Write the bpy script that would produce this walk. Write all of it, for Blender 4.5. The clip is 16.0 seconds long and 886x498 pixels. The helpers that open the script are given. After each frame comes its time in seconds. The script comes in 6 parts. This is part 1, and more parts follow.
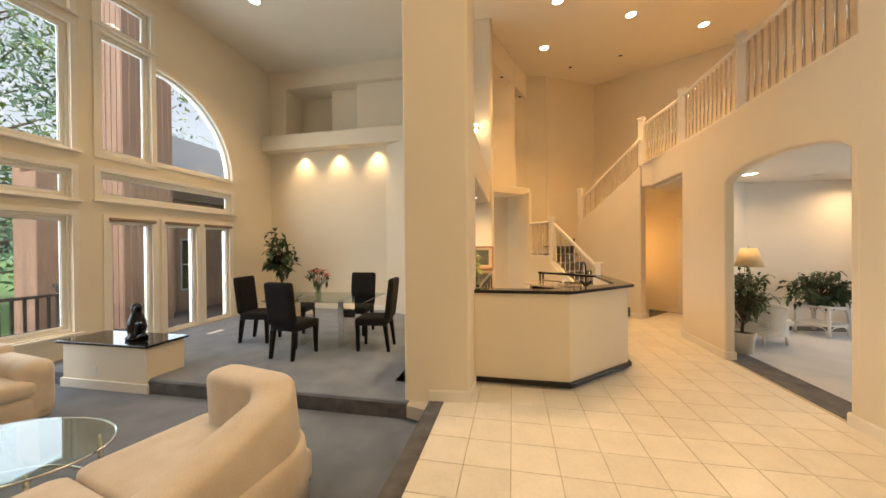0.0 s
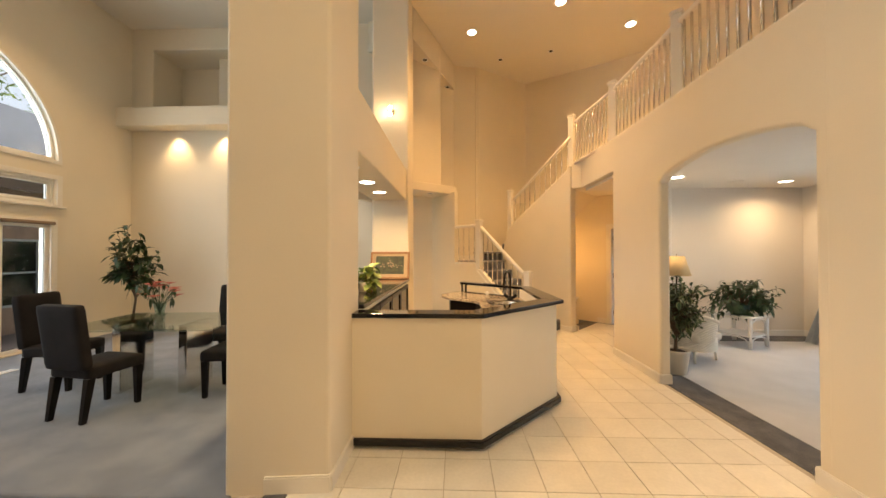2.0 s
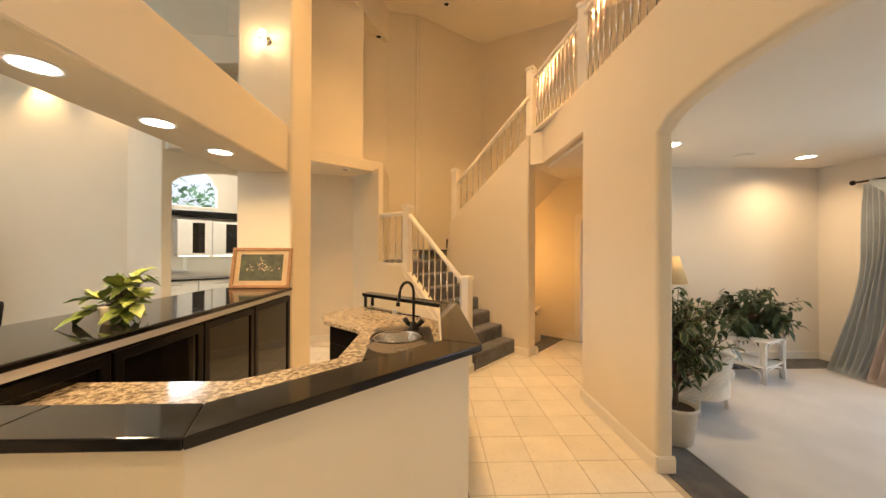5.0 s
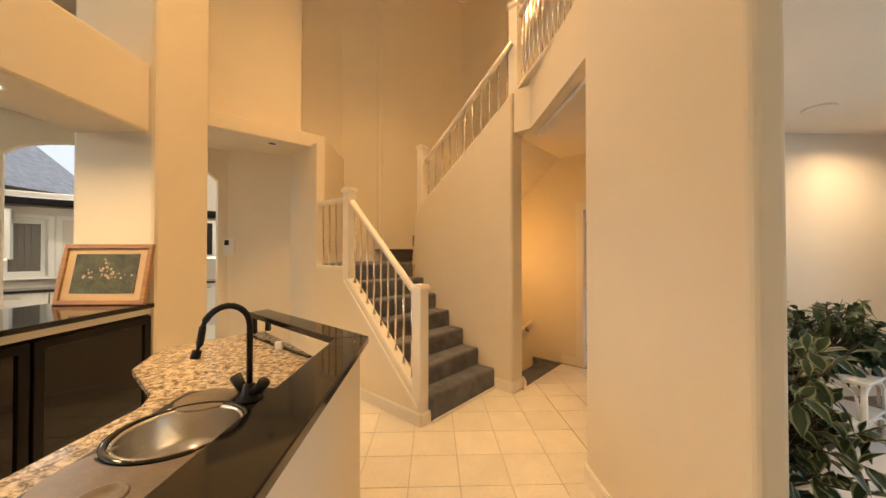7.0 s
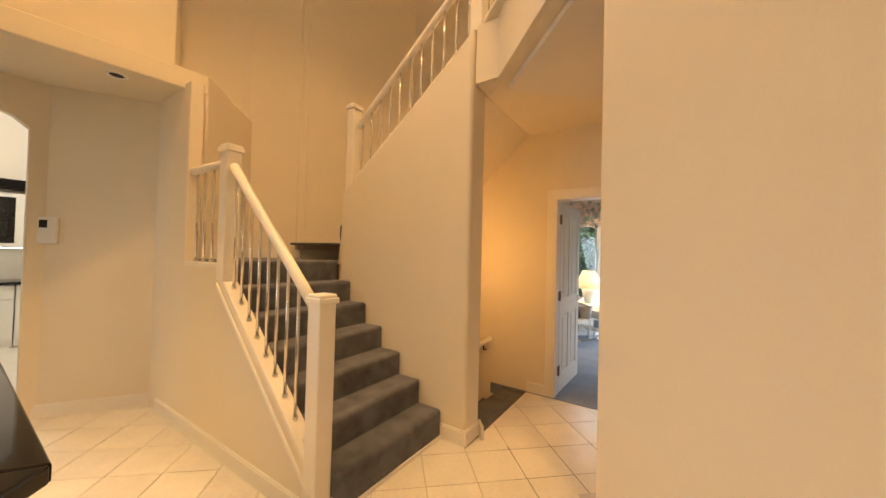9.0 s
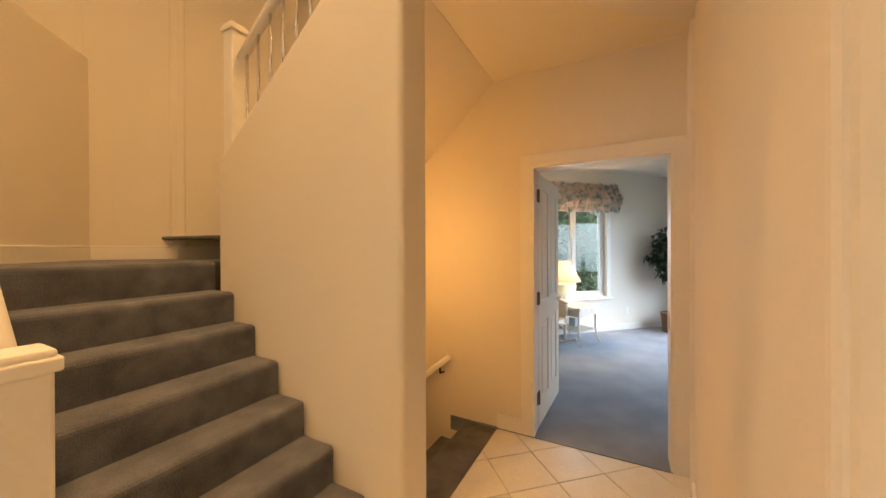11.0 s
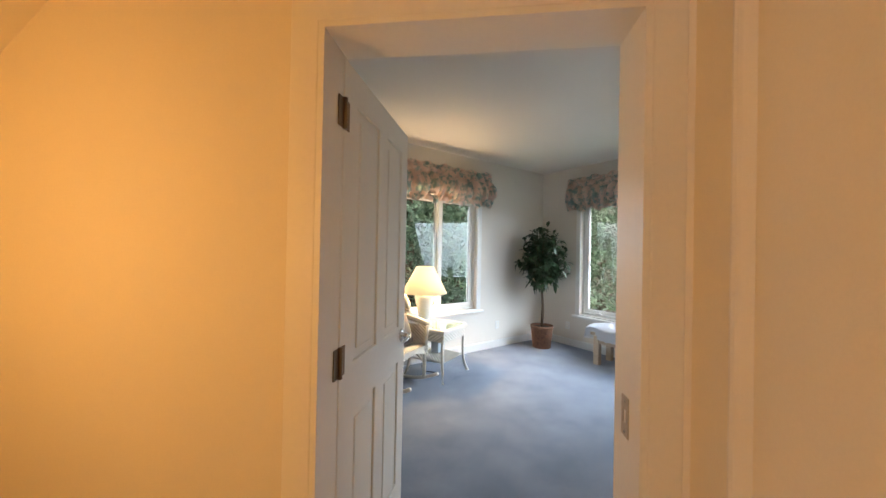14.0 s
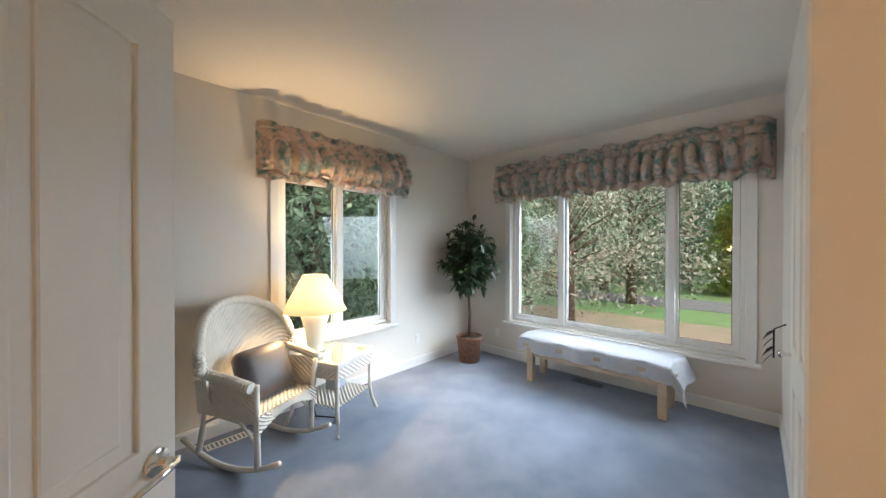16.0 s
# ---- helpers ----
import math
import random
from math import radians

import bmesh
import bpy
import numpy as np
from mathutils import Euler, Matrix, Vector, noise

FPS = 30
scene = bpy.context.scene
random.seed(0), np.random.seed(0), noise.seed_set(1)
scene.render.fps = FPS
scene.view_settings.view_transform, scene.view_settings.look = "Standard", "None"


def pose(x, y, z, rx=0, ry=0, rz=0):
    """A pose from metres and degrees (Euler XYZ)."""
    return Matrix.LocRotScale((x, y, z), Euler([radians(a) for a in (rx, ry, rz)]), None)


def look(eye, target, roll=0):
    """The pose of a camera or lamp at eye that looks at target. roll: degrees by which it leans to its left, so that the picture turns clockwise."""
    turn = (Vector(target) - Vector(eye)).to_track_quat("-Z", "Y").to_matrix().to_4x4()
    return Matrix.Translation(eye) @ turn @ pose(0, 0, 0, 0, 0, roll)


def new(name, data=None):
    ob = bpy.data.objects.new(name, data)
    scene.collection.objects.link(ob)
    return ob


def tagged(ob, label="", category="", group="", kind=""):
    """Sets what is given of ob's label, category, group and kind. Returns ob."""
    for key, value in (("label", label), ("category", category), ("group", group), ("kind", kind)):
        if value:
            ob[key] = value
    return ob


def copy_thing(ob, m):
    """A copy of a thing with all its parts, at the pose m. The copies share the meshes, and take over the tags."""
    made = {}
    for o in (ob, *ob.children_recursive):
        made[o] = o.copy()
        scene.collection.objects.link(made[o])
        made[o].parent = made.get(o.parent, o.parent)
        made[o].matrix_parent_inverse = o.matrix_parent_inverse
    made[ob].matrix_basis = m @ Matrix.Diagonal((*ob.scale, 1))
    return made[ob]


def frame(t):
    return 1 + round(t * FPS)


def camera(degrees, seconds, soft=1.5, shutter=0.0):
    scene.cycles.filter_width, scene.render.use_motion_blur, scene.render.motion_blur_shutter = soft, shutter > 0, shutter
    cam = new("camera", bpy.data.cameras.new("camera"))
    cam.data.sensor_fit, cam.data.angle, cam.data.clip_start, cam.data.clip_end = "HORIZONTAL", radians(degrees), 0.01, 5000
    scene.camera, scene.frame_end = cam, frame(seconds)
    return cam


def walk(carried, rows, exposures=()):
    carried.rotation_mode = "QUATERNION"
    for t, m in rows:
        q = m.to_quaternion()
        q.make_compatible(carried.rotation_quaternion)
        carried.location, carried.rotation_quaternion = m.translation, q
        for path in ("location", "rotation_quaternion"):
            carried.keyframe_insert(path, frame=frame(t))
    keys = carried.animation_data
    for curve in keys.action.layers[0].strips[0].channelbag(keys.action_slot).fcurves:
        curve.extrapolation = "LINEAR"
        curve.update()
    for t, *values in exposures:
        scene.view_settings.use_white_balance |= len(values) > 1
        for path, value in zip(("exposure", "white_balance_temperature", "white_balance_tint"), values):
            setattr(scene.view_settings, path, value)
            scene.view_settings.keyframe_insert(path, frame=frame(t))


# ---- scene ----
cam = camera(105.5, 16.0)
PATH = [
    (0, (0.024, -0.528, 1.529), (-0.381, 1.43, 1.518), -0.5),
    (0.5, (0.098, -0.278, 1.516), (-0.213, 1.698, 1.508), -0.5),
    (1, (0.159, 0.004, 1.49), (-0.05, 1.993, 1.495), -0.4),
    (1.5, (0.289, 0.32, 1.506), (0.151, 2.315, 1.52), -0.3),
    (2, (0.401, 0.615, 1.523), (0.333, 2.613, 1.545), -0.1),
    (2.5, (0.543, 0.899, 1.534), (0.515, 2.899, 1.561), -0.1),
    (3, (0.682, 1.202, 1.534), (0.691, 3.201, 1.561), -0.1),
    (3.5, (0.843, 1.47, 1.532), (0.883, 3.47, 1.545), -0.0),
    (4, (0.972, 1.763, 1.537), (1.042, 3.762, 1.535), -0.0),
    (6.5, (1.675, 3.279, 1.481), (1.736, 5.279, 1.506), 0.46),
    (7, (1.799, 3.607, 1.472), (1.856, 5.606, 1.495), -0.04),
    (7.5, (1.864, 3.894, 1.437), (1.945, 5.892, 1.447), -0.96),
    (8, (1.966, 4.156, 1.445), (2.094, 6.152, 1.456), -0.16),
    (8.5, (2.005, 4.412, 1.425), (2.252, 6.396, 1.464), 1.25),
    (10.8, (2.356, 5.487, 1.435), (2.822, 7.432, 1.429), -0.1),
    (11, (2.417, 5.593, 1.425), (2.926, 7.527, 1.42), -0.2),
    (11.5, (2.547, 5.853, 1.42), (3.159, 7.757, 1.407), -0.2),
    (12, (2.694, 6.072, 1.405), (3.404, 7.942, 1.399), -0.1),
    (12.5, (2.888, 6.293, 1.407), (3.711, 8.115, 1.398), 0.5),
    (13, (3.061, 6.515, 1.398), (4.015, 8.273, 1.396), 1.1),
    (13.5, (3.253, 6.717, 1.402), (4.32, 8.409, 1.404), 1.4),
    (14, (3.445, 6.885, 1.394), (4.61, 8.511, 1.407), 1.1),
    (14.5, (3.631, 7.075, 1.399), (4.902, 8.62, 1.415), 0.61),
    (15, (3.786, 7.259, 1.429), (5.158, 8.715, 1.43), 0.7),
    (15.5, (3.989, 7.372, 1.42), (5.421, 8.768, 1.423), 0.27),
    (16, (4.183, 7.426, 1.452), (5.654, 8.78, 1.44), 0.06),
]
walk(cam, [(t, look(eye, target, roll)) for t, eye, target, roll in PATH], exposures=[(0, 0.06), (4, 0.16), (6.5, 0.02), (8.5, 0.0), (11, 0.05), (12, 0.18), (14, -0.05), (16, 0.02)])

# ---- world and lights ----
world = bpy.data.worlds.new("sky")
scene.world = world
world.use_nodes = True
wn = world.node_tree.nodes
sky = wn.new("ShaderNodeTexSky")
sky.sky_type, sky.sun_disc = "NISHITA", False
sky.sun_elevation, sky.sun_rotation = radians(45), radians(180)
haze = wn.new("ShaderNodeHueSaturation")
haze.inputs["Saturation"].default_value, haze.inputs["Value"].default_value = 0.35, 2.4
world.node_tree.links.new(sky.outputs[0], haze.inputs["Color"])
world.node_tree.links.new(haze.outputs[0], wn["Background"].inputs[0])
sky.dust_density, sky.ozone_density, sky.air_density = 6.0, 0.6, 0.8
wn["Background"].inputs[1].default_value = 0.15

sun = new("sun", bpy.data.lights.new("sun", "SUN"))
sun.data.energy, sun.data.angle, sun.data.color = 1.8, radians(20), (1.0, 0.95, 0.88)
sun.rotation_euler = (radians(45), 0, 0)
scene.view_settings.exposure = 0.0

WARM = (1.0, 0.66, 0.32)
AMBER = (1.0, 0.50, 0.14)
DAY = (0.74, 0.87, 1.0)


def area_lamp(name, m, size, size_y, watts, color, spread=180, shape="RECTANGLE"):
    d = bpy.data.lights.new(name, "AREA")
    d.shape, d.size, d.size_y, d.energy, d.color, d.spread = shape, size, size_y, watts, color, radians(spread)
    ob = new(name, d)
    ob.matrix_world = m
    return ob


def spot_lamp(name, eye, target, watts, color, angle=70, blend=0.6, radius=0.05):
    d = bpy.data.lights.new(name, "SPOT")
    d.energy, d.color, d.spot_size, d.spot_blend, d.shadow_soft_size = watts, color, radians(angle), blend, radius
    ob = new(name, d)
    ob.matrix_world = look(eye, target)
    return ob


def bulb(name, at, watts, color, radius=0.04):
    d = bpy.data.lights.new(name, "POINT")
    d.energy, d.color, d.shadow_soft_size = watts, color, radius
    ob = new(name, d)
    ob.location = at
    return ob


# daylight at the openings: great room glazing, sitting room window, study windows
area_lamp("daylight_great_room", look((-6.75, 2.2, 3.0), (0, 2.2, 2.6)), 8.0, 4.8, 420, DAY)
area_lamp("daylight_sitting_room", look((6.95, 4.5, 1.4), (0, 4.5, 1.0)), 2.6, 1.8, 60, DAY)
area_lamp("daylight_study_east", look((8.2, 8.6, 1.40), (6.9, 9.5, 0.42)), 2.4, 1.4, 62, (0.70, 0.84, 1.0), 96)
area_lamp("daylight_study_north", look((5.97, 10.64, 1.40), (6.5, 8.8, 0.6)), 1.2, 1.4, 20, (0.76, 0.87, 1.0), 128)

# ---- materials ----


def material(name, base, rough=0.6, metal=0.0, vary=0.06, scale=6.0, fine=80.0, bump=0.1, depth=0.003, second=None, spec=0.5, per_piece=0.0, sheen=0.0, coat=0.0, stretch=None, mix_lo=0.35, mix_hi=0.65):
    m = bpy.data.materials.new(name)
    m.use_nodes = True
    nt = m.node_tree
    n, link = nt.nodes, nt.links.new
    b = n["Principled BSDF"]
    b.inputs["Roughness"].default_value = rough
    b.inputs["Metallic"].default_value = metal
    b.inputs["Specular IOR Level"].default_value = spec
    b.inputs["Sheen Weight"].default_value = sheen
    b.inputs["Coat Weight"].default_value = coat
    geo = n.new("ShaderNodeNewGeometry")
    vec = geo.outputs["Position"]
    if stretch:
        mp = n.new("ShaderNodeMapping")
        mp.inputs["Scale"].default_value = stretch
        link(vec, mp.inputs["Vector"])
        vec = mp.outputs[0]
    big = n.new("ShaderNodeTexNoise")
    big.inputs["Scale"].default_value, big.inputs["Detail"].default_value = scale, 4
    small = n.new("ShaderNodeTexNoise")
    small.inputs["Scale"].default_value, small.inputs["Detail"].default_value = fine, 3
    link(vec, big.inputs["Vector"])
    link(vec, small.inputs["Vector"])
    ramp = n.new("ShaderNodeValToRGB")
    lo = second if second else tuple(max(0, c * (1 - vary)) for c in base)
    hi = base if second else tuple(min(1, c * (1 + vary)) for c in base)
    ramp.color_ramp.elements[0].position, ramp.color_ramp.elements[1].position = mix_lo, mix_hi
    ramp.color_ramp.elements[0].color, ramp.color_ramp.elements[1].color = (*lo, 1), (*hi, 1)
    mixv = n.new("ShaderNodeMath")
    mixv.operation = "MULTIPLY_ADD"
    mixv.inputs[1].default_value = 0.6
    half = n.new("ShaderNodeMath")
    half.operation, half.inputs[1].default_value = "MULTIPLY", 0.4
    link(small.outputs["Fac"], half.inputs[0])
    link(big.outputs["Fac"], mixv.inputs[0])
    link(half.outputs[0], mixv.inputs[2])
    link(mixv.outputs[0], ramp.inputs["Fac"])
    col = ramp.outputs["Color"]
    if per_piece:
        info = n.new("ShaderNodeObjectInfo")
        hsv = n.new("ShaderNodeHueSaturation")
        mr = n.new("ShaderNodeMapRange")
        mr.inputs["To Min"].default_value, mr.inputs["To Max"].default_value = 1 - per_piece, 1 + per_piece
        link(info.outputs["Random"], mr.inputs["Value"])
        link(mr.outputs[0], hsv.inputs["Value"])
        link(col, hsv.inputs["Color"])
        col = hsv.outputs["Color"]
    link(col, b.inputs["Base Color"])
    if bump:
        bp = n.new("ShaderNodeBump")
        bp.inputs["Strength"].default_value, bp.inputs["Distance"].default_value = bump, depth
        link(small.outputs["Fac"], bp.inputs["Height"])
        link(bp.outputs[0], b.inputs["Normal"])
    return m


def glow(name, color, strength):
    m = bpy.data.materials.new(name)
    m.use_nodes = True
    b = m.node_tree.nodes["Principled BSDF"]
    b.inputs["Base Color"].default_value = (*color, 1)
    b.inputs["Emission Color"].default_value = (*color, 1)
    b.inputs["Emission Strength"].default_value = strength
    return m


def glass(name, color=(1, 1, 1), rough=0.0, ior=1.45, thin=True):
    m = bpy.data.materials.new(name)
    m.use_nodes = True
    nt = m.node_tree
    if thin:
        nt.nodes.remove(nt.nodes["Principled BSDF"])
        out = nt.nodes["Material Output"]
        tr, gl, mx, lw, pw, sc = (nt.nodes.new(k) for k in ("ShaderNodeBsdfTransparent", "ShaderNodeBsdfGlossy", "ShaderNodeMixShader", "ShaderNodeLayerWeight", "ShaderNodeMath", "ShaderNodeMath"))
        tr.inputs[0].default_value = (*color, 1)
        gl.inputs["Roughness"].default_value = 0.01
        lw.inputs["Blend"].default_value = 0.5
        pw.operation, pw.inputs[1].default_value = "POWER", 4.0
        sc.operation, sc.inputs[1].default_value, sc.inputs[2].default_value = "MULTIPLY_ADD", 0.85, 0.035
        nt.links.new(lw.outputs["Facing"], pw.inputs[0])
        nt.links.new(pw.outputs[0], sc.inputs[0])
        nt.links.new(sc.outputs[0], mx.inputs[0])
        nt.links.new(tr.outputs[0], mx.inputs[1])
        nt.links.new(gl.outputs[0], mx.inputs[2])
        nt.links.new(mx.outputs[0], out.inputs[0])
        return m
    b = nt.nodes["Principled BSDF"]
    b.inputs["Base Color"].default_value = (*color, 1)
    b.inputs["Transmission Weight"].default_value, b.inputs["IOR"].default_value, b.inputs["Roughness"].default_value = 1, ior, rough
    return m


PAINT = material("cream_wall_paint", (0.80, 0.72, 0.58), 0.75, vary=0.02, scale=1.6, fine=160, bump=0.12, depth=0.002, spec=0.25)
PAINT_COOL = material("pale_wall_paint", (0.79, 0.735, 0.66), 0.75, vary=0.02, scale=1.6, fine=160, bump=0.10, depth=0.002, spec=0.25)
CEIL = material("ceiling_paint", (0.80, 0.75, 0.66), 0.85, vary=0.015, scale=1.2, fine=120, bump=0.08, depth=0.002, spec=0.2)
TRIM = material("white_trim_paint", (0.84, 0.79, 0.70), 0.4, vary=0.02, scale=3, fine=60, bump=0.04, depth=0.001)
WHITE = material("white_gloss_paint", (0.82, 0.81, 0.78), 0.35, vary=0.02, scale=3, fine=60, bump=0.04, depth=0.001)
TILE = material("cream_ceramic_tile", (0.74, 0.70, 0.62), 0.28, vary=0.06, scale=5, fine=40, bump=0.03, depth=0.001, per_piece=0.05)
GROUT = material("tile_grout", (0.50, 0.44, 0.36), 0.9, vary=0.1, scale=8)
CARPET = material("grey_blue_carpet", (0.20, 0.225, 0.275), 0.95, second=(0.115, 0.13, 0.168), scale=3.0, fine=260, bump=0.6, depth=0.006, spec=0.1, sheen=0.25)
CARPET_DARK = material("dark_grey_carpet", (0.155, 0.148, 0.15), 0.95, second=(0.062, 0.062, 0.066), scale=7, fine=260, bump=0.6, depth=0.006, spec=0.1, sheen=0.2)
STAIR_CARPET = material("mottled_stair_carpet", (0.175, 0.178, 0.20), 0.95, second=(0.07, 0.072, 0.085), scale=7.0, fine=240, bump=0.6, depth=0.006, spec=0.1, sheen=0.25)
CARPET_LIGHT = material("pale_grey_carpet", (0.62, 0.62, 0.64), 0.95, second=(0.52, 0.52, 0.54), scale=2.5, fine=260, bump=0.5, depth=0.006, spec=0.1, sheen=0.25)
CARPET_BLUE = material("blue_grey_carpet", (0.27, 0.30, 0.37), 0.95, second=(0.16, 0.19, 0.25), scale=3.0, fine=240, bump=0.6, depth=0.006, spec=0.1, sheen=0.25)
BLACK_STONE = material("polished_black_granite", (0.009, 0.008, 0.008), 0.07, vary=0.4, scale=60, fine=300, bump=0, spec=0.42)
GRANITE = material("speckled_granite", (0.58, 0.49, 0.37), 0.12, second=(0.13, 0.10, 0.07), scale=46, fine=150, bump=0, mix_lo=0.41, mix_hi=0.58)
BLACK_WOOD = material("black_lacquered_wood", (0.008, 0.0065, 0.006), 0.28, vary=0.3, scale=6, fine=60, bump=0.03, spec=0.15)
CHROME = material("polished_chrome", (0.80, 0.78, 0.75), 0.08, 1.0, vary=0.02, bump=0)
STEEL = material("brushed_steel", (0.62, 0.60, 0.56), 0.25, 1.0, vary=0.06, scale=20, fine=200, bump=0.03)
BRASS = material("aged_brass", (0.27, 0.18, 0.10), 0.38, 1.0, vary=0.1, scale=20, fine=150, bump=0.03)
BLACK_METAL = material("matt_black_metal", (0.009, 0.008, 0.008), 0.35, 0.0, vary=0.2, scale=20, bump=0, spec=0.25)
CEDAR = material("red_cedar_siding", (0.27, 0.165, 0.115), 0.7, second=(0.17, 0.105, 0.08), scale=2.0, fine=30, bump=0.25, depth=0.004, stretch=(3, 3, 0.4))
ROOF = material("grey_roof_shingle", (0.20, 0.21, 0.24), 0.9, second=(0.12, 0.125, 0.14), scale=6, fine=60, bump=0.5, depth=0.01)
GLASS = glass("window_glass", (0.97, 0.98, 0.98))
CAN = glow("recessed_lamp_glow", (1.0, 0.86, 0.66), 14)
GRASS = material("autumn_lawn", (0.10, 0.22, 0.07), 0.9, second=(0.12, 0.17, 0.06), scale=0.5, fine=40, bump=0.6, depth=0.03)

# ---- mesh helpers ----


def mesh_of(name, bm, mats, smooth=False):
    me = bpy.data.meshes.new(name)
    bm.normal_update()
    bm.to_mesh(me)
    bm.free()
    for m in mats if isinstance(mats, (list, tuple)) else [mats]:
        me.materials.append(m)
    if smooth:
        me.shade_smooth()
    return me


def thing(name, bm, mat, label, category="", group="", kind="", smooth=False):
    return tagged(new(name, mesh_of(name, bm, mat, smooth)), label, category, group, kind)


def empty(name, m, label, category, group=""):
    ob = new(name)
    ob.matrix_world = m
    ob.empty_display_size = 0.1
    return tagged(ob, label, category, group)


def part(name, bm, mat, parent, label="", smooth=False):
    ob = new(name, mesh_of(name, bm, mat, smooth))
    ob.parent = parent
    if label:
        ob["label"] = label
    return ob


def share(name, me, parent, m):
    ob = new(name, me)
    ob.parent = parent
    ob.matrix_basis = m
    return ob


def box(x0, y0, z0, x1, y1, z1, bevel=0.0, seg=2, bm=None, m=None):
    own = bmesh.new()
    bmesh.ops.create_cube(own, size=1)
    bmesh.ops.transform(own, matrix=Matrix.Translation(((x0 + x1) / 2, (y0 + y1) / 2, (z0 + z1) / 2)) @ Matrix.Diagonal((x1 - x0, y1 - y0, z1 - z0, 1)), verts=own.verts)
    if bevel:
        bmesh.ops.bevel(own, geom=own.edges[:], offset=bevel, segments=seg, profile=0.5, affect="EDGES")
    return into(own, bm, m)


def into(own, bm=None, m=None):
    if m is not None:
        bmesh.ops.transform(own, matrix=m, verts=own.verts)
    if bm is None:
        return own
    me = bpy.data.meshes.new("scratch")
    own.to_mesh(me)
    own.free()
    bm.from_mesh(me)
    bpy.data.meshes.remove(me)
    return bm


def prism(pts, z0, z1, bevel=0.0, bm=None, m=None, seg=3, verticals_only=False):
    own = bmesh.new()
    lo = [own.verts.new((x, y, z0)) for x, y in pts]
    hi = [own.verts.new((x, y, z1)) for x, y in pts]
    own.faces.new(lo[::-1]), own.faces.new(hi)
    k = len(pts)
    for i in range(k):
        own.faces.new((lo[i], lo[(i + 1) % k], hi[(i + 1) % k], hi[i]))
    bmesh.ops.recalc_face_normals(own, faces=own.faces[:])
    if bevel:
        es = [e for e in own.edges if not verticals_only or abs(e.verts[0].co.z - e.verts[1].co.z) > 0.01]
        bmesh.ops.bevel(own, geom=es, offset=bevel, segments=seg, profile=0.5, affect="EDGES")
    return into(own, bm, m)


def offset_loop(loop, d):
    """Mitred offset of a closed 2D loop; positive moves to the left of its direction."""
    out, k = [], len(loop)
    for i in range(k):
        p, q, r = Vector(loop[i - 1]), Vector(loop[i]), Vector(loop[(i + 1) % k])
        a, b = (q - p).normalized(), (r - q).normalized()
        na, nb = Vector((-a.y, a.x)), Vector((-b.y, b.x))
        s = (na + nb)
        s = s / max(0.3, s.dot(na))
        out.append((q.x + s.x * d, q.y + s.y * d))
    return out


def area2(loop):
    return sum(loop[i - 1][0] * loop[i][1] - loop[i][0] * loop[i - 1][1] for i in range(len(loop)))


def slab(outer, holes, th, r=0.02, seg=4):
    """A plate in the plane of s and z with rounded hole and outer edges, from y=0 back to y=th."""
    bm = bmesh.new()
    loops = [outer if area2(outer) > 0 else outer[::-1]] + [h if area2(h) < 0 else h[::-1] for h in holes]
    steps = [(r * (1 - math.sin(a)), r * (1 - math.cos(a))) for a in [math.pi / 2 * i / seg for i in range(seg + 1)]]
    prof = [(o, d) for o, d in steps] + [(o, th - d) for o, d in steps[::-1]]
    ends = ([], [])
    for lp in loops:
        rings = []
        for o, d in prof:
            rings.append([bm.verts.new((s, d, z)) for s, z in offset_loop(lp, o)])
        for a, b in zip(rings, rings[1:]):
            for i in range(len(a)):
                bm.faces.new((a[i - 1], a[i], b[i], b[i - 1]))
        ends[0].append(rings[0])
        ends[1].append(rings[-1])
    for rings in ends:
        es = []
        for ring in rings:
            for i in range(len(ring)):
                es.append(bm.edges.get((ring[i - 1], ring[i])))
        bmesh.ops.triangle_fill(bm, use_beauty=True, use_dissolve=False, edges=es)
    bmesh.ops.recalc_face_normals(bm, faces=bm.faces[:])
    return bm


def wall(name, p, q, z0, z1, th=0.14, holes=(), mat=None, r=0.02, label="smooth cream painted interior wall"):
    """A wall whose seen face runs from p to q; its thickness lies to the left of that way. holes: loops in (s, z)."""
    p, q = Vector(p), Vector(q)
    if "stairwell" in name:
        e = (q - p).normalized() * 0.05
        p, q = p - e, q + e
    d = q - p
    bm = slab([(0, z0), (d.length, z0), (d.length, z1), (0, z1)], list(holes), th, r)
    m = Matrix.Translation((p.x, p.y, 0)) @ Matrix.Rotation(math.atan2(d.y, d.x), 4, "Z")
    bmesh.ops.transform(bm, matrix=m, verts=bm.verts)
    return thing(name, bm, mat or PAINT, label, "wall", kind="structure")


def rect(a, b, c, d):
    return [(a, b), (c, b), (c, d), (a, d)]


def arched(a, b, c, spring, rise, n=18):
    """A doorway outline from a to c whose top is a low arch."""
    pts = [(a, b), (c, b)]
    for i in range(n + 1):
        t = i / n
        pts.append((c + (a - c) * t, spring + rise * (1 - (2 * t - 1) ** 2) ** 0.6))
    return pts


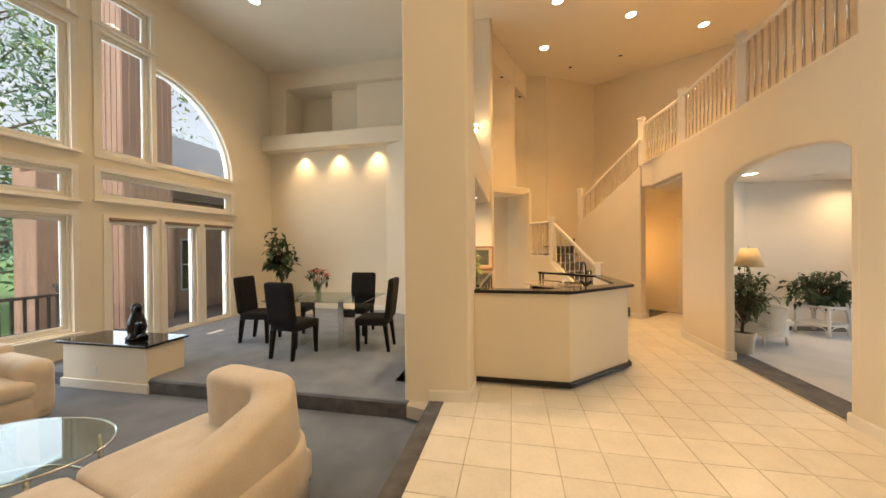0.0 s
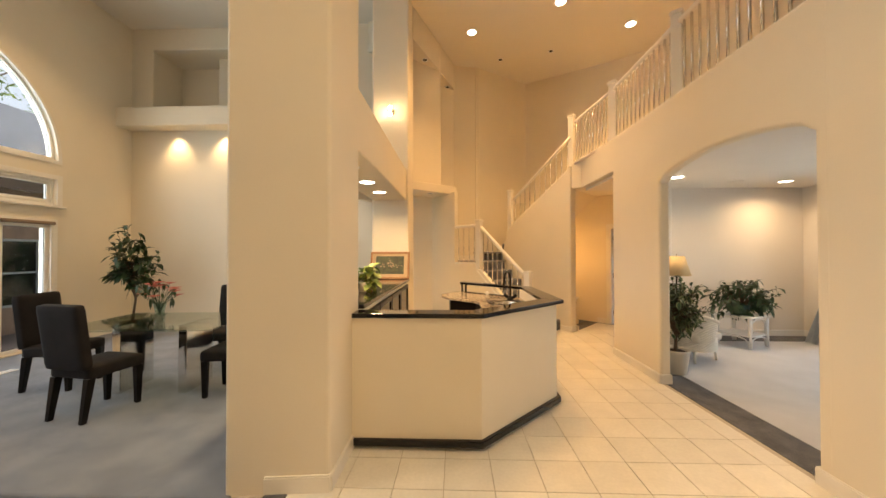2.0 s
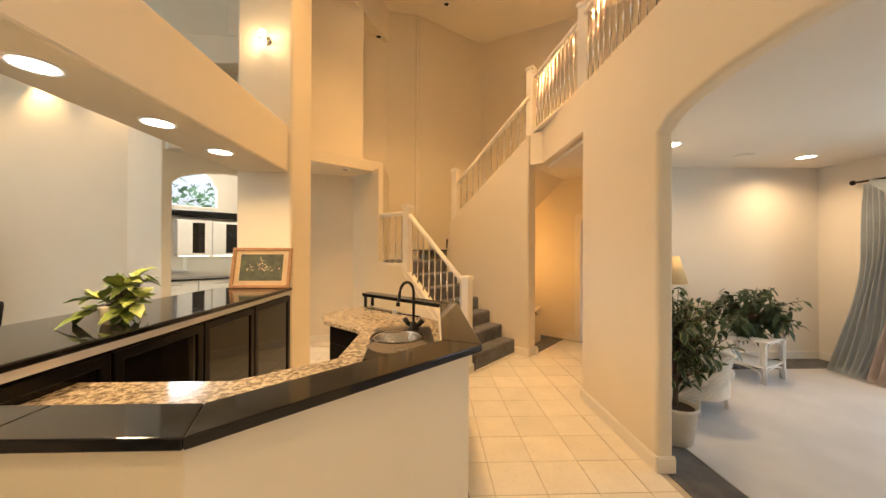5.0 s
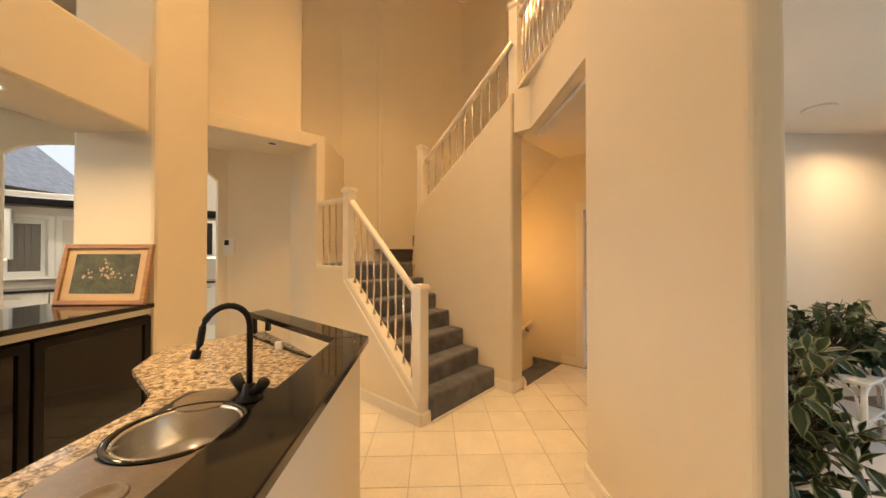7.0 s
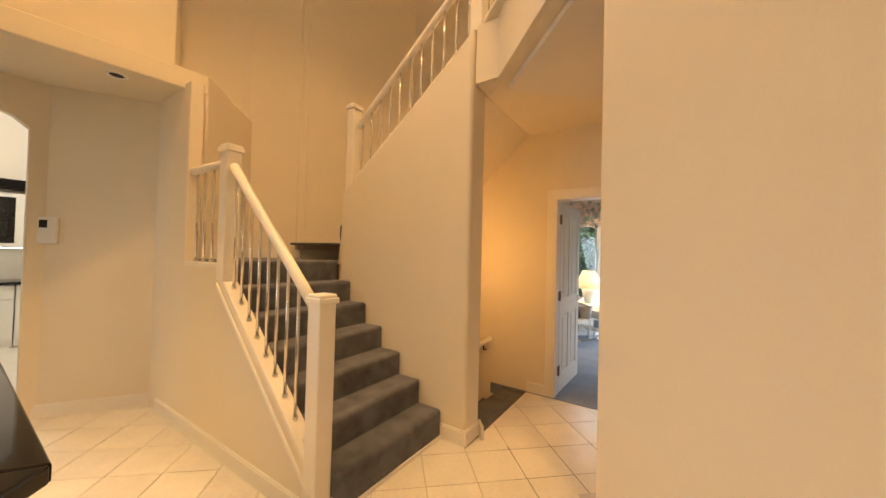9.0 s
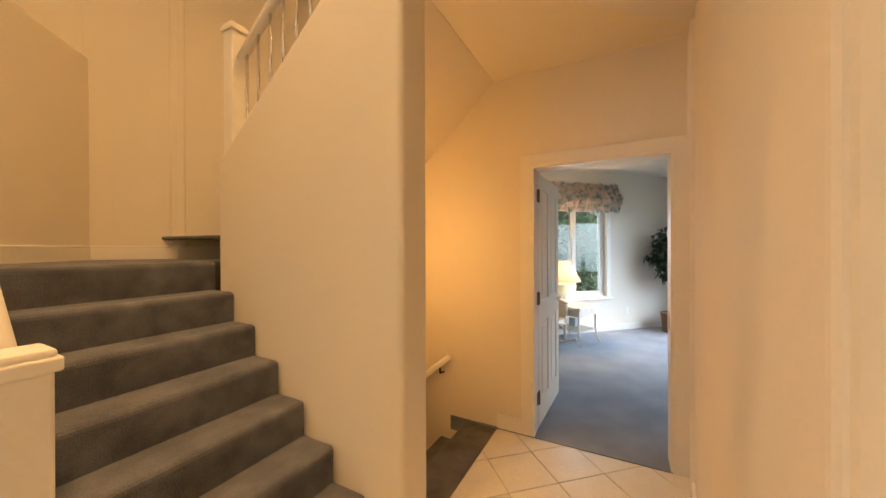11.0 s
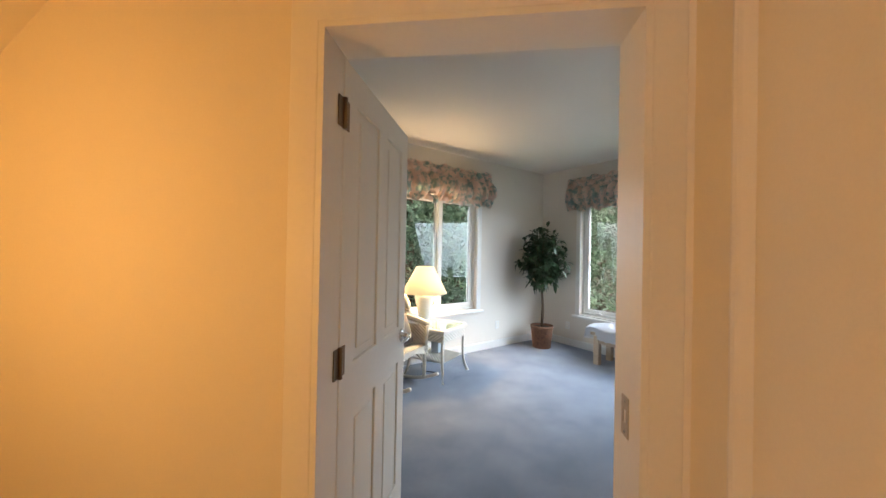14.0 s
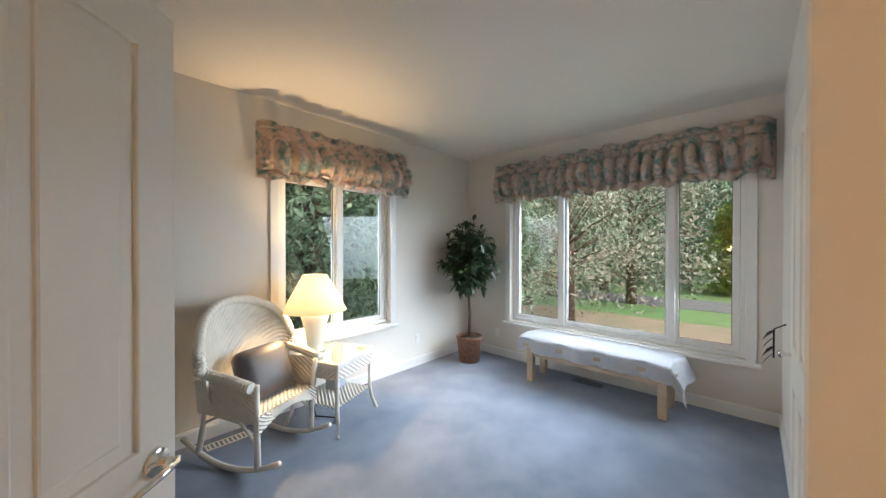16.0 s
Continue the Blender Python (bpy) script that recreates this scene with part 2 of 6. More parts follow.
def tube(path, radius, sides=10, bm=None, caps=True, taper=None, m=None):
    """A round bar along a path of points."""
    own = bmesh.new()
    rings, n = [], len(path)
    pts = [Vector(p) for p in path]
    up = Vector((0, 0, 1))
    for i, p in enumerate(pts):
        d = (pts[min(i + 1, n - 1)] - pts[max(i - 1, 0)]).normalized()
        a = d.cross(up if abs(d.z) < 0.95 else Vector((1, 0, 0))).normalized()
        b = a.cross(d)
        rr = radius if taper is None else radius * (1 + (taper - 1) * i / (n - 1))
        rings.append([own.verts.new(p + rr * (math.cos(t) * a + math.sin(t) * b)) for t in [2 * math.pi * k / sides for k in range(sides)]])
    for x, y in zip(rings, rings[1:]):
        for k in range(sides):
            own.faces.new((x[k - 1], x[k], y[k], y[k - 1]))
    if caps:
        own.faces.new(rings[0]), own.faces.new(rings[-1][::-1])
    bmesh.ops.recalc_face_normals(own, faces=own.faces[:])
    return into(own, bm, m)


def lathe(profile, sides=24, bm=None, m=None, loop=False):
    """A turned body from (radius, z) pairs."""
    own = bmesh.new()
    rings = [[own.verts.new((max(r, 0.0005) * math.cos(2 * math.pi * k / sides), max(r, 0.0005) * math.sin(2 * math.pi * k / sides), z)) for k in range(sides)] for r, z in profile]
    for a, b in zip(rings, rings[1:]):
        for k in range(sides):
            own.faces.new((a[k - 1], a[k], b[k], b[k - 1]))
    if loop:
        for k in range(sides):
            own.faces.new((rings[-1][k - 1], rings[-1][k], rings[0][k], rings[0][k - 1]))
    else:
        own.faces.new(rings[0][::-1]), own.faces.new(rings[-1])
    bmesh.ops.recalc_face_normals(own, faces=own.faces[:])
    return into(own, bm, m)


COS, SIN = math.cos(radians(42.5)), math.sin(radians(42.5))


def uv(u, v):
    """The stair's own plan: u up the lower flight, v across it to the wall side."""
    return (1.72 - COS * u + SIN * v, 6.55 + SIN * u + COS * v)


UV = Matrix(((-COS, SIN, 0, 1.72), (SIN, COS, 0, 6.55), (0, 0, 1, 0), (0, 0, 0, 1)))

# ---- floors and ceilings ----
LOW = -0.17
TOP = 6.1


def ground_sheet(name, pts, z, mat, label, th=0.12, category="floor"):
    return thing(name, prism(pts, z - th, z), mat, label, category, kind="structure")


SUB = 0.008
ground_sheet("floor_living", [(-6.3, -4.0), (-0.78, -4.0), (-0.78, 2.80), (-6.3, 2.80)], LOW, CARPET, "grey-blue cut pile carpet in the sunken living area")
thing("floor_dining", box(-6.3, 2.66, -0.3, -1.0, 7.45, 0.0, 0.02), CARPET, "grey-blue cut pile carpet on the raised dining floor", "floor", kind="structure")
thing("step_riser", box(-4.2, 2.645, LOW + 0.001, -1.0, 2.66, -0.022, 0.004), CARPET_DARK, "dark grey carpeted riser below the dining floor", "step", kind="structure")
thing("floor_edge", box(-0.80, -4.0, -0.2, -0.655, 2.735, 0.004, 0.006), CARPET_DARK, "dark grey carpet edging along the tiled floor", "floor edge", kind="structure")
ground_sheet("floor_tiles_bed", [(-0.66, -4.0), (2.86, -4.0), (2.86, 5.9), uv(-1.7, 0.1), uv(-1.7, 2.33), uv(-0.27, 2.33), uv(-0.27, 1.2), uv(0.1, 1.1), uv(0.1, 0.05), uv(1.6, 0.05), (0.1, 8.3), (-0.9, 8.05), (-2.0, 6.85), (-1.0, 6.1), (-1.0, 2.6), (-0.66, 2.5)], -SUB, GROUT, "grey-beige grout bed under the floor tiles")
ground_sheet("floor_sitting_border", [(2.86, 1.0), (6.8, 1.0), (6.8, 7.1), (2.86, 7.1)], -0.002, CARPET_DARK, "dark grey carpet border in the sitting room")
ground_sheet("floor_sitting", [(3.2, 1.3), (6.42, 1.3), (6.42, 6.55), (3.2, 6.55)], 0.004, CARPET_LIGHT, "pale grey carpet in the sitting room", th=0.1)
ground_sheet("floor_study", [uv(-1.45, 2.31), (4.62, 7.2), (8.1, 7.2), (8.1, 10.5), (2.2, 10.5), uv(1.6, 2.40), uv(-0.3, 2.31)], 0.006, CARPET_BLUE, "blue-grey cut pile carpet in the study")
thing("ceiling_great_room", box(-6.4, -4.2, TOP, 5.6, 11.0, TOP + 0.15), CEIL, "high smooth cream ceiling with recessed lamps", "ceiling", kind="structure")
thing("ceiling_sitting", box(2.9, 1.0, 2.7, 6.85, 7.1, 2.74), PAINT_COOL, "white ceiling of the sitting room", "ceiling", kind="structure")
thing("ceiling_study", prism([uv(-1.6, 2.4), (4.4, 7.1), (8.1, 7.1), (8.1, 10.6), (2.2, 10.6), uv(1.6, 2.42)], 2.69, 2.74), PAINT_COOL, "white ceiling of the study", "ceiling", kind="structure")

# ---- walls ----
# great room glazing wall, seen from inside; s runs from south to north
W0 = -3.9


def win(y0, z0, y1, z1):
    return rect(y0 - W0, z0, y1 - W0, z1)


def quarter(y0, z0, y1, z1, n=14):
    """A quarter-round light with its square corner at y0, z0."""
    return [(y0 - W0, z0)] + [(y0 - W0 + (y1 - y0) * math.cos(math.pi / 2 * i / n), z0 + (z1 - z0) * math.sin(math.pi / 2 * i / n)) for i in range(n + 1)]


OPEN = {
    "big": (0.35, 3.0, 3.14, 4.80), "high": (0.35, 4.98, 3.14, 5.75), "tran_a": (0.35, 2.28, 3.14, 2.70), "low": (0.35, 0.36, 3.14, 2.04),
    "high_b": (3.48, 5.02, 4.25, 5.62), "tall_b": (3.48, 3.02, 4.25, 4.92), "tran_b": (3.48, 2.32, 5.96, 2.74),
    "door_a": (3.60, 0.03, 4.24, 1.99), "door_b": (4.47, 0.03, 5.08, 1.99), "door_c": (5.27, 0.03, 5.88, 1.99)}
wall("wall_west", (-6.18, W0), (-6.18, 7.4), LOW - 0.1, TOP + 0.05, 0.2, [win(a, b, c, d) for a, b, c, d in OPEN.values()] + [quarter(4.33, 3.06, 5.97, 4.74)], r=0.012)

# north wall of the dining area with its high recess
thing("wall_north", into(slab([(0, -0.05), (3.36, -0.05), (3.36, 2.9), (5.3, 2.9), (5.3, TOP + 0.05), (0, TOP + 0.05)], [rect(0.46, 4.42, 4.5, 5.66)], 0.12, 0.02), None, Matrix.Translation((-6.2, 7.25, 0))), PAINT, "smooth cream painted dining wall with a high recess", "wall", kind="structure")
thing("wall_recess", box(-5.9, 8.0, 4.3, -1.4, 8.1, 5.8), PAINT, "cream painted back of the high wall recess", "wall", kind="structure")
thing("wall_recess_end", box(-5.90, 7.36, 4.3, -5.75, 8.0, 5.8), PAINT, "cream painted end of the high wall recess", "wall", kind="structure")
thing("recess_floor", box(-5.9, 7.36, 4.3, -1.4, 8.0, 4.41), PAINT, "cream painted floor of the high wall recess", "wall", kind="structure")
thing("recess_top", box(-5.9, 7.36, 5.67, -1.4, 8.0, 5.8), PAINT, "cream painted top of the high wall recess", "wall", kind="structure")
thing("recess_pier", box(-4.62, 7.6, 4.41, -3.82, 8.0, 5.67, 0.015), PAINT, "cream painted pier inside the high wall recess", "wall", kind="structure")
thing("recess_panel", box(-3.82, 7.40, 4.41, -1.4, 8.0, 5.67, 0.015), PAINT, "cream painted panel inside the high wall recess", "wall", kind="structure")
thing("ledge_dining", box(-6.2, 6.92, 4.0, -1.0, 7.25, 4.37, 0.015), PAINT, "deep cream ledge above the dining wall", "ledge", kind="structure")

# pillar, bar soffit and column
thing("pillar", prism([(-1.05, 2.70), (-0.40, 2.76), (-0.40, 3.42), (-1.05, 3.42)], LOW - 0.1, TOP + 0.05, 0.025, verticals_only=True), PAINT, "tall cream painted pillar with rounded corners", "pillar", kind="structure")
thing("soffit_bar", box(-0.98, 3.40, 2.41, -0.42, 6.30, 2.95, 0.02), PAINT, "cream dropped beam above the back counter", "beam", kind="structure")
thing("column", box(-1.0, 6.29, -0.1, -0.37, 6.92, TOP + 0.05, 0.03), PAINT, "full-height cream column beside the back counter", "column", kind="structure")

# angled wall with the kitchen archway, alcove and its ceiling
A, B = Vector((-2.0, 6.75)), Vector((-0.9, 7.84))
AB = (B - A).length
wall("wall_archway", A - (B - A) * 0.1, B + (B - A) * 0.1, -0.4, 2.95, 0.09, [arched(0.1 * AB - 0.05, -0.049, 1.1 * AB + 0.03, 2.37, 0.21)], r=0.012)
wall("wall_archway_side", (-2.95, 7.13), (-2.13, 6.66), -0.05, 3.99, 0.05)
wall("wall_alcove", (-0.83, 7.93), (0.12, 8.17), -0.05, 3.0, 0.14)
thing("ceiling_alcove", prism([(-0.66, 6.93), (0.44, 7.845), (0.43, 8.30), (0.1, 8.6), (-1.0, 8.4), (-2.9, 7.3), (-2.0, 6.6), (-1.0, 6.80)], 2.765, 2.93, 0.010), PAINT, "cream ledge above the alcove", "ledge", kind="structure")
wall("wall_alcove_upper", (-0.80, 7.18), (0.11, 7.965), 2.90, TOP + 0.05, 0.12)
wall("wall_alcove_return", (-0.15, 8.45), (0.43, 8.86), 2.90, TOP + 0.05, 0.12)
wall("wall_alcove_rear", (0.0, 7.95), (-0.15, 8.50), 2.90, TOP + 0.05, 0.08)
wall("wall_landing_side", (0.44, 7.84), (0.42, 8.86), 1.2, 2.92, 0.12)
thing("soffit_stairs", prism([(-0.36, 6.80), (0.41, 8.82), (-0.4, 9.0), (-1.3, 7.2)], 5.5, TOP + 0.05), PAINT, "cream dropped soffit beside the stairwell", "beam", kind="structure")

# stair enclosure
STAIR_Z = [0.22 + 0.187 * k for k in range(6)]
NOSE = [-0.06 + 0.215 * k for k in range(6)]
thing("wall_stair_side", into(slab([(0.0, -0.05), (2.4, -0.05), (2.4, 2.80), (1.72, 2.80), (1.72, 1.30), (1.18, 1.30), (1.12, 1.22), (0.0, 0.23)], [], 0.1, 0.012), None, UV @ Matrix.Translation((0, -0.07, 0))), PAINT, "cream painted wall under the stair railing", "wall", kind="structure")
thing("wall_stair_middle", into(slab([(-0.27, -2.6), (1.20, -2.6), (1.20, 1.98), (1.12, 2.07), (-0.12, 3.06), (-0.27, 3.18)], [], 0.235, 0.03), None, UV @ Matrix.Translation((0, 1.05, 0))), PAINT, "cream painted wall between the stair flights", "wall", kind="structure")
wall("wall_stairwell_a", (0.40, 8.83), (0.97, 8.93), -0.05, TOP + 0.05, 0.12)
wall("wall_stairwell_b", (0.97, 8.93), (2.33, 9.80), -0.05, TOP + 0.05, 0.12)
wall("wall_stairwell_c", (2.33, 9.80), (5.4, 8.05), 2.75, TOP + 0.05, 0.12)

# arch wall beside the tiled floor; s runs from north to south along x = 2.79
wall("wall_east", (2.79, 5.78), (2.79, 2.0), -0.4, 3.24, 0.12, [arched(5.78 - 4.62, -0.049, 5.78 - 2.93, 2.33, 0.17)], r=0.03)
thing("wall_east_header_end", prism([(2.655, 7.155), (2.80, 7.02), (2.93, 7.36), (2.80, 7.40)], 2.752, 3.2), PAINT, "cream painted end of the header above the passage", "wall", kind="structure")
thing("wall_east_header", box(2.793, 5.70, 2.748, 2.91, 7.36, 3.24, 0.004), PAINT, "cream painted header above the passage opening", "wall", kind="structure")
wall("wall_east_high", (2.786, 2.87), (2.786, -4.0), -0.05, TOP + 0.05, 0.22, r=0.03)
thing("floor_gallery", prism([(2.95, 2.0), (5.4, 2.0), (5.4, 8.1), uv(-0.3, 3.3), uv(-0.3, 1.2), (2.95, 7.2)], 2.76, 3.12), PAINT, "gallery floor edge above the hall", "floor", kind="structure")
wall("wall_gallery", (5.3, 8.3), (5.3, 1.9), 3.0, TOP + 0.05, 0.14)
wall("wall_gallery_end", (5.4, 2.0), (2.9, 2.0), 3.0, TOP + 0.05, 0.14)

# passage, basement stair and study
wall("wall_passage_south", uv(-1.56, 2.36), uv(-1.312, 0.15), -0.05, 2.8, 0.1)
wall("wall_study_door", uv(1.9, 2.33), uv(-1.66, 2.33), -2.7, 2.8, 0.145, [rect(1.9 + 0.57, 0.0, 1.9 + 1.46, 2.04)], r=0.006)
wall("wall_study_west", uv(3.4, 2.33), uv(1.9, 2.33), -0.05, TOP, 0.12)
thing("ceiling_passage", prism([(2.82, 5.75), uv(-1.8, 0.3), uv(-1.8, 2.5), uv(-0.2, 2.5), uv(-0.2, 1.1), (2.82, 7.4)], 2.745, 2.775), PAINT, "cream ceiling of the short passage", "ceiling", kind="structure")
thing("ceiling_basement_stair", into(slab([(-0.27, 2.74), (-0.27, 3.1), (1.33, 1.77), (1.38, 1.335), (1.9, 1.335), (1.9, 1.30), (1.335, 1.30)], [], 1.16, 0.005), None, UV @ Matrix.Translation((0, 1.18, 0))), PAINT, "sloping cream underside of the upper stair flight", "ceiling", kind="structure")
wall("wall_basement_end", uv(1.9, 1.1), uv(1.9, 2.4), -2.7, 1.32, 0.12)

# sitting room
wall("wall_sitting_north", (4.25, 6.97), (6.85, 6.97), -0.05, 2.75, 0.12, mat=PAINT_COOL, label="pale painted wall of the sitting room")
wall("wall_sitting_corner", uv(-1.49, 0.2), uv(-1.73, 2.42), -0.05, 2.75, 0.05, mat=PAINT_COOL, label="pale painted wall of the sitting room")
wall("wall_sitting_east", (6.75, 7.05), (6.75, 0.95), -0.05, 2.75, 0.16, [rect(1.22, 0.43, 3.85, 2.28)], mat=PAINT_COOL, label="pale painted window wall of the sitting room")
wall("wall_sitting_south", (6.85, 1.1), (2.9, 1.1), -0.05, 2.75, 0.12, mat=PAINT_COOL, label="pale painted wall of the sitting room")

# study
wall("wall_study_north", (0.8, 10.445), (8.12, 10.445), -0.05, 2.75, 0.16, [rect(5.36 - 0.8, 0.60, 6.58 - 0.8, 2.12)], mat=PAINT_COOL, label="pale painted window wall of the study")
wall("wall_study_east", (8.01, 10.55), (8.01, 7.1), -0.05, 2.75, 0.16, [rect(0.80, 0.50, 3.08, 2.16)], mat=PAINT_COOL, label="pale painted window wall of the study")
wall("wall_study_south", (8.12, 7.25), (4.42, 7.25), -0.05, 2.75, 0.1, mat=PAINT_COOL, label="pale painted wall of the study")

# plain walls that close the great room behind the walker
wall("wall_south", (2.9, -4.0), (-6.3, -4.0), LOW - 0.1, TOP + 0.05, 0.14)

# kitchen beyond the archway
K = Vector((-0.707, 0.707))
KN = A + K * 3.9
ground_sheet("floor_kitchen", [(A.x - 0.3, A.y + 0.1), (B.x + 0.2, B.y + 0.4), (B.x + 0.5 - 2.9, B.y + 0.5 + 3.1), (A.x - 2.0 - 3, A.y - 1.5 + 3.0)], -0.004, TILE, "cream kitchen floor")
wall("wall_kitchen_back", KN + Vector((-1.6, -1.6)), KN + Vector((2.6, 2.6)), -0.05, 4.2, 0.14, [rect(1.10, 1.08, 1.62, 2.05), rect(1.78, 1.08, 2.30, 2.05), arched(1.0, 2.5, 3.6, 2.9, 0.7)], mat=PAINT_COOL, label="white kitchen wall with an arched light")
wall("wall_kitchen_left", (-4.0, 7.62), KN + Vector((-1.5, -1.5)), -0.05, 4.2, 0.12, mat=PAINT_COOL, label="white kitchen side wall")
wall("wall_kitchen_right", KN + Vector((2.5, 2.5)), (-0.72, 8.2), -0.05, 4.2, 0.12, mat=PAINT_COOL, label="white kitchen side wall")
thing("ceiling_kitchen", prism([(-4.6, 7.4), (-2.0, 7.4), (0.0, 8.6), (-1.5, 12.5), (-7.5, 9.5)], 4.2, 4.3), PAINT_COOL, "white kitchen ceiling", "ceiling", kind="structure")

# bar front
thing("bar_wall", prism([(-0.42, 3.235), (0.61, 3.235), (1.43, 4.06), (1.43, 5.33), (1.30, 5.33), (1.30, 4.17), (0.55, 3.45), (-0.42, 3.45)], 0.055, 1.02, 0.006), PAINT, "cream painted front of the wet bar", "bar", kind="structure")

# ground outdoors
thing("ground", box(-400, -400, -0.75, 400, 400, -0.55), GRASS, "lawn with autumn leaves around the house", "ground", kind="structure")

# ---- lamps ----


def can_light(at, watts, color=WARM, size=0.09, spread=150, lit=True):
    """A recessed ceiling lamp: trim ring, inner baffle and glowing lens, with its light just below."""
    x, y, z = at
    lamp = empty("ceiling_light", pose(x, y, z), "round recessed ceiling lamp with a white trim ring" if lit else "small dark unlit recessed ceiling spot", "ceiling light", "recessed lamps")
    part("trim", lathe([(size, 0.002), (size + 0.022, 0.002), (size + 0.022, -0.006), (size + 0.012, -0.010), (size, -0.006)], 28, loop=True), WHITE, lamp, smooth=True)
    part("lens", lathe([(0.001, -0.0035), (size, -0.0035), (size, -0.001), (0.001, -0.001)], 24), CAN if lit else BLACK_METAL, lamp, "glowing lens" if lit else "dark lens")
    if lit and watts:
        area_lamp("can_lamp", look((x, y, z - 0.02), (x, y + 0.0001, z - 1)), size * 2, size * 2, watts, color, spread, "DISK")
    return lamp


for x, y, w in [(-4.6, 4.88, 30), (0.88, 6.09, 52), (2.35, 6.79, 34), (3.94, 7.44, 30), (0.77, 7.58, 4)]:
    can_light((x, y, TOP), w, WARM if x < 0 else (1.0, 0.56, 0.21), spread=105)
# four unseen cans, added out of view to light the bar front and pillar
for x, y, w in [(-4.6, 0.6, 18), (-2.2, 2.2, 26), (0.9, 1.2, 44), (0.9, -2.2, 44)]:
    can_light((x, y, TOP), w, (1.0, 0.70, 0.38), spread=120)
for y in (4.05, 4.79, 5.49):
    can_light((-0.69, y, 2.41), 14)
for x, y in [(3.89, 6.0), (5.9, 6.39)]:
    can_light((x, y, 2.7), 15, (1.0, 0.66, 0.34))
for x in (-5.18, -4.21, -3.19):
    spot_lamp("ledge_lamp", (x, 7.10, 3.97), (x, 7.22, 2.5), 60, WARM, 95, 0.9)
bulb("passage_lamp", uv(0.20, 1.50) + (1.42,), 14, AMBER, 0.05)
can_light((*uv(-1.17, 0.95), 2.745), 7.5, (1.0, 0.58, 0.22))

# ---- trims, windows and doors ----


def run_board(pts, z=0.0, h=0.11, th=0.016, mat=None, name="baseboard"):
    """Skirting boards along the foot of walls; the room lies to the right of the way."""
    for (ax, ay), (bx, by) in zip(pts, pts[1:]):
        d = Vector((bx - ax, by - ay))
        m = Matrix.Translation((ax, ay, 0)) @ Matrix.Rotation(math.atan2(d.y, d.x), 4, "Z")
        bm = box(-0.004, -th, z, d.length + 0.004, 0.004, z + h - 0.012, 0.0)
        box(-0.004, -th * 0.7, z + h - 0.012, d.length + 0.004, 0.004, z + h, 0.004, 2, bm)
        bmesh.ops.transform(bm, matrix=m, verts=bm.verts)
        thing(name, bm, mat or TRIM, "cream painted skirting board", "baseboard", kind="structure")


run_board([(-6.18, 3.1), (-6.18, 3.55)])
run_board([(-6.18, 5.98), (-6.18, 7.25), (-2.86, 7.25), (-2.0, 6.75)])
run_board([(-0.83, 7.93), (0.12, 8.17)])
run_board([uv(2.2, -0.07), uv(-0.03, -0.07)])
run_board([uv(-0.03, -0.07), uv(-0.03, 0.035)])
run_board([uv(-0.05, 1.05), uv(-0.27, 1.05), (2.79, 7.31), (2.79, 7.2)])
run_board([(2.79, 5.78), (2.79, 4.62), (2.91, 4.62)])
run_board([(2.91, 2.93), (2.79, 2.93), (2.79, -3.9)])
run_board([uv(-0.30, 2.33), uv(-0.49, 2.33)])
run_board([uv(-1.45, 2.33), uv(-1.557, 2.33), uv(-1.315, 0.19)])
run_board([(4.1, 6.97), (6.75, 6.97), (6.75, 1.1)], mat=WHITE)
run_board([(1.6, 10.445), (8.01, 10.445), (8.01, 7.25), (4.7, 7.25)], mat=WHITE)
run_board([(-1.05, 2.70), (-0.80, 2.723)], z=LOW, h=0.12)
run_board([(-0.80, 2.723), (-0.40, 2.76), (-0.40, 3.22)], z=0.0)
run_board([(0.44, 7.95), (0.42, 8.83), (0.97, 8.93), (1.75, 9.43)], z=1.342)


def turned(p, angle):
    return Matrix.Translation(p) @ Matrix.Rotation(radians(angle), 4, "Z")


def ring(x0, z0, x1, z1, w, th, r=0.004):
    return slab(rect(x0, z0, x1, z1), [rect(x0 + w, z0 + w, x1 - w, z1 - w)], th, r, 2)


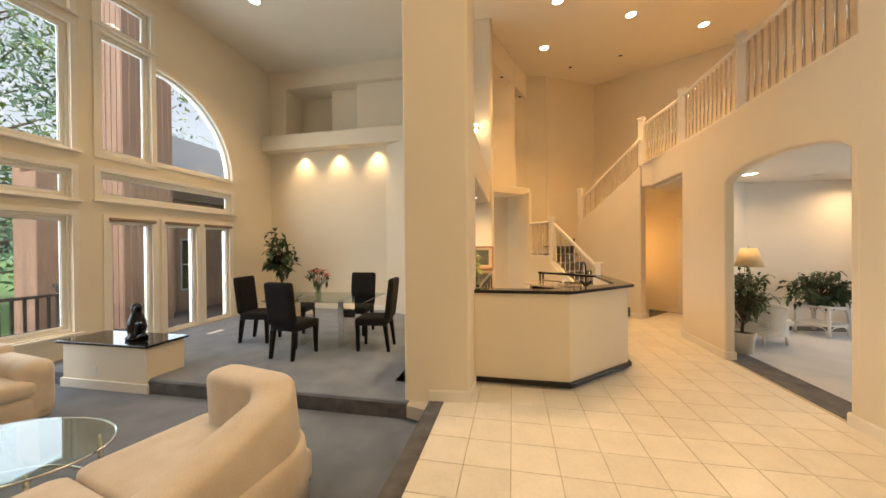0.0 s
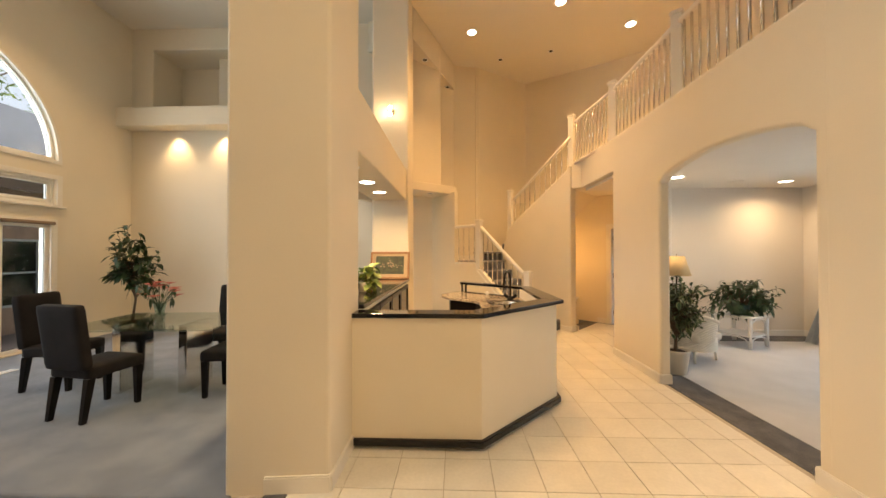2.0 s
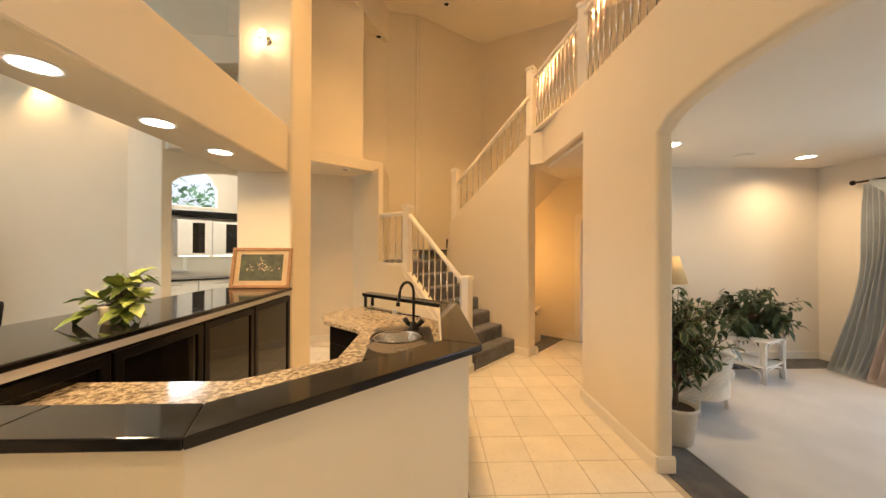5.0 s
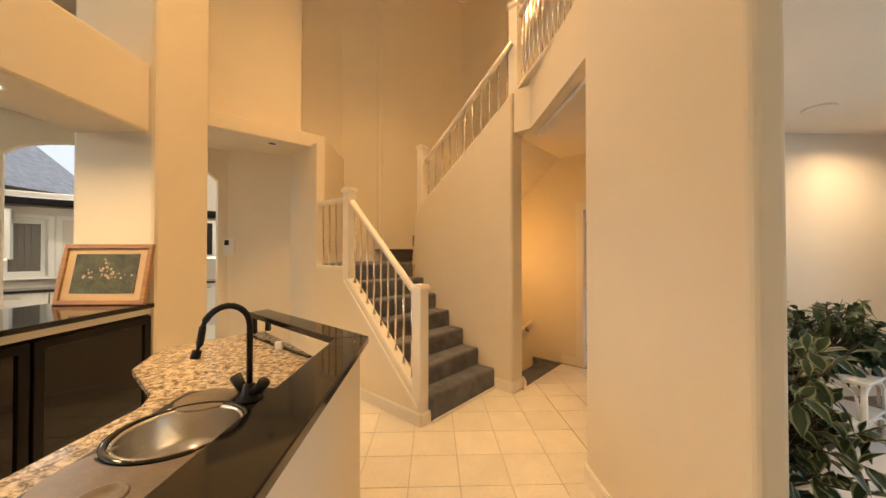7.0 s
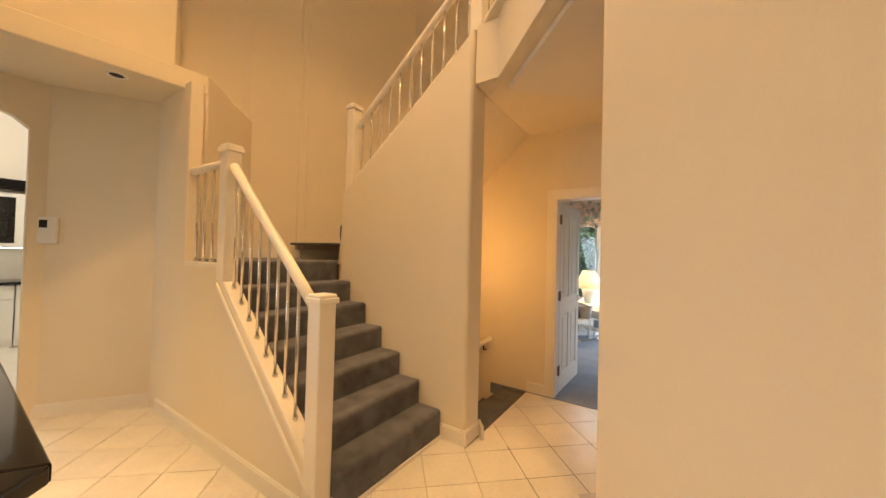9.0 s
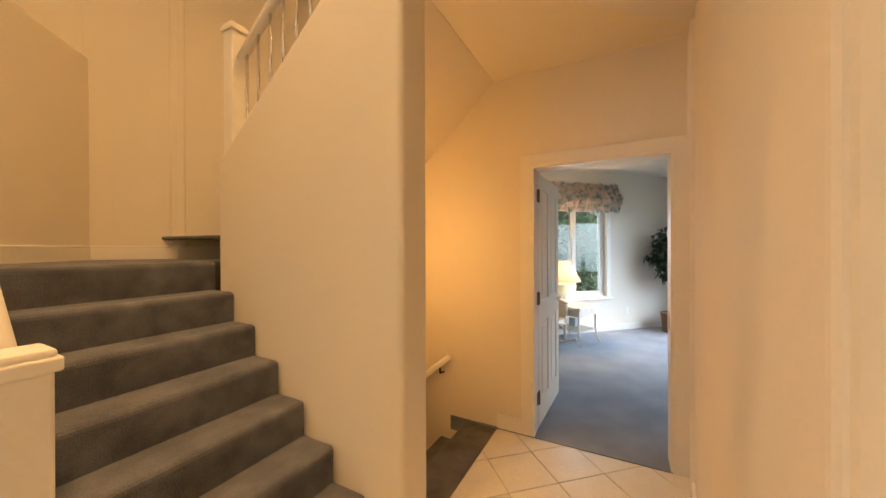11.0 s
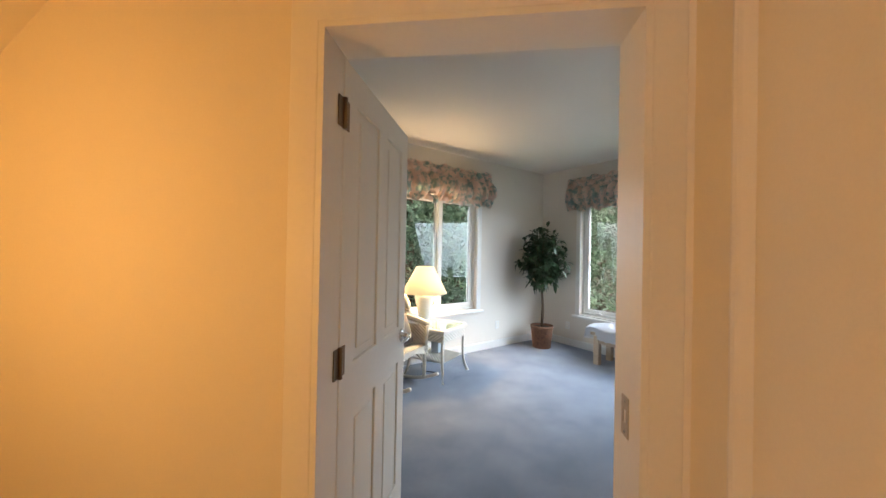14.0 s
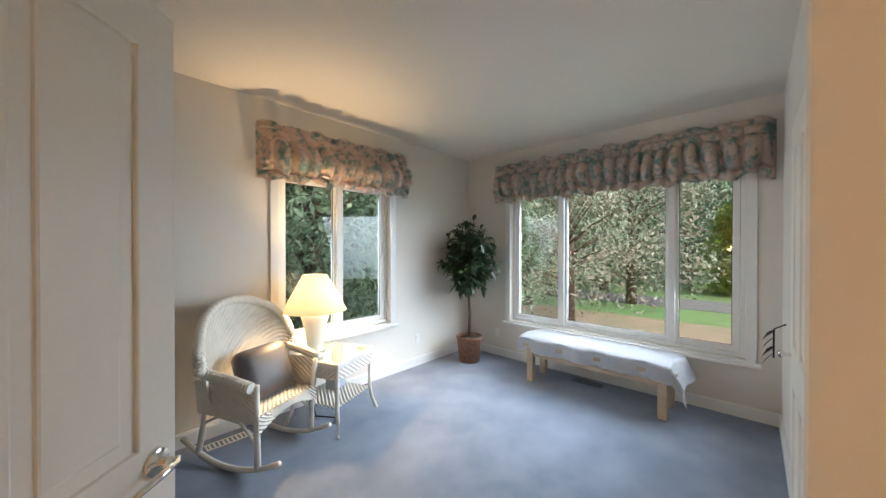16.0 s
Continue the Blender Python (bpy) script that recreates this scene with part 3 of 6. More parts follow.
def window(m, w, h, label, lights=1, casing=0.07, sill=True, mat=None, splits=None, pane_tint=GLASS):
    """A framed window in a wall opening w by h: casing on the room side, a frame and a sash with its pane for each light."""
    mat = mat or TRIM
    ob = empty("window", m, label, "window")
    if casing:
        c = slab(rect(-casing, -casing if not sill else -0.02, w + casing, h + casing), [rect(0.001, 0.001, w - 0.001, h - 0.001)], 0.02, 0.004, 2)
        bmesh.ops.translate(c, vec=(0, -0.018, 0), verts=c.verts)
        part("casing", c, mat, ob)
    if sill:
        part("sill", box(-casing - 0.03, -0.06, -0.05, w + casing + 0.03, 0.02, -0.018, 0.008), mat, ob)
    f = ring(0.001, 0.001, w - 0.001, h - 0.001, 0.035, 0.08)
    bmesh.ops.translate(f, vec=(0, 0.05, 0), verts=f.verts)
    part("frame", f, mat, ob)
    cuts = splits or [i / lights for i in range(lights + 1)]
    for a, b in zip(cuts, cuts[1:]):
        x0, x1 = 0.035 + (w - 0.07) * a, 0.035 + (w - 0.07) * b
        s = ring(x0 + 0.004, 0.039, x1 - 0.004, h - 0.039, 0.05, 0.05)
        bmesh.ops.translate(s, vec=(0, 0.062, 0), verts=s.verts)
        sash = part("sash", s, mat, ob)
        p = part("pane", box(x0 + 0.05, 0.085, 0.085, x1 - 0.05, 0.09, h - 0.085), pane_tint, sash, "clear glass pane")
        p.visible_shadow = False
        part("glazing_seal", into(ring(x0 + 0.052, 0.087, x1 - 0.052, h - 0.087, 0.007, 0.006, 0.001), None, Matrix.Translation((0, 0.076, 0))), BLACK_METAL, sash, "dark rubber seal")
    for a, b in zip(cuts[1:-1], cuts[1:-1]):
        part("mullion", box(0.035 + (w - 0.07) * a - 0.03, 0.03, 0.03, 0.035 + (w - 0.07) * a + 0.03, 0.058, h - 0.03, 0.006), mat, ob)
    return ob


for key, (y0, z0, y1, z1) in OPEN.items():
    if not key.startswith("door"):
        big = key in ("big", "low", "tran_a", "high")
        window(turned((-6.18, y0, z0), 90), y1 - y0, z1 - z0, "tall white-framed fixed window in the great room glazing", 2 if big else 1, casing=0.075, sill=key not in ("tall_b",))
# quarter-round light
qw = empty("window", turned((-6.18, W0, 0), 90), "white-framed quarter-round window in the great room glazing", "window")
def q_loop(e):
    return quarter(4.33 + e, 3.06 + e, 5.97 - e, 4.74 - e)
for nm, a, b, th, y in (("casing", -0.06, 0.0, 0.02, -0.018), ("frame", 0.002, 0.045, 0.08, 0.05), ("glazing_seal", 0.045, 0.052, 0.006, 0.085)):
    c = slab(q_loop(a), [q_loop(b)], th, 0.003, 2)
    bmesh.ops.translate(c, vec=(0, y, 0), verts=c.verts)
    part(nm, c, BLACK_METAL if nm == "glazing_seal" else TRIM, qw)
pn = part("pane", prism(q_loop(0.04), -0.095, -0.09, m=Matrix.Rotation(radians(90), 4, "X")), GLASS, qw, "clear glass pane")
pn.visible_shadow = False

BLIND = material("brown_roller_blind", (0.30, 0.21, 0.14), 0.8, vary=0.1, scale=8, fine=90)


def glazed_door(m, w, h):
    d = empty("patio_door", m, "white-framed full-height glazed patio door", "door", "patio doors")
    c = slab([(-0.09, 0), (0.001, 0), (0.001, h), (w - 0.001, h), (w - 0.001, 0), (w + 0.09, 0), (w + 0.09, h + 0.09), (-0.09, h + 0.09)], [], 0.02, 0.004, 2)
    bmesh.ops.translate(c, vec=(0, -0.018, 0), verts=c.verts)
    part("casing", c, TRIM, d)
    f = ring(0.002, 0.001, w - 0.002, h - 0.002, 0.05, 0.06)
    bmesh.ops.translate(f, vec=(0, 0.03, 0), verts=f.verts)
    leaf = part("door_frame", f, TRIM, d)
    part("pane", box(0.045, 0.055, 0.045, w - 0.045, 0.062, h - 0.045), GLASS, leaf, "clear glass pane").visible_shadow = False
    part("glazing_seal", into(ring(0.05, 0.05, w - 0.05, h - 0.05, 0.008, 0.006, 0.001), None, Matrix.Translation((0, 0.046, 0))), BLACK_METAL, leaf)
    part("blind_roll", tube([(-0.02, -0.045, h + 0.02), (w + 0.02, -0.045, h + 0.02)], 0.028, 12), BLIND, d, "rolled-up brown blind", True)
    return d


for key in ("door_a", "door_b", "door_c"):
    y0, z0, y1, z1 = OPEN[key]
    glazed_door(turned((-6.18, y0, z0), 90), y1 - y0, z1 - z0)

# study windows and sitting room window
window(turned((5.36, 10.445, 0.60), 0), 1.22, 1.52, "white-framed double casement window of the study", 2, mat=WHITE)
window(turned((8.01, 9.75, 0.50), -90), 2.28, 1.66, "wide white-framed triple window of the study", splits=[0, 0.285, 0.775, 1.0], mat=WHITE)
window(turned((6.75, 5.83, 0.43), -90), 2.63, 1.85, "wide white-framed window of the sitting room", 3, mat=WHITE)
for x, y, a in ((5.67, 10.43, 0), (6.28, 10.43, 0), (7.995, 9.45, -90), (7.995, 7.72, -90)):
    z = 0.645 if a == 0 else 0.545
    crank = empty("window_crank", turned((x, y, z), a), "small white folding window crank on the sill", "window crank", "window cranks")
    part("base", box(-0.05, -0.03, 0, 0.05, 0.0, 0.02, 0.006), WHITE, crank)
    part("handle", tube([(0.0, -0.02, 0.02), (0.02, -0.03, 0.035), (0.09, -0.03, 0.035)], 0.006, 8), WHITE, crank, smooth=True)

# study door
def door_casing(name, m, w, h):
    c = slab([(-0.085, 0), (0, 0), (0, h), (w, h), (w, 0), (w + 0.085, 0), (w + 0.085, h + 0.085), (-0.085, h + 0.085)], [], 0.02, 0.005, 2)
    bmesh.ops.transform(c, matrix=m, verts=c.verts)
    thing(name, c, TRIM, "cream painted door casing", "door frame", kind="structure")


DW = 0.89
face = Matrix.Translation((*uv(-0.57, 2.312), 0)) @ Matrix.Rotation(math.atan2(-SIN, COS), 4, "Z")
door_casing("door_casing", face, DW, 2.04)
back_face = Matrix.Translation((*uv(-0.57, 2.477), 0)) @ Matrix.Rotation(math.atan2(-SIN, COS), 4, "Z")
door_casing("door_casing", back_face, DW, 2.04)
for s0, s1 in ((0.0, 0.018), (DW - 0.018, DW)):
    b = box(s0, 0.0, 0.0, s1, 0.165, 2.04)
    bmesh.ops.transform(b, matrix=face, verts=b.verts)
    thing("door_jamb", b, TRIM, "cream painted door jamb", "door frame", kind="structure")
b = box(0.018, 0.0, 2.022, DW - 0.018, 0.165, 2.04)
bmesh.ops.transform(b, matrix=face, verts=b.verts)
thing("door_jamb", b, TRIM, "cream painted door head", "door frame", kind="structure")


def panel_door(m, w, h, label, hinges=True):
    d = empty("door", m, label, "door")
    holes = [rect(0.11, 0.20, w / 2 - 0.05, 0.82), rect(w / 2 + 0.05, 0.20, w - 0.11, 0.82), rect(0.11, 1.00, w / 2 - 0.05, h - 0.12), rect(w / 2 + 0.05, 1.00, w - 0.11, h - 0.12)]
    part("leaf", slab(rect(0, 0.012, w, h), holes, 0.036, 0.006, 3), TRIM, d)
    for hh in holes:
        (x0, z0), (x1, z1) = hh[0], hh[2]
        part("panel", box(x0 - 0.002, 0.010, z0 - 0.002, x1 + 0.002, 0.026, z1 + 0.002), TRIM, d)
        part("panel_field", box(x0 + 0.035, 0.004, z0 + 0.035, x1 - 0.035, 0.032, z1 - 0.035, 0.006), TRIM, d)
    if hinges:
        for z in (0.25, 1.03, 1.83):
            hg = part("hinge", tube([(-0.004, -0.006, z - 0.05), (-0.004, -0.006, z + 0.05)], 0.008, 10), BRASS, d, "aged brass hinge", True)
            part("hinge_leaf", box(0.0, -0.003, z - 0.048, 0.036, 0.001, z + 0.048, 0.001), BRASS, hg)
            part("hinge_leaf", box(-0.040, -0.003, z - 0.048, -0.006, 0.001, z + 0.048, 0.001), BRASS, hg)
        for y, s in ((0.0, -1), (0.036, 1)):
            lv = part("door_lever", lathe([(0.034, 0), (0.034, 0.006), (0.030, 0.010), (0.012, 0.012), (0.011, 0.045), (0.013, 0.05)], 20, None, Matrix.Translation((w - 0.065, y, 0.95)) @ Matrix.Rotation(radians(90 * -s), 4, "X")), CHROME, d, "chrome lever handle", True)
            part("grip", tube([(w - 0.062, y + s * 0.045, 0.95), (w - 0.10, y + s * 0.052, 0.95), (w - 0.185, y + s * 0.048, 0.947)], 0.010, 10, taper=0.75), CHROME, lv, smooth=True)
        part("latch_plate", box(w - 0.001, 0.006, 0.90, w + 0.002, 0.030, 1.0), STEEL, d)
    return d


hinge = Vector(uv(-0.592, 2.447))
panel_door(turned((hinge.x, hinge.y, 0.0), 45.0), 0.765, 2.015, "white four-panel door standing open into the study")
# closet doors on the study's south wall
for i, x in enumerate((6.45, 5.75)):
    cd = panel_door(turned((x, 7.295, 0.01), 180), 0.68, 2.0, "white panelled closet door with a small chrome knob", hinges=False)
    part("knob", lathe([(0.008, 0), (0.008, 0.02), (0.018, 0.028), (0.020, 0.036), (0.014, 0.044), (0.001, 0.046)], 16, None, Matrix.Translation((0.06 if i == 0 else 0.62, -0.0, 0.95)) @ Matrix.Rotation(radians(90), 4, "X")), CHROME, cd, "small chrome knob", True)
STRIKE = material("dull_brass", (0.52, 0.42, 0.30), 0.45, metal=0.6, vary=0.1, scale=40, fine=200, bump=0.05)
sp = empty("strike_plate", face @ Matrix.Translation((DW - 0.018, 0.085, 0.95)), "worn brass strike plate on the door jamb", "strike plate")
part("plate", slab(rect(-0.022, -0.055, 0.022, 0.055), [rect(-0.008, -0.018, 0.010, 0.018)], 0.003, 0.001, 1), STRIKE, sp).matrix_basis = Matrix.Rotation(radians(90), 4, "Z") @ Matrix.Translation((0, 0.0005, 0))
for z in (-0.042, 0.042):
    part("screw", lathe([(0.0045, 0.0), (0.0045, 0.0025), (0.003, 0.004), (0.0005, 0.004)], 10, None, Matrix.Translation((-0.0005, 0, z)) @ Matrix.Rotation(radians(-90), 4, "Y")), STEEL, sp, smooth=True)

# ---- stairs and railings ----
stairs = empty("staircase", pose(*uv(0.6, 0.6), 0), "carpeted grey-blue staircase with a turning landing", "staircase")
stairs_inv = stairs.matrix_world.inverted()


def stair_part(name, bm, mat, label="", smooth=False):
    bmesh.ops.transform(bm, matrix=stairs_inv, verts=bm.verts)
    return part(name, bm, mat, stairs, label, smooth)


def uv_box(u0, v0, z0, u1, v1, z1, bevel=0.0, seg=3):
    bm = box(u0, v0, z0, u1, v1, z1, bevel, seg)
    bmesh.ops.transform(bm, matrix=UV, verts=bm.verts)
    bmesh.ops.recalc_face_normals(bm, faces=bm.faces[:])
    return bm


for k in range(6):
    lo = 0.0 if k == 0 else STAIR_Z[k - 1] - 0.05
    stair_part("step", uv_box(NOSE[k] + 0.0, 0.03, lo, NOSE[k] + 0.34, 1.052, STAIR_Z[k], 0.028), STAIR_CARPET)
land = prism([(1.23, 0.03), (1.23, 1.052), (1.39, 1.10), (1.39, 1.22), (1.80, 1.22), (2.35, 1.22), (2.60, 0.85), (2.20, 0.03)], 1.05, 1.342, 0.028)
bmesh.ops.transform(land, matrix=UV, verts=land.verts)
stair_part("landing", land, STAIR_CARPET)
s7 = prism([(1.46, 1.24), (1.46, 2.32), (3.4, 2.32), (2.95, 1.10), (1.75, 1.20)], 1.505, 1.53, 0.010)
bmesh.ops.transform(s7, matrix=UV, verts=s7.verts)
stair_part("landing", s7, STAIR_CARPET)
for k in range(8):
    u1 = 1.42 - 0.205 * k
    stair_part("step", uv_box(u1 - 0.30, 1.21, 1.55 + 0.195 * k, u1, 2.32, 1.725 + 0.195 * k, 0.028), STAIR_CARPET)
stair_part("shoe", uv_box(NOSE[0] - 0.012, 0.04, 0.0, NOSE[0] + 0.002, 1.05, 0.025, 0.003), TRIM)
for k in range(9):
    stair_part("basement_step", uv_box(-0.30 + 0.24 * k, 1.2, -0.19 * (k + 1) - 0.16, -0.02 + 0.24 * k, 2.33, -0.19 * k - (0.004 if k == 0 else 0.0), 0.02), CARPET_DARK, "dark grey carpeted basement step")


def newel(x, y, z0, z1, w=0.105, label="square cream newel post with a stepped cap"):
    p = empty("newel_post", Matrix.Translation((x, y, z0)) @ Matrix.Rotation(math.atan2(SIN, -COS), 4, "Z"), label, "newel post", "stair posts")
    h = z1 - z0
    part("shaft", box(-w / 2, -w / 2, 0, w / 2, w / 2, h - 0.05, 0.008), TRIM, p)
    c = box(-w / 2 - 0.012, -w / 2 - 0.012, h - 0.052, w / 2 + 0.012, w / 2 + 0.012, h - 0.018, 0.006)
    box(-w / 2 - 0.004, -w / 2 - 0.004, h - 0.02, w / 2 + 0.004, w / 2 + 0.004, h, 0.008, 2, c)
    part("cap", c, TRIM, p)
    return p


def railing(a, b, ha, hb, n, foot, label, shoe=True, rod=0.010):
    """A handrail from a to b (plan) at heights ha, hb, with n slim chrome balusters down to foot(t)."""
    a, b = Vector(a), Vector(b)
    r = empty("railing", Matrix.Translation((a.x, a.y, 0)), label, "railing", "stair railings")
    d = b - a

    def at(t, z):
        return (d.x * t, d.y * t, z)
    part("handrail", tube([at(i / 6, ha + (hb - ha) * i / 6) for i in range(7)], 0.032, 14), TRIM, r, "rounded cream handrail", True)
    if shoe:
        ang = math.atan2(d.y, d.x)
        z0, z1 = foot(0), foot(1)
        L = math.hypot(d.length, z1 - z0)
        m = Matrix.Rotation(ang, 4, "Z") @ Matrix.Translation((0, 0, z0)) @ Matrix.Rotation(-math.atan2(z1 - z0, d.length), 4, "Y")
        part("bottom_rail", box(0, -0.05, -0.03, L, 0.05, 0.005, 0.008, 2, None, m), TRIM, r)
    for i in range(n):
        t = (i + 0.5) / n
        bal = part("baluster", tube([at(t, foot(t)), at(t, ha + (hb - ha) * t - 0.02)], rod, 8), CHROME, r, smooth=True)
        part("ferrule", tube([at(t, foot(t) - 0.004), at(t, foot(t) + 0.022)], rod * 1.7, 8), CHROME, bal, smooth=True)
    return r


n1, n2 = uv(0.03, -0.02), uv(1.11, -0.02)
newel(*n1, 0.0, 1.20)
newel(*n2, 1.20, 2.18)
railing(uv(0.08, -0.02), uv(1.06, -0.02), 1.11, 2.02, 9, lambda t: 0.315 + 0.885 * t, "cream handrail with slim chrome balusters beside the stairs")
railing(uv(1.16, -0.02), uv(1.72, -0.02), 2.06, 2.06, 4, lambda t: 1.32, "short level railing with slim chrome balusters on the landing")
stair_part("string_trim", into(slab([(0.02, 0.14), (1.13, 1.16), (1.13, 1.19), (0.02, 0.17)], [], 0.014, 0.003, 1), None, UV @ Matrix.Translation((0, -0.084, 0))), TRIM)
pl, pa = uv(1.13, 1.125), (2.70, 7.27)
newel(*pl, 1.9, 2.92, 0.10)
newel(*pa, 3.20, 4.22)
railing(uv(1.06, 1.125), (2.66, 7.23), 2.68, 3.76, 11, lambda t: 2.15 + 1.0 * t, "sloping cream handrail with slim chrome balusters")
for y in (5.94, 4.42):
    newel(2.88, y, 3.22, 4.20)
for a, b, n in ((7.22, 6.00, 12), (5.88, 4.48, 13), (4.36, 2.88, 13)):
    railing((2.88 if a < 7 else 2.75, a), (2.88, b), 4.06, 4.06, n, lambda t: 3.262, "level gallery handrail with slim chrome balusters", rod=0.014)

# basement handrail on brackets
hr = empty("handrail", pose(0, 0, 0), "cream wall handrail on dark metal brackets", "handrail")
p0, p1 = uv(0.10, 2.26), uv(1.5, 2.26)
part("rail", tube([(*p0, 0.52), (*p1, -0.62)], 0.024, 12), TRIM, hr, smooth=True)
for t in (0.06, 0.8):
    q = [p0[i] + (p1[i] - p0[i]) * t for i in (0, 1)]
    z = 0.52 - 1.14 * t - 0.03
    w = uv(0.10 + 1.4 * t, 2.33)
    part("bracket", tube([(q[0], q[1], z), (q[0], q[1], z - 0.045), (*w, z - 0.06)], 0.009, 8), BLACK_METAL, hr, "dark metal bracket", True)

# ---- wet bar ----
strip = prism([(-0.40, 3.215), (0.618, 3.200), (1.465, 4.04), (1.465, 5.34), (1.40, 5.34), (1.40, 4.07), (0.60, 3.26), (-0.40, 3.26)], 0.028, 0.082, 0.006)
thing("bar_moulding", strip, BLACK_STONE, "black stone strip along the foot of the bar", "trim", kind="structure")
thing("toe_kick", prism([(-0.40, 3.25), (0.60, 3.25), (1.41, 4.07), (1.41, 5.30), (1.30, 5.30), (1.30, 4.2), (0.54, 3.40), (-0.40, 3.40)], 0.0, 0.029), STEEL, "recessed brushed steel toe kick of the bar", "trim", kind="structure")
ledge = empty("bar_ledge", pose(0, 0, 1.015), "polished black stone ledge along the wet bar", "bar ledge")
for pts in ([(-0.46, 3.215), (0.10, 3.215), (0.10, 3.41), (-0.42, 3.41)], [(0.101, 3.215), (0.62, 3.215), (0.545, 3.41), (0.101, 3.41)], [(0.621, 3.215), (1.492, 4.025), (1.295, 4.12), (0.546, 3.41)], [(1.492, 4.027), (1.470, 5.335), (1.31, 5.29), (1.295, 4.122)]):
    part("slab", prism(pts, 0.0, 0.035, 0.005), BLACK_STONE, ledge)
part("end_slab", prism([(1.470, 5.337), (0.55, 6.19), (0.485, 6.05), (1.31, 5.292)], 0.0, 0.035, 0.005), BLACK_STONE, ledge, "raised black stone end shelf")
for x, y in ((0.525, 6.045), (0.585, 6.125)):
    part("post", box(x - 0.016, y - 0.016, -0.114, x + 0.016, y + 0.016, -0.001, 0.003), BLACK_METAL, ledge, "short black post")
ctr = empty("counter", pose(0.8, 4.8, 0), "speckled brown and cream granite bar counter", "counter")
BOWL_AT = (1.005, 4.70)


def flat_plate(outer, holes, z0, z1, r=0.006, seg=3):
    """A level plate with holes, in plan coordinates."""
    bm = slab(outer, holes, z1 - z0, r, seg)
    bmesh.ops.transform(bm, matrix=Matrix.Translation((0, 0, z1)) @ Matrix.Rotation(radians(-90), 4, "X"), verts=bm.verts)
    bmesh.ops.recalc_face_normals(bm, faces=bm.faces[:])
    return bm


def round_hole(x, y, r, n=40):
    return [(x + r * math.cos(2 * math.pi * k / n), y + r * math.sin(2 * math.pi * k / n)) for k in range(n)]


ctr_at = Matrix.Translation((-0.8, -4.8, 0))
TOP_PLAN = [(-0.42, 3.45), (0.555, 3.45), (1.31, 4.16), (1.325, 5.30), (0.56, 6.13), (0.44, 6.02), (0.25, 5.80), (0.20, 5.68), (0.21, 5.56), (0.31, 5.32), (0.645, 5.02), (0.705, 4.90), (0.70, 4.30), (0.30, 3.98), (-0.42, 3.98)]
part("worktop", into(flat_plate(TOP_PLAN, [round_hole(*BOWL_AT, 0.165)], 0.865, 0.90, 0.008), None, ctr_at), GRANITE, ctr)
CAB_PLAN = [(-0.42, 3.47), (0.54, 3.47), (1.285, 4.21), (1.285, 5.28), (0.54, 6.08), (0.32, 5.70), (0.34, 5.38), (0.68, 5.06), (0.75, 4.92), (0.74, 4.32), (0.32, 3.92), (-0.42, 3.92)]
part("cabinet", prism(CAB_PLAN, 0.09, 0.70, m=ctr_at), BLACK_WOOD, ctr, "black lacquered base cabinet")
part("cabinet_rail", into(flat_plate(CAB_PLAN, [round_hole(*BOWL_AT, 0.175)], 0.70, 0.864, 0.002, 1), None, ctr_at), BLACK_WOOD, ctr, "black lacquered rail below the counter")
thing("glass_divider", prism([(0.55, 5.94), (1.12, 5.46), (1.132, 5.473), (0.562, 5.953)], 0.9005, 0.912), BLACK_STONE, "low dark strip on the granite counter", "trim", kind="structure")
DRAINER = material("brown_grey_drainer", (0.17, 0.135, 0.10), 0.4, second=(0.12, 0.10, 0.08), scale=20, fine=120, bump=0.1)
# sink unit set in the counter, lying along the bar's long side
sk = empty("sink", turned((1.046, 4.622, 0.90), 93.6), "black bar sink with a round steel bowl and drainer", "sink")
bx, by = 0.080, 0.036
base = flat_plate(rect(-0.39, -0.21, 0.39, 0.21), [round_hole(bx, by, 0.158)], 0.001, 0.018, 0.006)
part("rim_plate", base, BLACK_METAL, sk, "matt black sink plate")
part("bowl", lathe([(0.172, 0.020), (0.160, 0.021), (0.157, 0.012), (0.150, -0.08), (0.125, -0.125), (0.03, -0.135), (0.001, -0.135), (0.001, -0.137), (0.03, -0.138), (0.128, -0.128), (0.153, -0.08), (0.159, 0.010)], 40, None, Matrix.Translation((bx, by, 0)), True), STEEL, sk, "brushed steel bowl", True)
part("bowl_edge", lathe([(0.190, 0.017), (0.187, 0.025), (0.178, 0.027), (0.170, 0.023), (0.170, 0.017)], 40, None, Matrix.Translation((bx, by, 0)), loop=True), BLACK_STONE, sk, smooth=True)
# crescent drainer beside the bowl
cres = [(bx - 0.22 + 0.175 * math.cos(a), by - 0.015 + 0.185 * math.sin(a)) for a in [radians(42 + 276 * k / 30) for k in range(31)]]
cres += [(bx + 0.196 * math.cos(a), by + 0.196 * math.sin(a)) for a in [radians(218 - 76 * k / 12) for k in range(13)]]
part("drainer", flat_plate(cres, [round_hole(bx - 0.315, by - 0.03, 0.046, 24)], 0.0175, 0.023, 0.002, 1), DRAINER, sk, "brown-grey crescent drainer")
part("drain_ring", lathe([(0.050, 0.021), (0.050, 0.027), (0.044, 0.029), (0.040, 0.022), (0.001, 0.019), (0.001, 0.0185), (0.05, 0.0185)], 24, None, Matrix.Translation((bx - 0.315, by - 0.03, 0))), DRAINER, sk, smooth=True)
part("cover", lathe([(0.100, 0.017), (0.100, 0.022), (0.095, 0.024), (0.001, 0.024)], 28, None, Matrix.Translation((0.295, 0.085, 0))), DRAINER, sk, "round brown-grey cover", True)
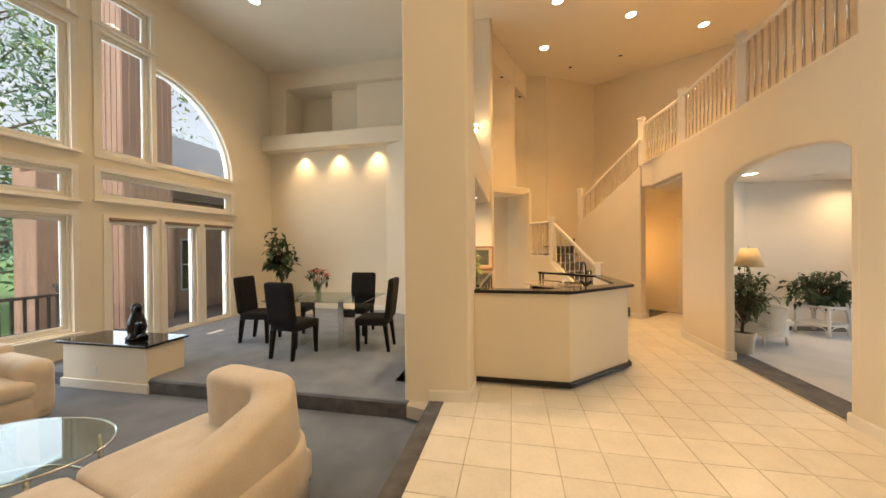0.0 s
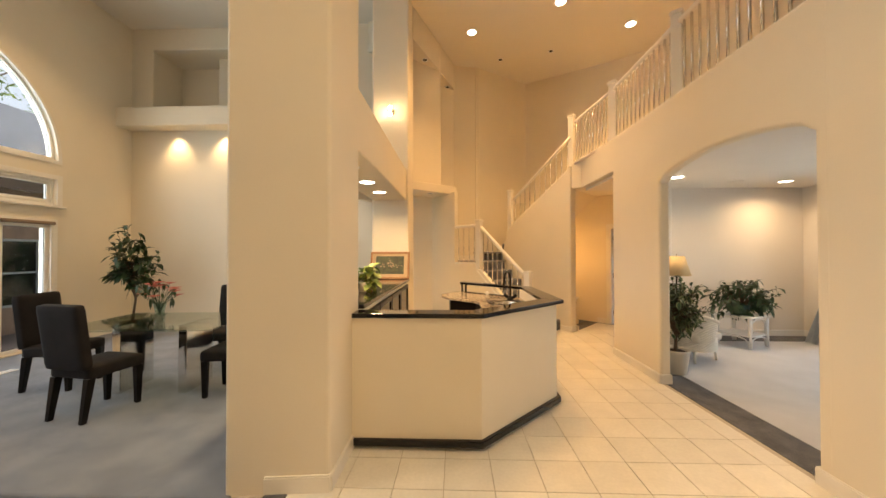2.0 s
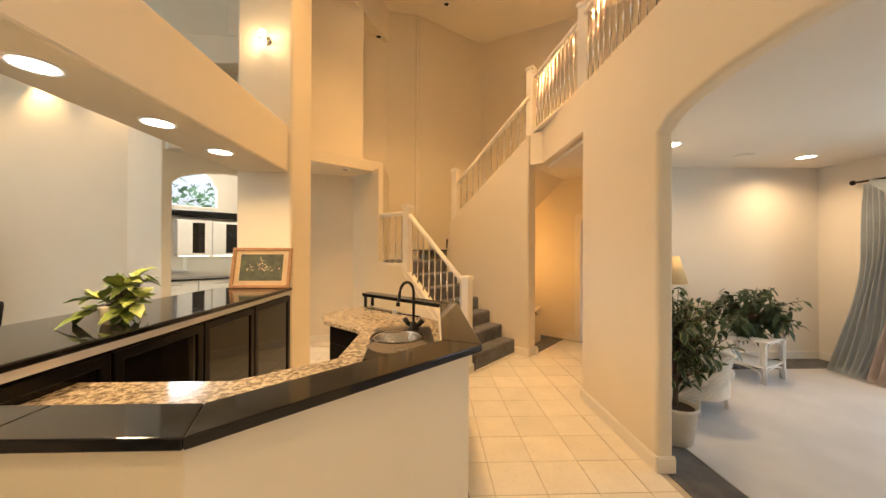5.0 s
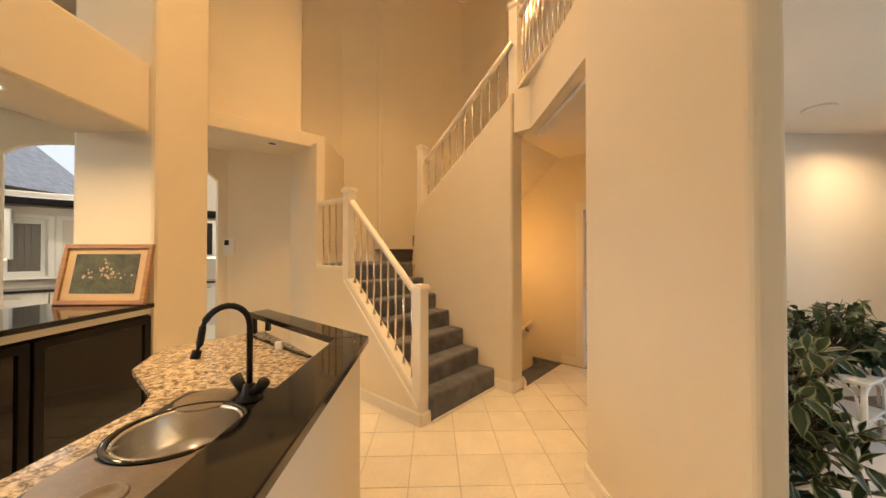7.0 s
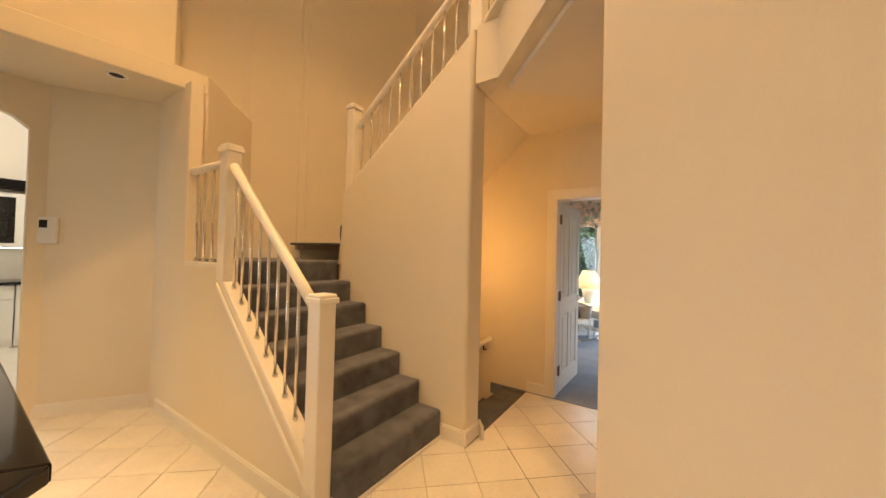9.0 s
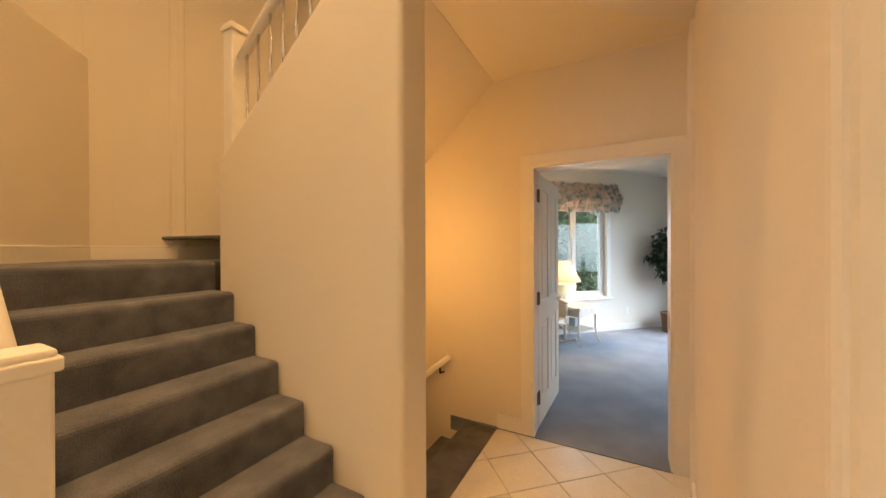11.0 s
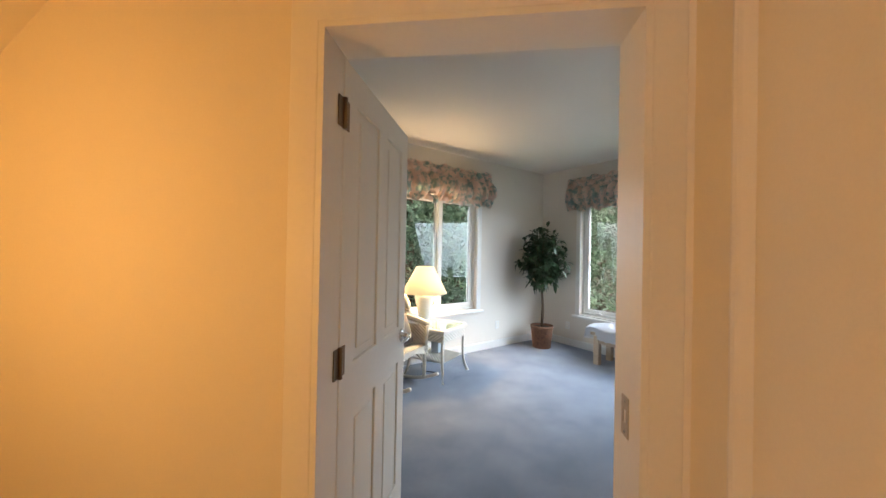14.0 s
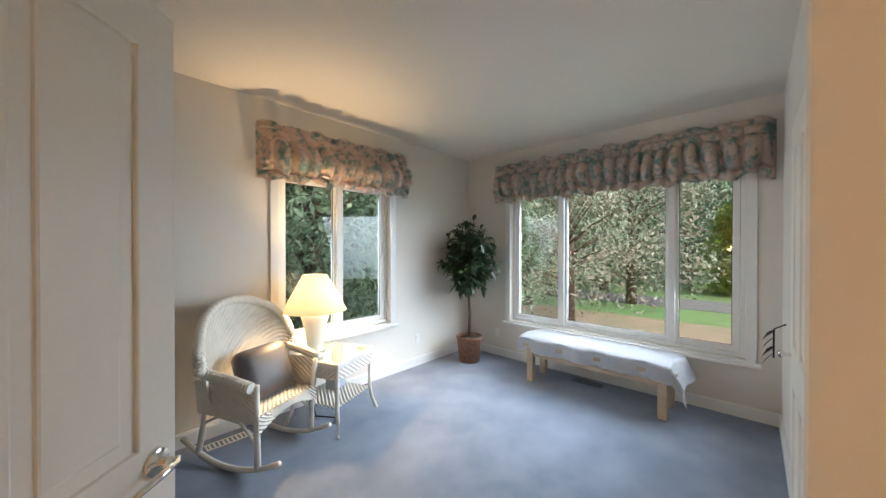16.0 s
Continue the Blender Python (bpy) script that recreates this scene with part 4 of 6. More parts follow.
fa = empty("faucet", turned((1.105, 4.905, 0.917), 0), "matt black gooseneck bar faucet with two winged handles", "faucet")
neck = [(0, 0, 0.0), (0, 0, 0.28)] + [(-0.047 + 0.047 * math.cos(a), -0.063 + 0.063 * math.cos(a), 0.28 + 0.085 * math.sin(a)) for a in [math.pi * i / 12 for i in range(1, 13)]] + [(-0.098, -0.130, 0.245), (-0.104, -0.138, 0.215)]
part("spout", tube(neck, 0.011, 12), BLACK_METAL, fa, smooth=True)
part("aerator", tube([(-0.102, -0.135, 0.228), (-0.106, -0.141, 0.200)], 0.015, 12), BLACK_METAL, fa, smooth=True)
part("base", lathe([(0.045, 0), (0.045, 0.01), (0.028, 0.03), (0.022, 0.06), (0.014, 0.065)], 20), BLACK_METAL, fa, smooth=True)
for s in (-1, 1):
    part("handle", tube([(0.012 * s, -0.008 * s, 0.03), (0.045 * s, -0.02 * s, 0.05), (0.07 * s, -0.03 * s, 0.08)], 0.017, 10, taper=1.3), BLACK_METAL, fa, smooth=True)
# plain white block near the counter's end shelf
thing("white_block", box(0.86, 5.63, 0.9005, 0.905, 5.66, 0.945, 0.005), WHITE, "small white block standing on the granite counter", "box")

# back counter with black glass-fronted cabinets
thing("back_counter_top", box(-1.18, 3.43, 1.05, -0.36, 6.288, 1.085, 0.008), BLACK_STONE, "polished black stone top of the back counter", "counter top")
thing("back_counter_edge", box(-1.10, 3.43, 1.005, -0.385, 6.286, 1.05, 0.003), TRIM, "cream edge strip below the black counter top", "trim", kind="structure")
SMOKE = material("smoked_dark_glass", (0.010, 0.008, 0.007), 0.05, vary=0.3, scale=4, fine=40, bump=0, spec=0.35)
for y0, y1 in ((3.44, 4.12), (4.13, 4.81), (4.82, 5.50), (5.51, 6.28)):
    cab = empty("cabinet", pose(-0.75, (y0 + y1) / 2, 0), "black lacquered bar cabinet with a smoked glass door", "cabinet", "back bar cabinets")
    h = (y1 - y0) / 2
    part("body", box(-0.35, -h, 0.0, 0.35, h, 1.004), BLACK_WOOD, cab)
    fr = ring(-h + 0.004, 0.09, h - 0.004, 0.99, 0.055, 0.02)
    bmesh.ops.transform(fr, matrix=Matrix.Translation((0.372, 0, 0)) @ Matrix.Rotation(radians(90), 4, "Z"), verts=fr.verts)
    dr = part("door", fr, BLACK_WOOD, cab)
    part("door_glass", box(0.352, -h + 0.055, 0.14, 0.36, h - 0.055, 0.94), SMOKE, dr, "smoked glass panel")

thing("bar_back_wall", box(-1.195, 3.425, -0.1, -1.105, 6.288, 1.048, 0.004), PAINT, "low cream wall behind the back counter", "wall", kind="structure")

# wall lamp on the column
sc = empty("wall_sconce", pose(-0.655, 6.29, 3.91), "small lit glass wall lamp with a metal mount", "wall lamp")
part("mount", lathe([(0.05, 0), (0.05, 0.012), (0.02, 0.02), (0.015, 0.07)], 20, None, Matrix.Rotation(radians(90), 4, "X")), STEEL, sc, smooth=True)
part("arm", tube([(-0.06, -0.07, 0), (0.06, -0.07, 0)], 0.012, 10), STEEL, sc, smooth=True)
FROST = glow("lit_frosted_glass", (1.0, 0.85, 0.6), 9)
for z in (-0.05, 0.05):
    part("shade", lathe([(0.016, 0), (0.03, 0.02), (0.035, 0.05), (0.03, 0.055)], 18, None, Matrix.Translation((-0.02, -0.08, z * 0.4)) @ Matrix.Rotation(radians(0 if z > 0 else 180), 4, "X")), FROST, sc, "glowing frosted shade", True)
bulb("sconce_lamp", (-0.675, 6.15, 3.92), 7, WARM, 0.03)

# fixtures on walls and ceiling
kp = empty("thermostat_panel", turned((-0.735, 7.953, 1.55), 14), "white wall intercom and thermostat panel", "wall panel")
part("plate", box(-0.11, -0.022, -0.11, 0.02, 0.0, 0.11, 0.004), WHITE, kp)
part("display", box(-0.095, -0.026, 0.02, -0.045, -0.021, 0.085, 0.002), BLACK_METAL, kp)
part("speaker", box(-0.02, -0.030, -0.09, 0.012, -0.021, 0.09, 0.003), TRIM, kp)
for x, y, z in ((-0.20, 7.50, 5.5), (0.24, 8.66, 5.5), (2.6, 8.3, TOP), (1.5, 8.6, TOP), (-0.1, 7.62, 2.765)):
    can_light((x, y, z), 0, size=0.045, lit=False)
thing("ceiling_speaker", lathe([(0.11, 0.0), (0.11, -0.008), (0.10, -0.012), (0.001, -0.010)], 28, None, Matrix.Translation((5.08, 6.37, 2.7))), PAINT_COOL, "round white ceiling speaker grille", "ceiling speaker", smooth=True)


def floor_vent(x, y, z, rz, mat, label, w=0.30, d=0.10):
    v = empty("floor_vent", turned((x, y, z), rz), label, "floor vent", "floor vents")
    part("frame", into(ring(-w / 2, -d / 2, w / 2, d / 2, 0.012, 0.008, 0.002), None, Matrix.Translation((0, 0, 0.009)) @ Matrix.Rotation(radians(-90), 4, "X")), mat, v)
    for i in range(9):
        x0 = -w / 2 + 0.02 + i * (w - 0.04) / 9
        part("slat", box(x0, -d / 2 + 0.01, 0.001, x0 + 0.014, d / 2 - 0.01, 0.007), mat, v)


floor_vent(-5.35, 4.7, 0.001, 90, WHITE, "white slatted floor vent in the dining carpet")
floor_vent(7.86, 8.72, 0.0, 90, BLACK_METAL, "dark slatted floor vent below the bench")
floor_vent(4.95, 10.30, 0.0, 0, TRIM, "cream slatted floor vent by the window wall")


def outlet(m):
    o = empty("outlet", m, "white double power outlet on the wall", "outlet", "outlets")
    part("plate", box(-0.035, -0.006, -0.057, 0.035, 0.0, 0.057, 0.003), WHITE, o)
    for z in (-0.022, 0.022):
        part("socket", box(-0.016, -0.009, z - 0.014, 0.016, -0.005, z + 0.014, 0.003), TRIM, o)


outlet(turned((7.0, 10.445, 0.33), 0))
outlet(turned((8.01, 9.95, 0.30), -90))
outlet(turned((5.95, 6.97, 0.33), 0))

# ---- furniture of the great room ----
BLACK_CLOTH = material("black_upholstery", (0.014, 0.012, 0.012), 0.85, vary=0.2, scale=10, fine=300, bump=0.3, depth=0.002, spec=0.2)
CREAM_SUEDE = material("cream_suede", (0.72, 0.63, 0.52), 0.9, second=(0.60, 0.50, 0.39), scale=4, fine=120, bump=0.25, depth=0.003, spec=0.15, sheen=0.3)
TABLE_GLASS = glass("greenish_table_glass", (0.86, 0.93, 0.90))
LEAF = material("dark_green_leaf", (0.035, 0.075, 0.025), 0.45, second=(0.02, 0.045, 0.015), scale=8, fine=60, bump=0.1)
LEAF_LIGHT = material("yellow_green_leaf", (0.32, 0.38, 0.08), 0.45, second=(0.14, 0.22, 0.04), scale=18, fine=60, bump=0.1)
LEAF_EDGE = material("pale_leaf_edge", (0.30, 0.33, 0.17), 0.5, vary=0.1, scale=10, fine=60, bump=0.1)
BARK = material("brown_bark", (0.16, 0.11, 0.07), 0.9, second=(0.09, 0.06, 0.04), scale=12, fine=90, bump=0.5, depth=0.006)
SOIL = material("potting_soil", (0.05, 0.032, 0.02), 1.0, vary=0.4, scale=40, fine=150, bump=0.8, depth=0.01)
WICKER = material("white_painted_wicker", (0.76, 0.71, 0.62), 0.55, vary=0.08, scale=12, fine=90, bump=0.2, depth=0.003)
RED = material("dark_red_cloth", (0.16, 0.03, 0.03), 0.9, vary=0.2, scale=12, fine=200, bump=0.3)
PETAL = material("orange_red_petal", (0.55, 0.07, 0.05), 0.6, second=(0.70, 0.28, 0.20), scale=30, fine=90, bump=0.1)
TERRA = material("woven_brown_basket", (0.22, 0.10, 0.05), 0.75, second=(0.11, 0.05, 0.03), scale=30, fine=90, bump=0.5, depth=0.004)
POT_WHITE = material("cream_glazed_pot", (0.68, 0.62, 0.52), 0.4, vary=0.05, scale=10, fine=80, bump=0.05)


def soft_box(x0, y0, z0, x1, y1, z1, r, bm=None, m=None, puff=0.0):
    """A cushion: a box with generous rounded edges, its faces swollen a little."""
    own = bmesh.new()
    bmesh.ops.create_cube(own, size=1)
    bmesh.ops.subdivide_edges(own, edges=own.edges[:], cuts=9, use_grid_fill=True)
    c = Vector(((x0 + x1) / 2, (y0 + y1) / 2, (z0 + z1) / 2))
    h = Vector(((x1 - x0) / 2, (y1 - y0) / 2, (z1 - z0) / 2))
    rr = min(r, h.x, h.y, h.z)
    for v in own.verts:
        p = Vector((v.co.x * 2 * h.x, v.co.y * 2 * h.y, v.co.z * 2 * h.z))
        core = Vector([max(-h[i] + rr, min(h[i] - rr, p[i])) for i in range(3)])
        d = p - core
        q = core + d.normalized() * rr if d.length > 1e-6 else p
        f = 1 + puff * (1 - (2 * v.co.x) ** 2) * (1 - (2 * v.co.y) ** 2)
        v.co = c + Vector((q.x, q.y, q.z * f))
    return into(own, bm, m)


def dining_chair(m):
    ch = empty("dining_chair", m, "black upholstered high-backed dining chair beside the glass table", "chair", "chairs round the table")
    part("seat", soft_box(-0.23, -0.24, 0.38, 0.23, 0.24, 0.50, 0.03, puff=0.12), BLACK_CLOTH, ch, smooth=True)
    back = soft_box(-0.23, -0.045, 0, 0.23, 0.045, 0.60, 0.03)
    bmesh.ops.transform(back, matrix=Matrix.Translation((0, -0.235, 0.47)) @ Matrix.Rotation(radians(7), 4, "X"), verts=back.verts)
    part("backrest", back, BLACK_CLOTH, ch, smooth=True)
    for x, y, dy in ((-0.19, 0.20, 0.0), (0.19, 0.20, 0.0), (-0.19, -0.21, -0.05), (0.19, -0.21, -0.05)):
        leg = bmesh.new()
        bmesh.ops.create_cube(leg, size=1)
        for v in leg.verts:
            k = 0.85 if v.co.z < 0 else 1.25
            v.co = Vector((x + v.co.x * 0.05 * k, y + v.co.y * 0.05 * k + (dy if v.co.z < 0 else 0), 0.195 + v.co.z * 0.39))
        bmesh.ops.bevel(leg, geom=leg.edges[:], offset=0.004, segments=1, affect="EDGES")
        part("leg", leg, BLACK_WOOD, ch)
    return ch


first = dining_chair(turned((-3.06, 3.80, 0), -8))
for x, y, a in ((-2.05, 4.30, 97), (-4.10, 4.38, -82), (-2.72, 5.10, 183)):
    copy_thing(first, turned((x, y, 0), a))

dt = empty("dining_table", turned((-2.9, 4.40, 0), 4), "rectangular glass dining table on two chrome slab legs", "table")
part("tabletop", box(-0.80, -0.52, 0.735, 0.80, 0.52, 0.750, 0.003), TABLE_GLASS, dt, "clear greenish glass top")
for x in (-0.38, 0.32):
    part("leg", box(x - 0.045, -0.22, 0.0, x + 0.045, 0.22, 0.734, 0.004), CHROME, dt, "polished chrome slab leg")


def leaf_mesh(bm, at, d, up, length, width, fold=0.25, droop=0.3, mat_index=0, edge=False):
    """One leaf: a folded, pointed blade of eight faces; with edge, a pale margin."""
    d, up = d.normalized(), up.normalized()
    side = d.cross(up)
    if side.length < 1e-3:
        side = d.cross(Vector((1, 0, 0)))
    side.normalize()
    nrm = side.cross(d)
    prof = ((0.0, 0.06), (0.3, 0.9), (0.6, 0.95), (1.0, 0.03))
    rows = []
    for t, w in prof:
        c = at + d * (length * t) - Vector((0, 0, 1)) * (droop * length * t * t)
        ww = width * w / 2
        row = [c + side * ww + nrm * (fold * ww), c, c - side * ww + nrm * (fold * ww)]
        if edge:
            row = [row[0], c + side * ww * 0.68 + nrm * (fold * ww * 0.68), c, c - side * ww * 0.68 + nrm * (fold * ww * 0.68), row[2]]
        rows.append([bm.verts.new(p) for p in row])
    k = len(rows[0])
    for a, b in zip(rows, rows[1:]):
        for i in range(k - 1):
            f = bm.faces.new((a[i], a[i + 1], b[i + 1], b[i]))
            f.smooth = True
            f.material_index = 1 if edge and i in (0, 3) else mat_index


def rand_dir(rng, up=0.0):
    v = Vector((rng.gauss(0, 1), rng.gauss(0, 1), rng.gauss(0, 1) + up))
    return v.normalized()


def bushy(rng, twigs, n_leaf, length, width, center, radii, edge=False, droop=0.35, shell=0.45):
    """Twigs reaching into an egg-shaped crown and leaves along them; returns (twig bmesh, leaf bmesh)."""
    tw, lf = bmesh.new(), bmesh.new()
    for root in twigs:
        root = Vector(root)
        for _ in range(max(1, n_leaf // (9 * len(twigs)))):
            v = rand_dir(rng, 0.25) * (shell + (1 - shell) * rng.random())
            tip = Vector(center) + Vector((v.x * radii[0], v.y * radii[1], v.z * radii[2]))
            mid = root.lerp(tip, 0.5) + Vector((0, 0, 0.12 * (tip - root).length))
            tube([root, mid, tip], 0.006, 5, tw, taper=0.4)
            for i in range(9):
                t = 0.35 + 0.65 * (i + rng.random()) / 9
                p = root.lerp(mid, min(1, 2 * t)) if t < 0.5 else mid.lerp(tip, 2 * t - 1)
                d = (tip - root).normalized() * 0.5 + rand_dir(rng) * 0.9
                s = 0.7 + 0.6 * rng.random()
                leaf_mesh(lf, p, d, Vector((0, 0, 1)) + rand_dir(rng) * 0.4, length * s, width * s, droop=droop * (0.4 + rng.random()), edge=edge)
    return tw, lf


def potted(name, m, label, rng, pot_profile, pot_mat, trunk, center, radii, n_leaf, length, width, leaf=None, edge=False, droop=0.35, shell=0.45, pot_label=""):
    p = empty(name, m, label, "plant")
    pot = part("pot", lathe(pot_profile, 28), pot_mat, p, pot_label, True)
    r, z = max(pot_profile, key=lambda q: q[1])
    part("soil", lathe([(r * 0.86, z - 0.03), (r * 0.5, z - 0.022), (0.001, z - 0.02)], 20), SOIL, pot)
    if trunk:
        part("trunk", tube(trunk, 0.022, 8, taper=0.5), BARK, p, smooth=True)
    top = trunk[-1] if trunk else (0, 0, z)
    roots = [top, trunk[-2]] if trunk else [top]
    tw, lf = bushy(rng, roots, n_leaf, length, width, center, radii, edge, droop, shell)
    tagged(part("twigs", tw, BARK, p), kind="stuff")
    tagged(part("leaves", lf, [leaf or LEAF, LEAF_EDGE], p), kind="stuff")
    return p


R = random.Random(5)
POT = [(0.10, 0), (0.135, 0.02), (0.155, 0.28), (0.165, 0.30), (0.165, 0.31), (0.15, 0.31), (0.145, 0.27)]
potted("potted_plant", pose(-5.35, 6.45, 0), "tall leafy indoor plant in the dining corner", R, POT, TERRA, [(0, 0, 0.28), (0.04, 0.02, 0.7), (-0.03, 0.03, 1.15)], (0.0, 0, 1.45), (0.42, 0.42, 0.72), 420, 0.17, 0.07)
vs = empty("flower_vase", pose(-3.2, 4.62, 0.75), "glass vase of red and orange flowers on the table", "vase")
part("vase", lathe([(0.05, 0), (0.055, 0.01), (0.045, 0.06), (0.07, 0.17), (0.075, 0.175), (0.066, 0.17), (0.04, 0.06), (0.045, 0.015), (0.001, 0.012)], 24), TABLE_GLASS, vs, "clear glass vase", True)
stems = bmesh.new()
for i in range(26):
    v = rand_dir(R, 0.9)
    tip = Vector((v.x * 0.17, v.y * 0.17, 0.22 + abs(v.z) * 0.20))
    tube([(0, 0, 0.02), (v.x * 0.04, v.y * 0.04, 0.15), tip], 0.003, 5, stems)
    if i % 2:
        bloom = bmesh.new()
        for k in range(7):
            a = 2 * math.pi * k / 7
            leaf_mesh(bloom, tip, Vector((math.cos(a), math.sin(a), 0.5)), Vector((0, 0, 1)), 0.09, 0.055, droop=0.2)
        part("bloom", bloom, PETAL, vs, "red and orange bloom")
    else:
        for k in range(3):
            leaf_mesh(stems, tip, rand_dir(R, 0.2), Vector((0, 0, 1)), 0.10, 0.035)
tagged(part("stems", stems, LEAF, vs, "green stems and leaves"), kind="stuff")

# low plinth with a black top, and a dark figurine on it
pl_ = empty("plinth", pose(-4.86, 2.86, LOW), "low cream plinth with a black stone top", "plinth")
part("body", box(-0.66, -0.22, 0, 0.66, 0.24, 0.545, 0.006), PAINT, pl_)
part("top", box(-0.70, -0.27, 0.546, 0.70, 0.28, 0.575, 0.006), BLACK_STONE, pl_, "polished black stone top")
part("skirting", into(slab(rect(-0.68, -0.24, 0.68, 0.26), [rect(-0.655, -0.215, 0.655, 0.235)], 0.11, 0.003, 2), None, Matrix.Translation((0, 0, 0.11)) @ Matrix.Rotation(radians(-90), 4, "X")), TRIM, pl_)
outlet(turned((-5.0, 2.638, LOW + 0.22), 0))
fig = lathe([(0.11, 0), (0.115, 0.03), (0.085, 0.06), (0.10, 0.14), (0.095, 0.22), (0.065, 0.30), (0.05, 0.34), (0.062, 0.39), (0.05, 0.44), (0.001, 0.46)], 20)
soft_box(-0.03, -0.03, 0.0, 0.03, 0.03, 0.09, 0.02, fig, Matrix.Translation((0.07, -0.06, 0.36)) @ Matrix.Rotation(radians(35), 4, "Y"))
soft_box(-0.04, -0.03, 0.0, 0.04, 0.03, 0.18, 0.025, fig, Matrix.Translation((0.07, -0.05, 0.06)) @ Matrix.Rotation(radians(15), 4, "Y"))
soft_box(-0.10, -0.04, 0.0, 0.02, 0.04, 0.07, 0.03, fig, Matrix.Translation((0.16, -0.03, 0.02)))
bmesh.ops.translate(fig, vec=(-4.62, 2.84, LOW + 0.576), verts=fig.verts)
thing("statue", fig, BLACK_STONE, "glossy black figurine standing on the plinth", "statue", smooth=True)


def swept_back(L, hi, lo, bottom=0.06, grow=0.0):
    """A padded back that starts as a tall end, turns the corner and falls along the side; top and edges rounded."""
    plan = [Vector((0.30 - 0.06 * i, -L / 2 + 0.13)) for i in range(9)]
    plan += [Vector((-0.18 - 0.22 * math.sin(a), -L / 2 + 0.35 - 0.22 * math.cos(a))) for a in [math.pi / 2 * i / 8 for i in range(1, 9)]]
    plan += [Vector((-0.40, -L / 2 + 0.35 + (L - 0.40) * i / 18)) for i in range(1, 19)]
    lens = [0.0]
    for a, b in zip(plan, plan[1:]):
        lens.append(lens[-1] + (b - a).length)
    bm, rings = bmesh.new(), []
    for k, p in enumerate(plan):
        d = (plan[min(k + 1, len(plan) - 1)] - plan[max(k - 1, 0)]).normalized()
        n = Vector((-d.y, d.x))
        t = min(1.0, max(0.0, (lens[k] - 0.62) / (lens[-1] - 0.62)))
        h = hi + (lo - hi) * (1 - (1 - t) ** 1.7)
        end = min(1.0, min(lens[k], lens[-1] - lens[k]) / 0.09)
        w = (0.125 + grow) * (0.55 + 0.45 * math.sin(math.pi / 2 * end))
        h -= 0.05 * (1 - math.sin(math.pi / 2 * end))
        sec = []
        for a in range(13):
            th = math.pi * a / 12
            c, sn = math.cos(th), math.sin(th)
            sec.append((w * math.copysign(abs(c) ** 0.55, c), h - 0.10 + 0.10 * sn ** 0.6))
        sec = [(w * 0.96, bottom), (w * 1.04, bottom + 0.5 * (h - bottom))] + sec + [(-w * 1.04, bottom + 0.5 * (h - bottom)), (-w * 0.96, bottom)]
        rings.append([bm.verts.new((p.x - n.x * (o + 0.06 * (z - bottom)), p.y - n.y * (o + 0.06 * (z - bottom)), z)) for o, z in sec])
    for a, b in zip(rings, rings[1:]):
        for i in range(len(a)):
            bm.faces.new((a[i - 1], a[i], b[i], b[i - 1]))
    bm.faces.new(rings[0]), bm.faces.new(rings[-1][::-1])
    bmesh.ops.recalc_face_normals(bm, faces=bm.faces[:])
    return bm


def sofa(m, label, L, back_lo, back_hi, arms, pillow=None):
    """A cream sofa facing +x, running along y; the back drops from back_hi at its far end to back_lo."""
    s = empty("sofa", m, label, "sofa", "living room seating")
    part("base", soft_box(-0.42, -L / 2, 0.03, 0.46, L / 2, 0.30, 0.06), CREAM_SUEDE, s, smooth=True)
    n = 2
    for i in range(n):
        y0 = -L / 2 + 0.10 + (L - 0.2) * i / n
        part("seat_cushion", soft_box(-0.22, y0 + 0.005, 0.27, 0.48, y0 + (L - 0.2) / n - 0.005, 0.45, 0.07, puff=0.10), CREAM_SUEDE, s, smooth=True)
    if arms == "wrap":
        part("backrest", swept_back(L, back_hi, back_lo), CREAM_SUEDE, s, "tall back swooping down from a rounded end", True)
        part("skirt", swept_back(L, 0.46, 0.36, 0.03, 0.035), CREAM_SUEDE, s, "lower outer cover", True)
        arms = []
    else:
        bk = soft_box(-0.16, -L / 2, 0, 0.16, L / 2, 1.0, 0.075)
        for v in bk.verts:
            hgt = back_lo
            v.co = Vector((-0.36 + v.co.x - 0.10 * v.co.z * hgt, v.co.y, 0.10 + v.co.z * (hgt - 0.10)))
        part("backrest", bk, CREAM_SUEDE, s, smooth=True)
    for y, h in arms:
        part("armrest", soft_box(-0.46, y - 0.13, 0.04, 0.46, y + 0.13, h, 0.11), CREAM_SUEDE, s, smooth=True)
    if pillow:
        part("pillow", soft_box(-0.22, -0.22, -0.07, 0.22, 0.22, 0.07, 0.06, None, Matrix.Translation(pillow) @ Matrix.Rotation(radians(70), 4, "Y"), 0.5), RED, s, "dark red cushion", True)
    return s


sofa(Matrix.Translation((-2.02, 0.84, LOW)) @ Matrix.Rotation(radians(168), 4, "Z") @ Matrix.Diagonal((1.10, 1.06, 0.95, 1)), "cream suede sofa with a high swooping back", 1.75, 0.46, 0.86, "wrap")
sofa(turned((-5.10, 1.12, LOW), -8), "cream suede sofa with rounded arms and a red cushion", 1.9, 0.70, 0.70, [(0.86, 0.62), (-0.86, 0.62)], (-0.05, 0.50, 0.60))

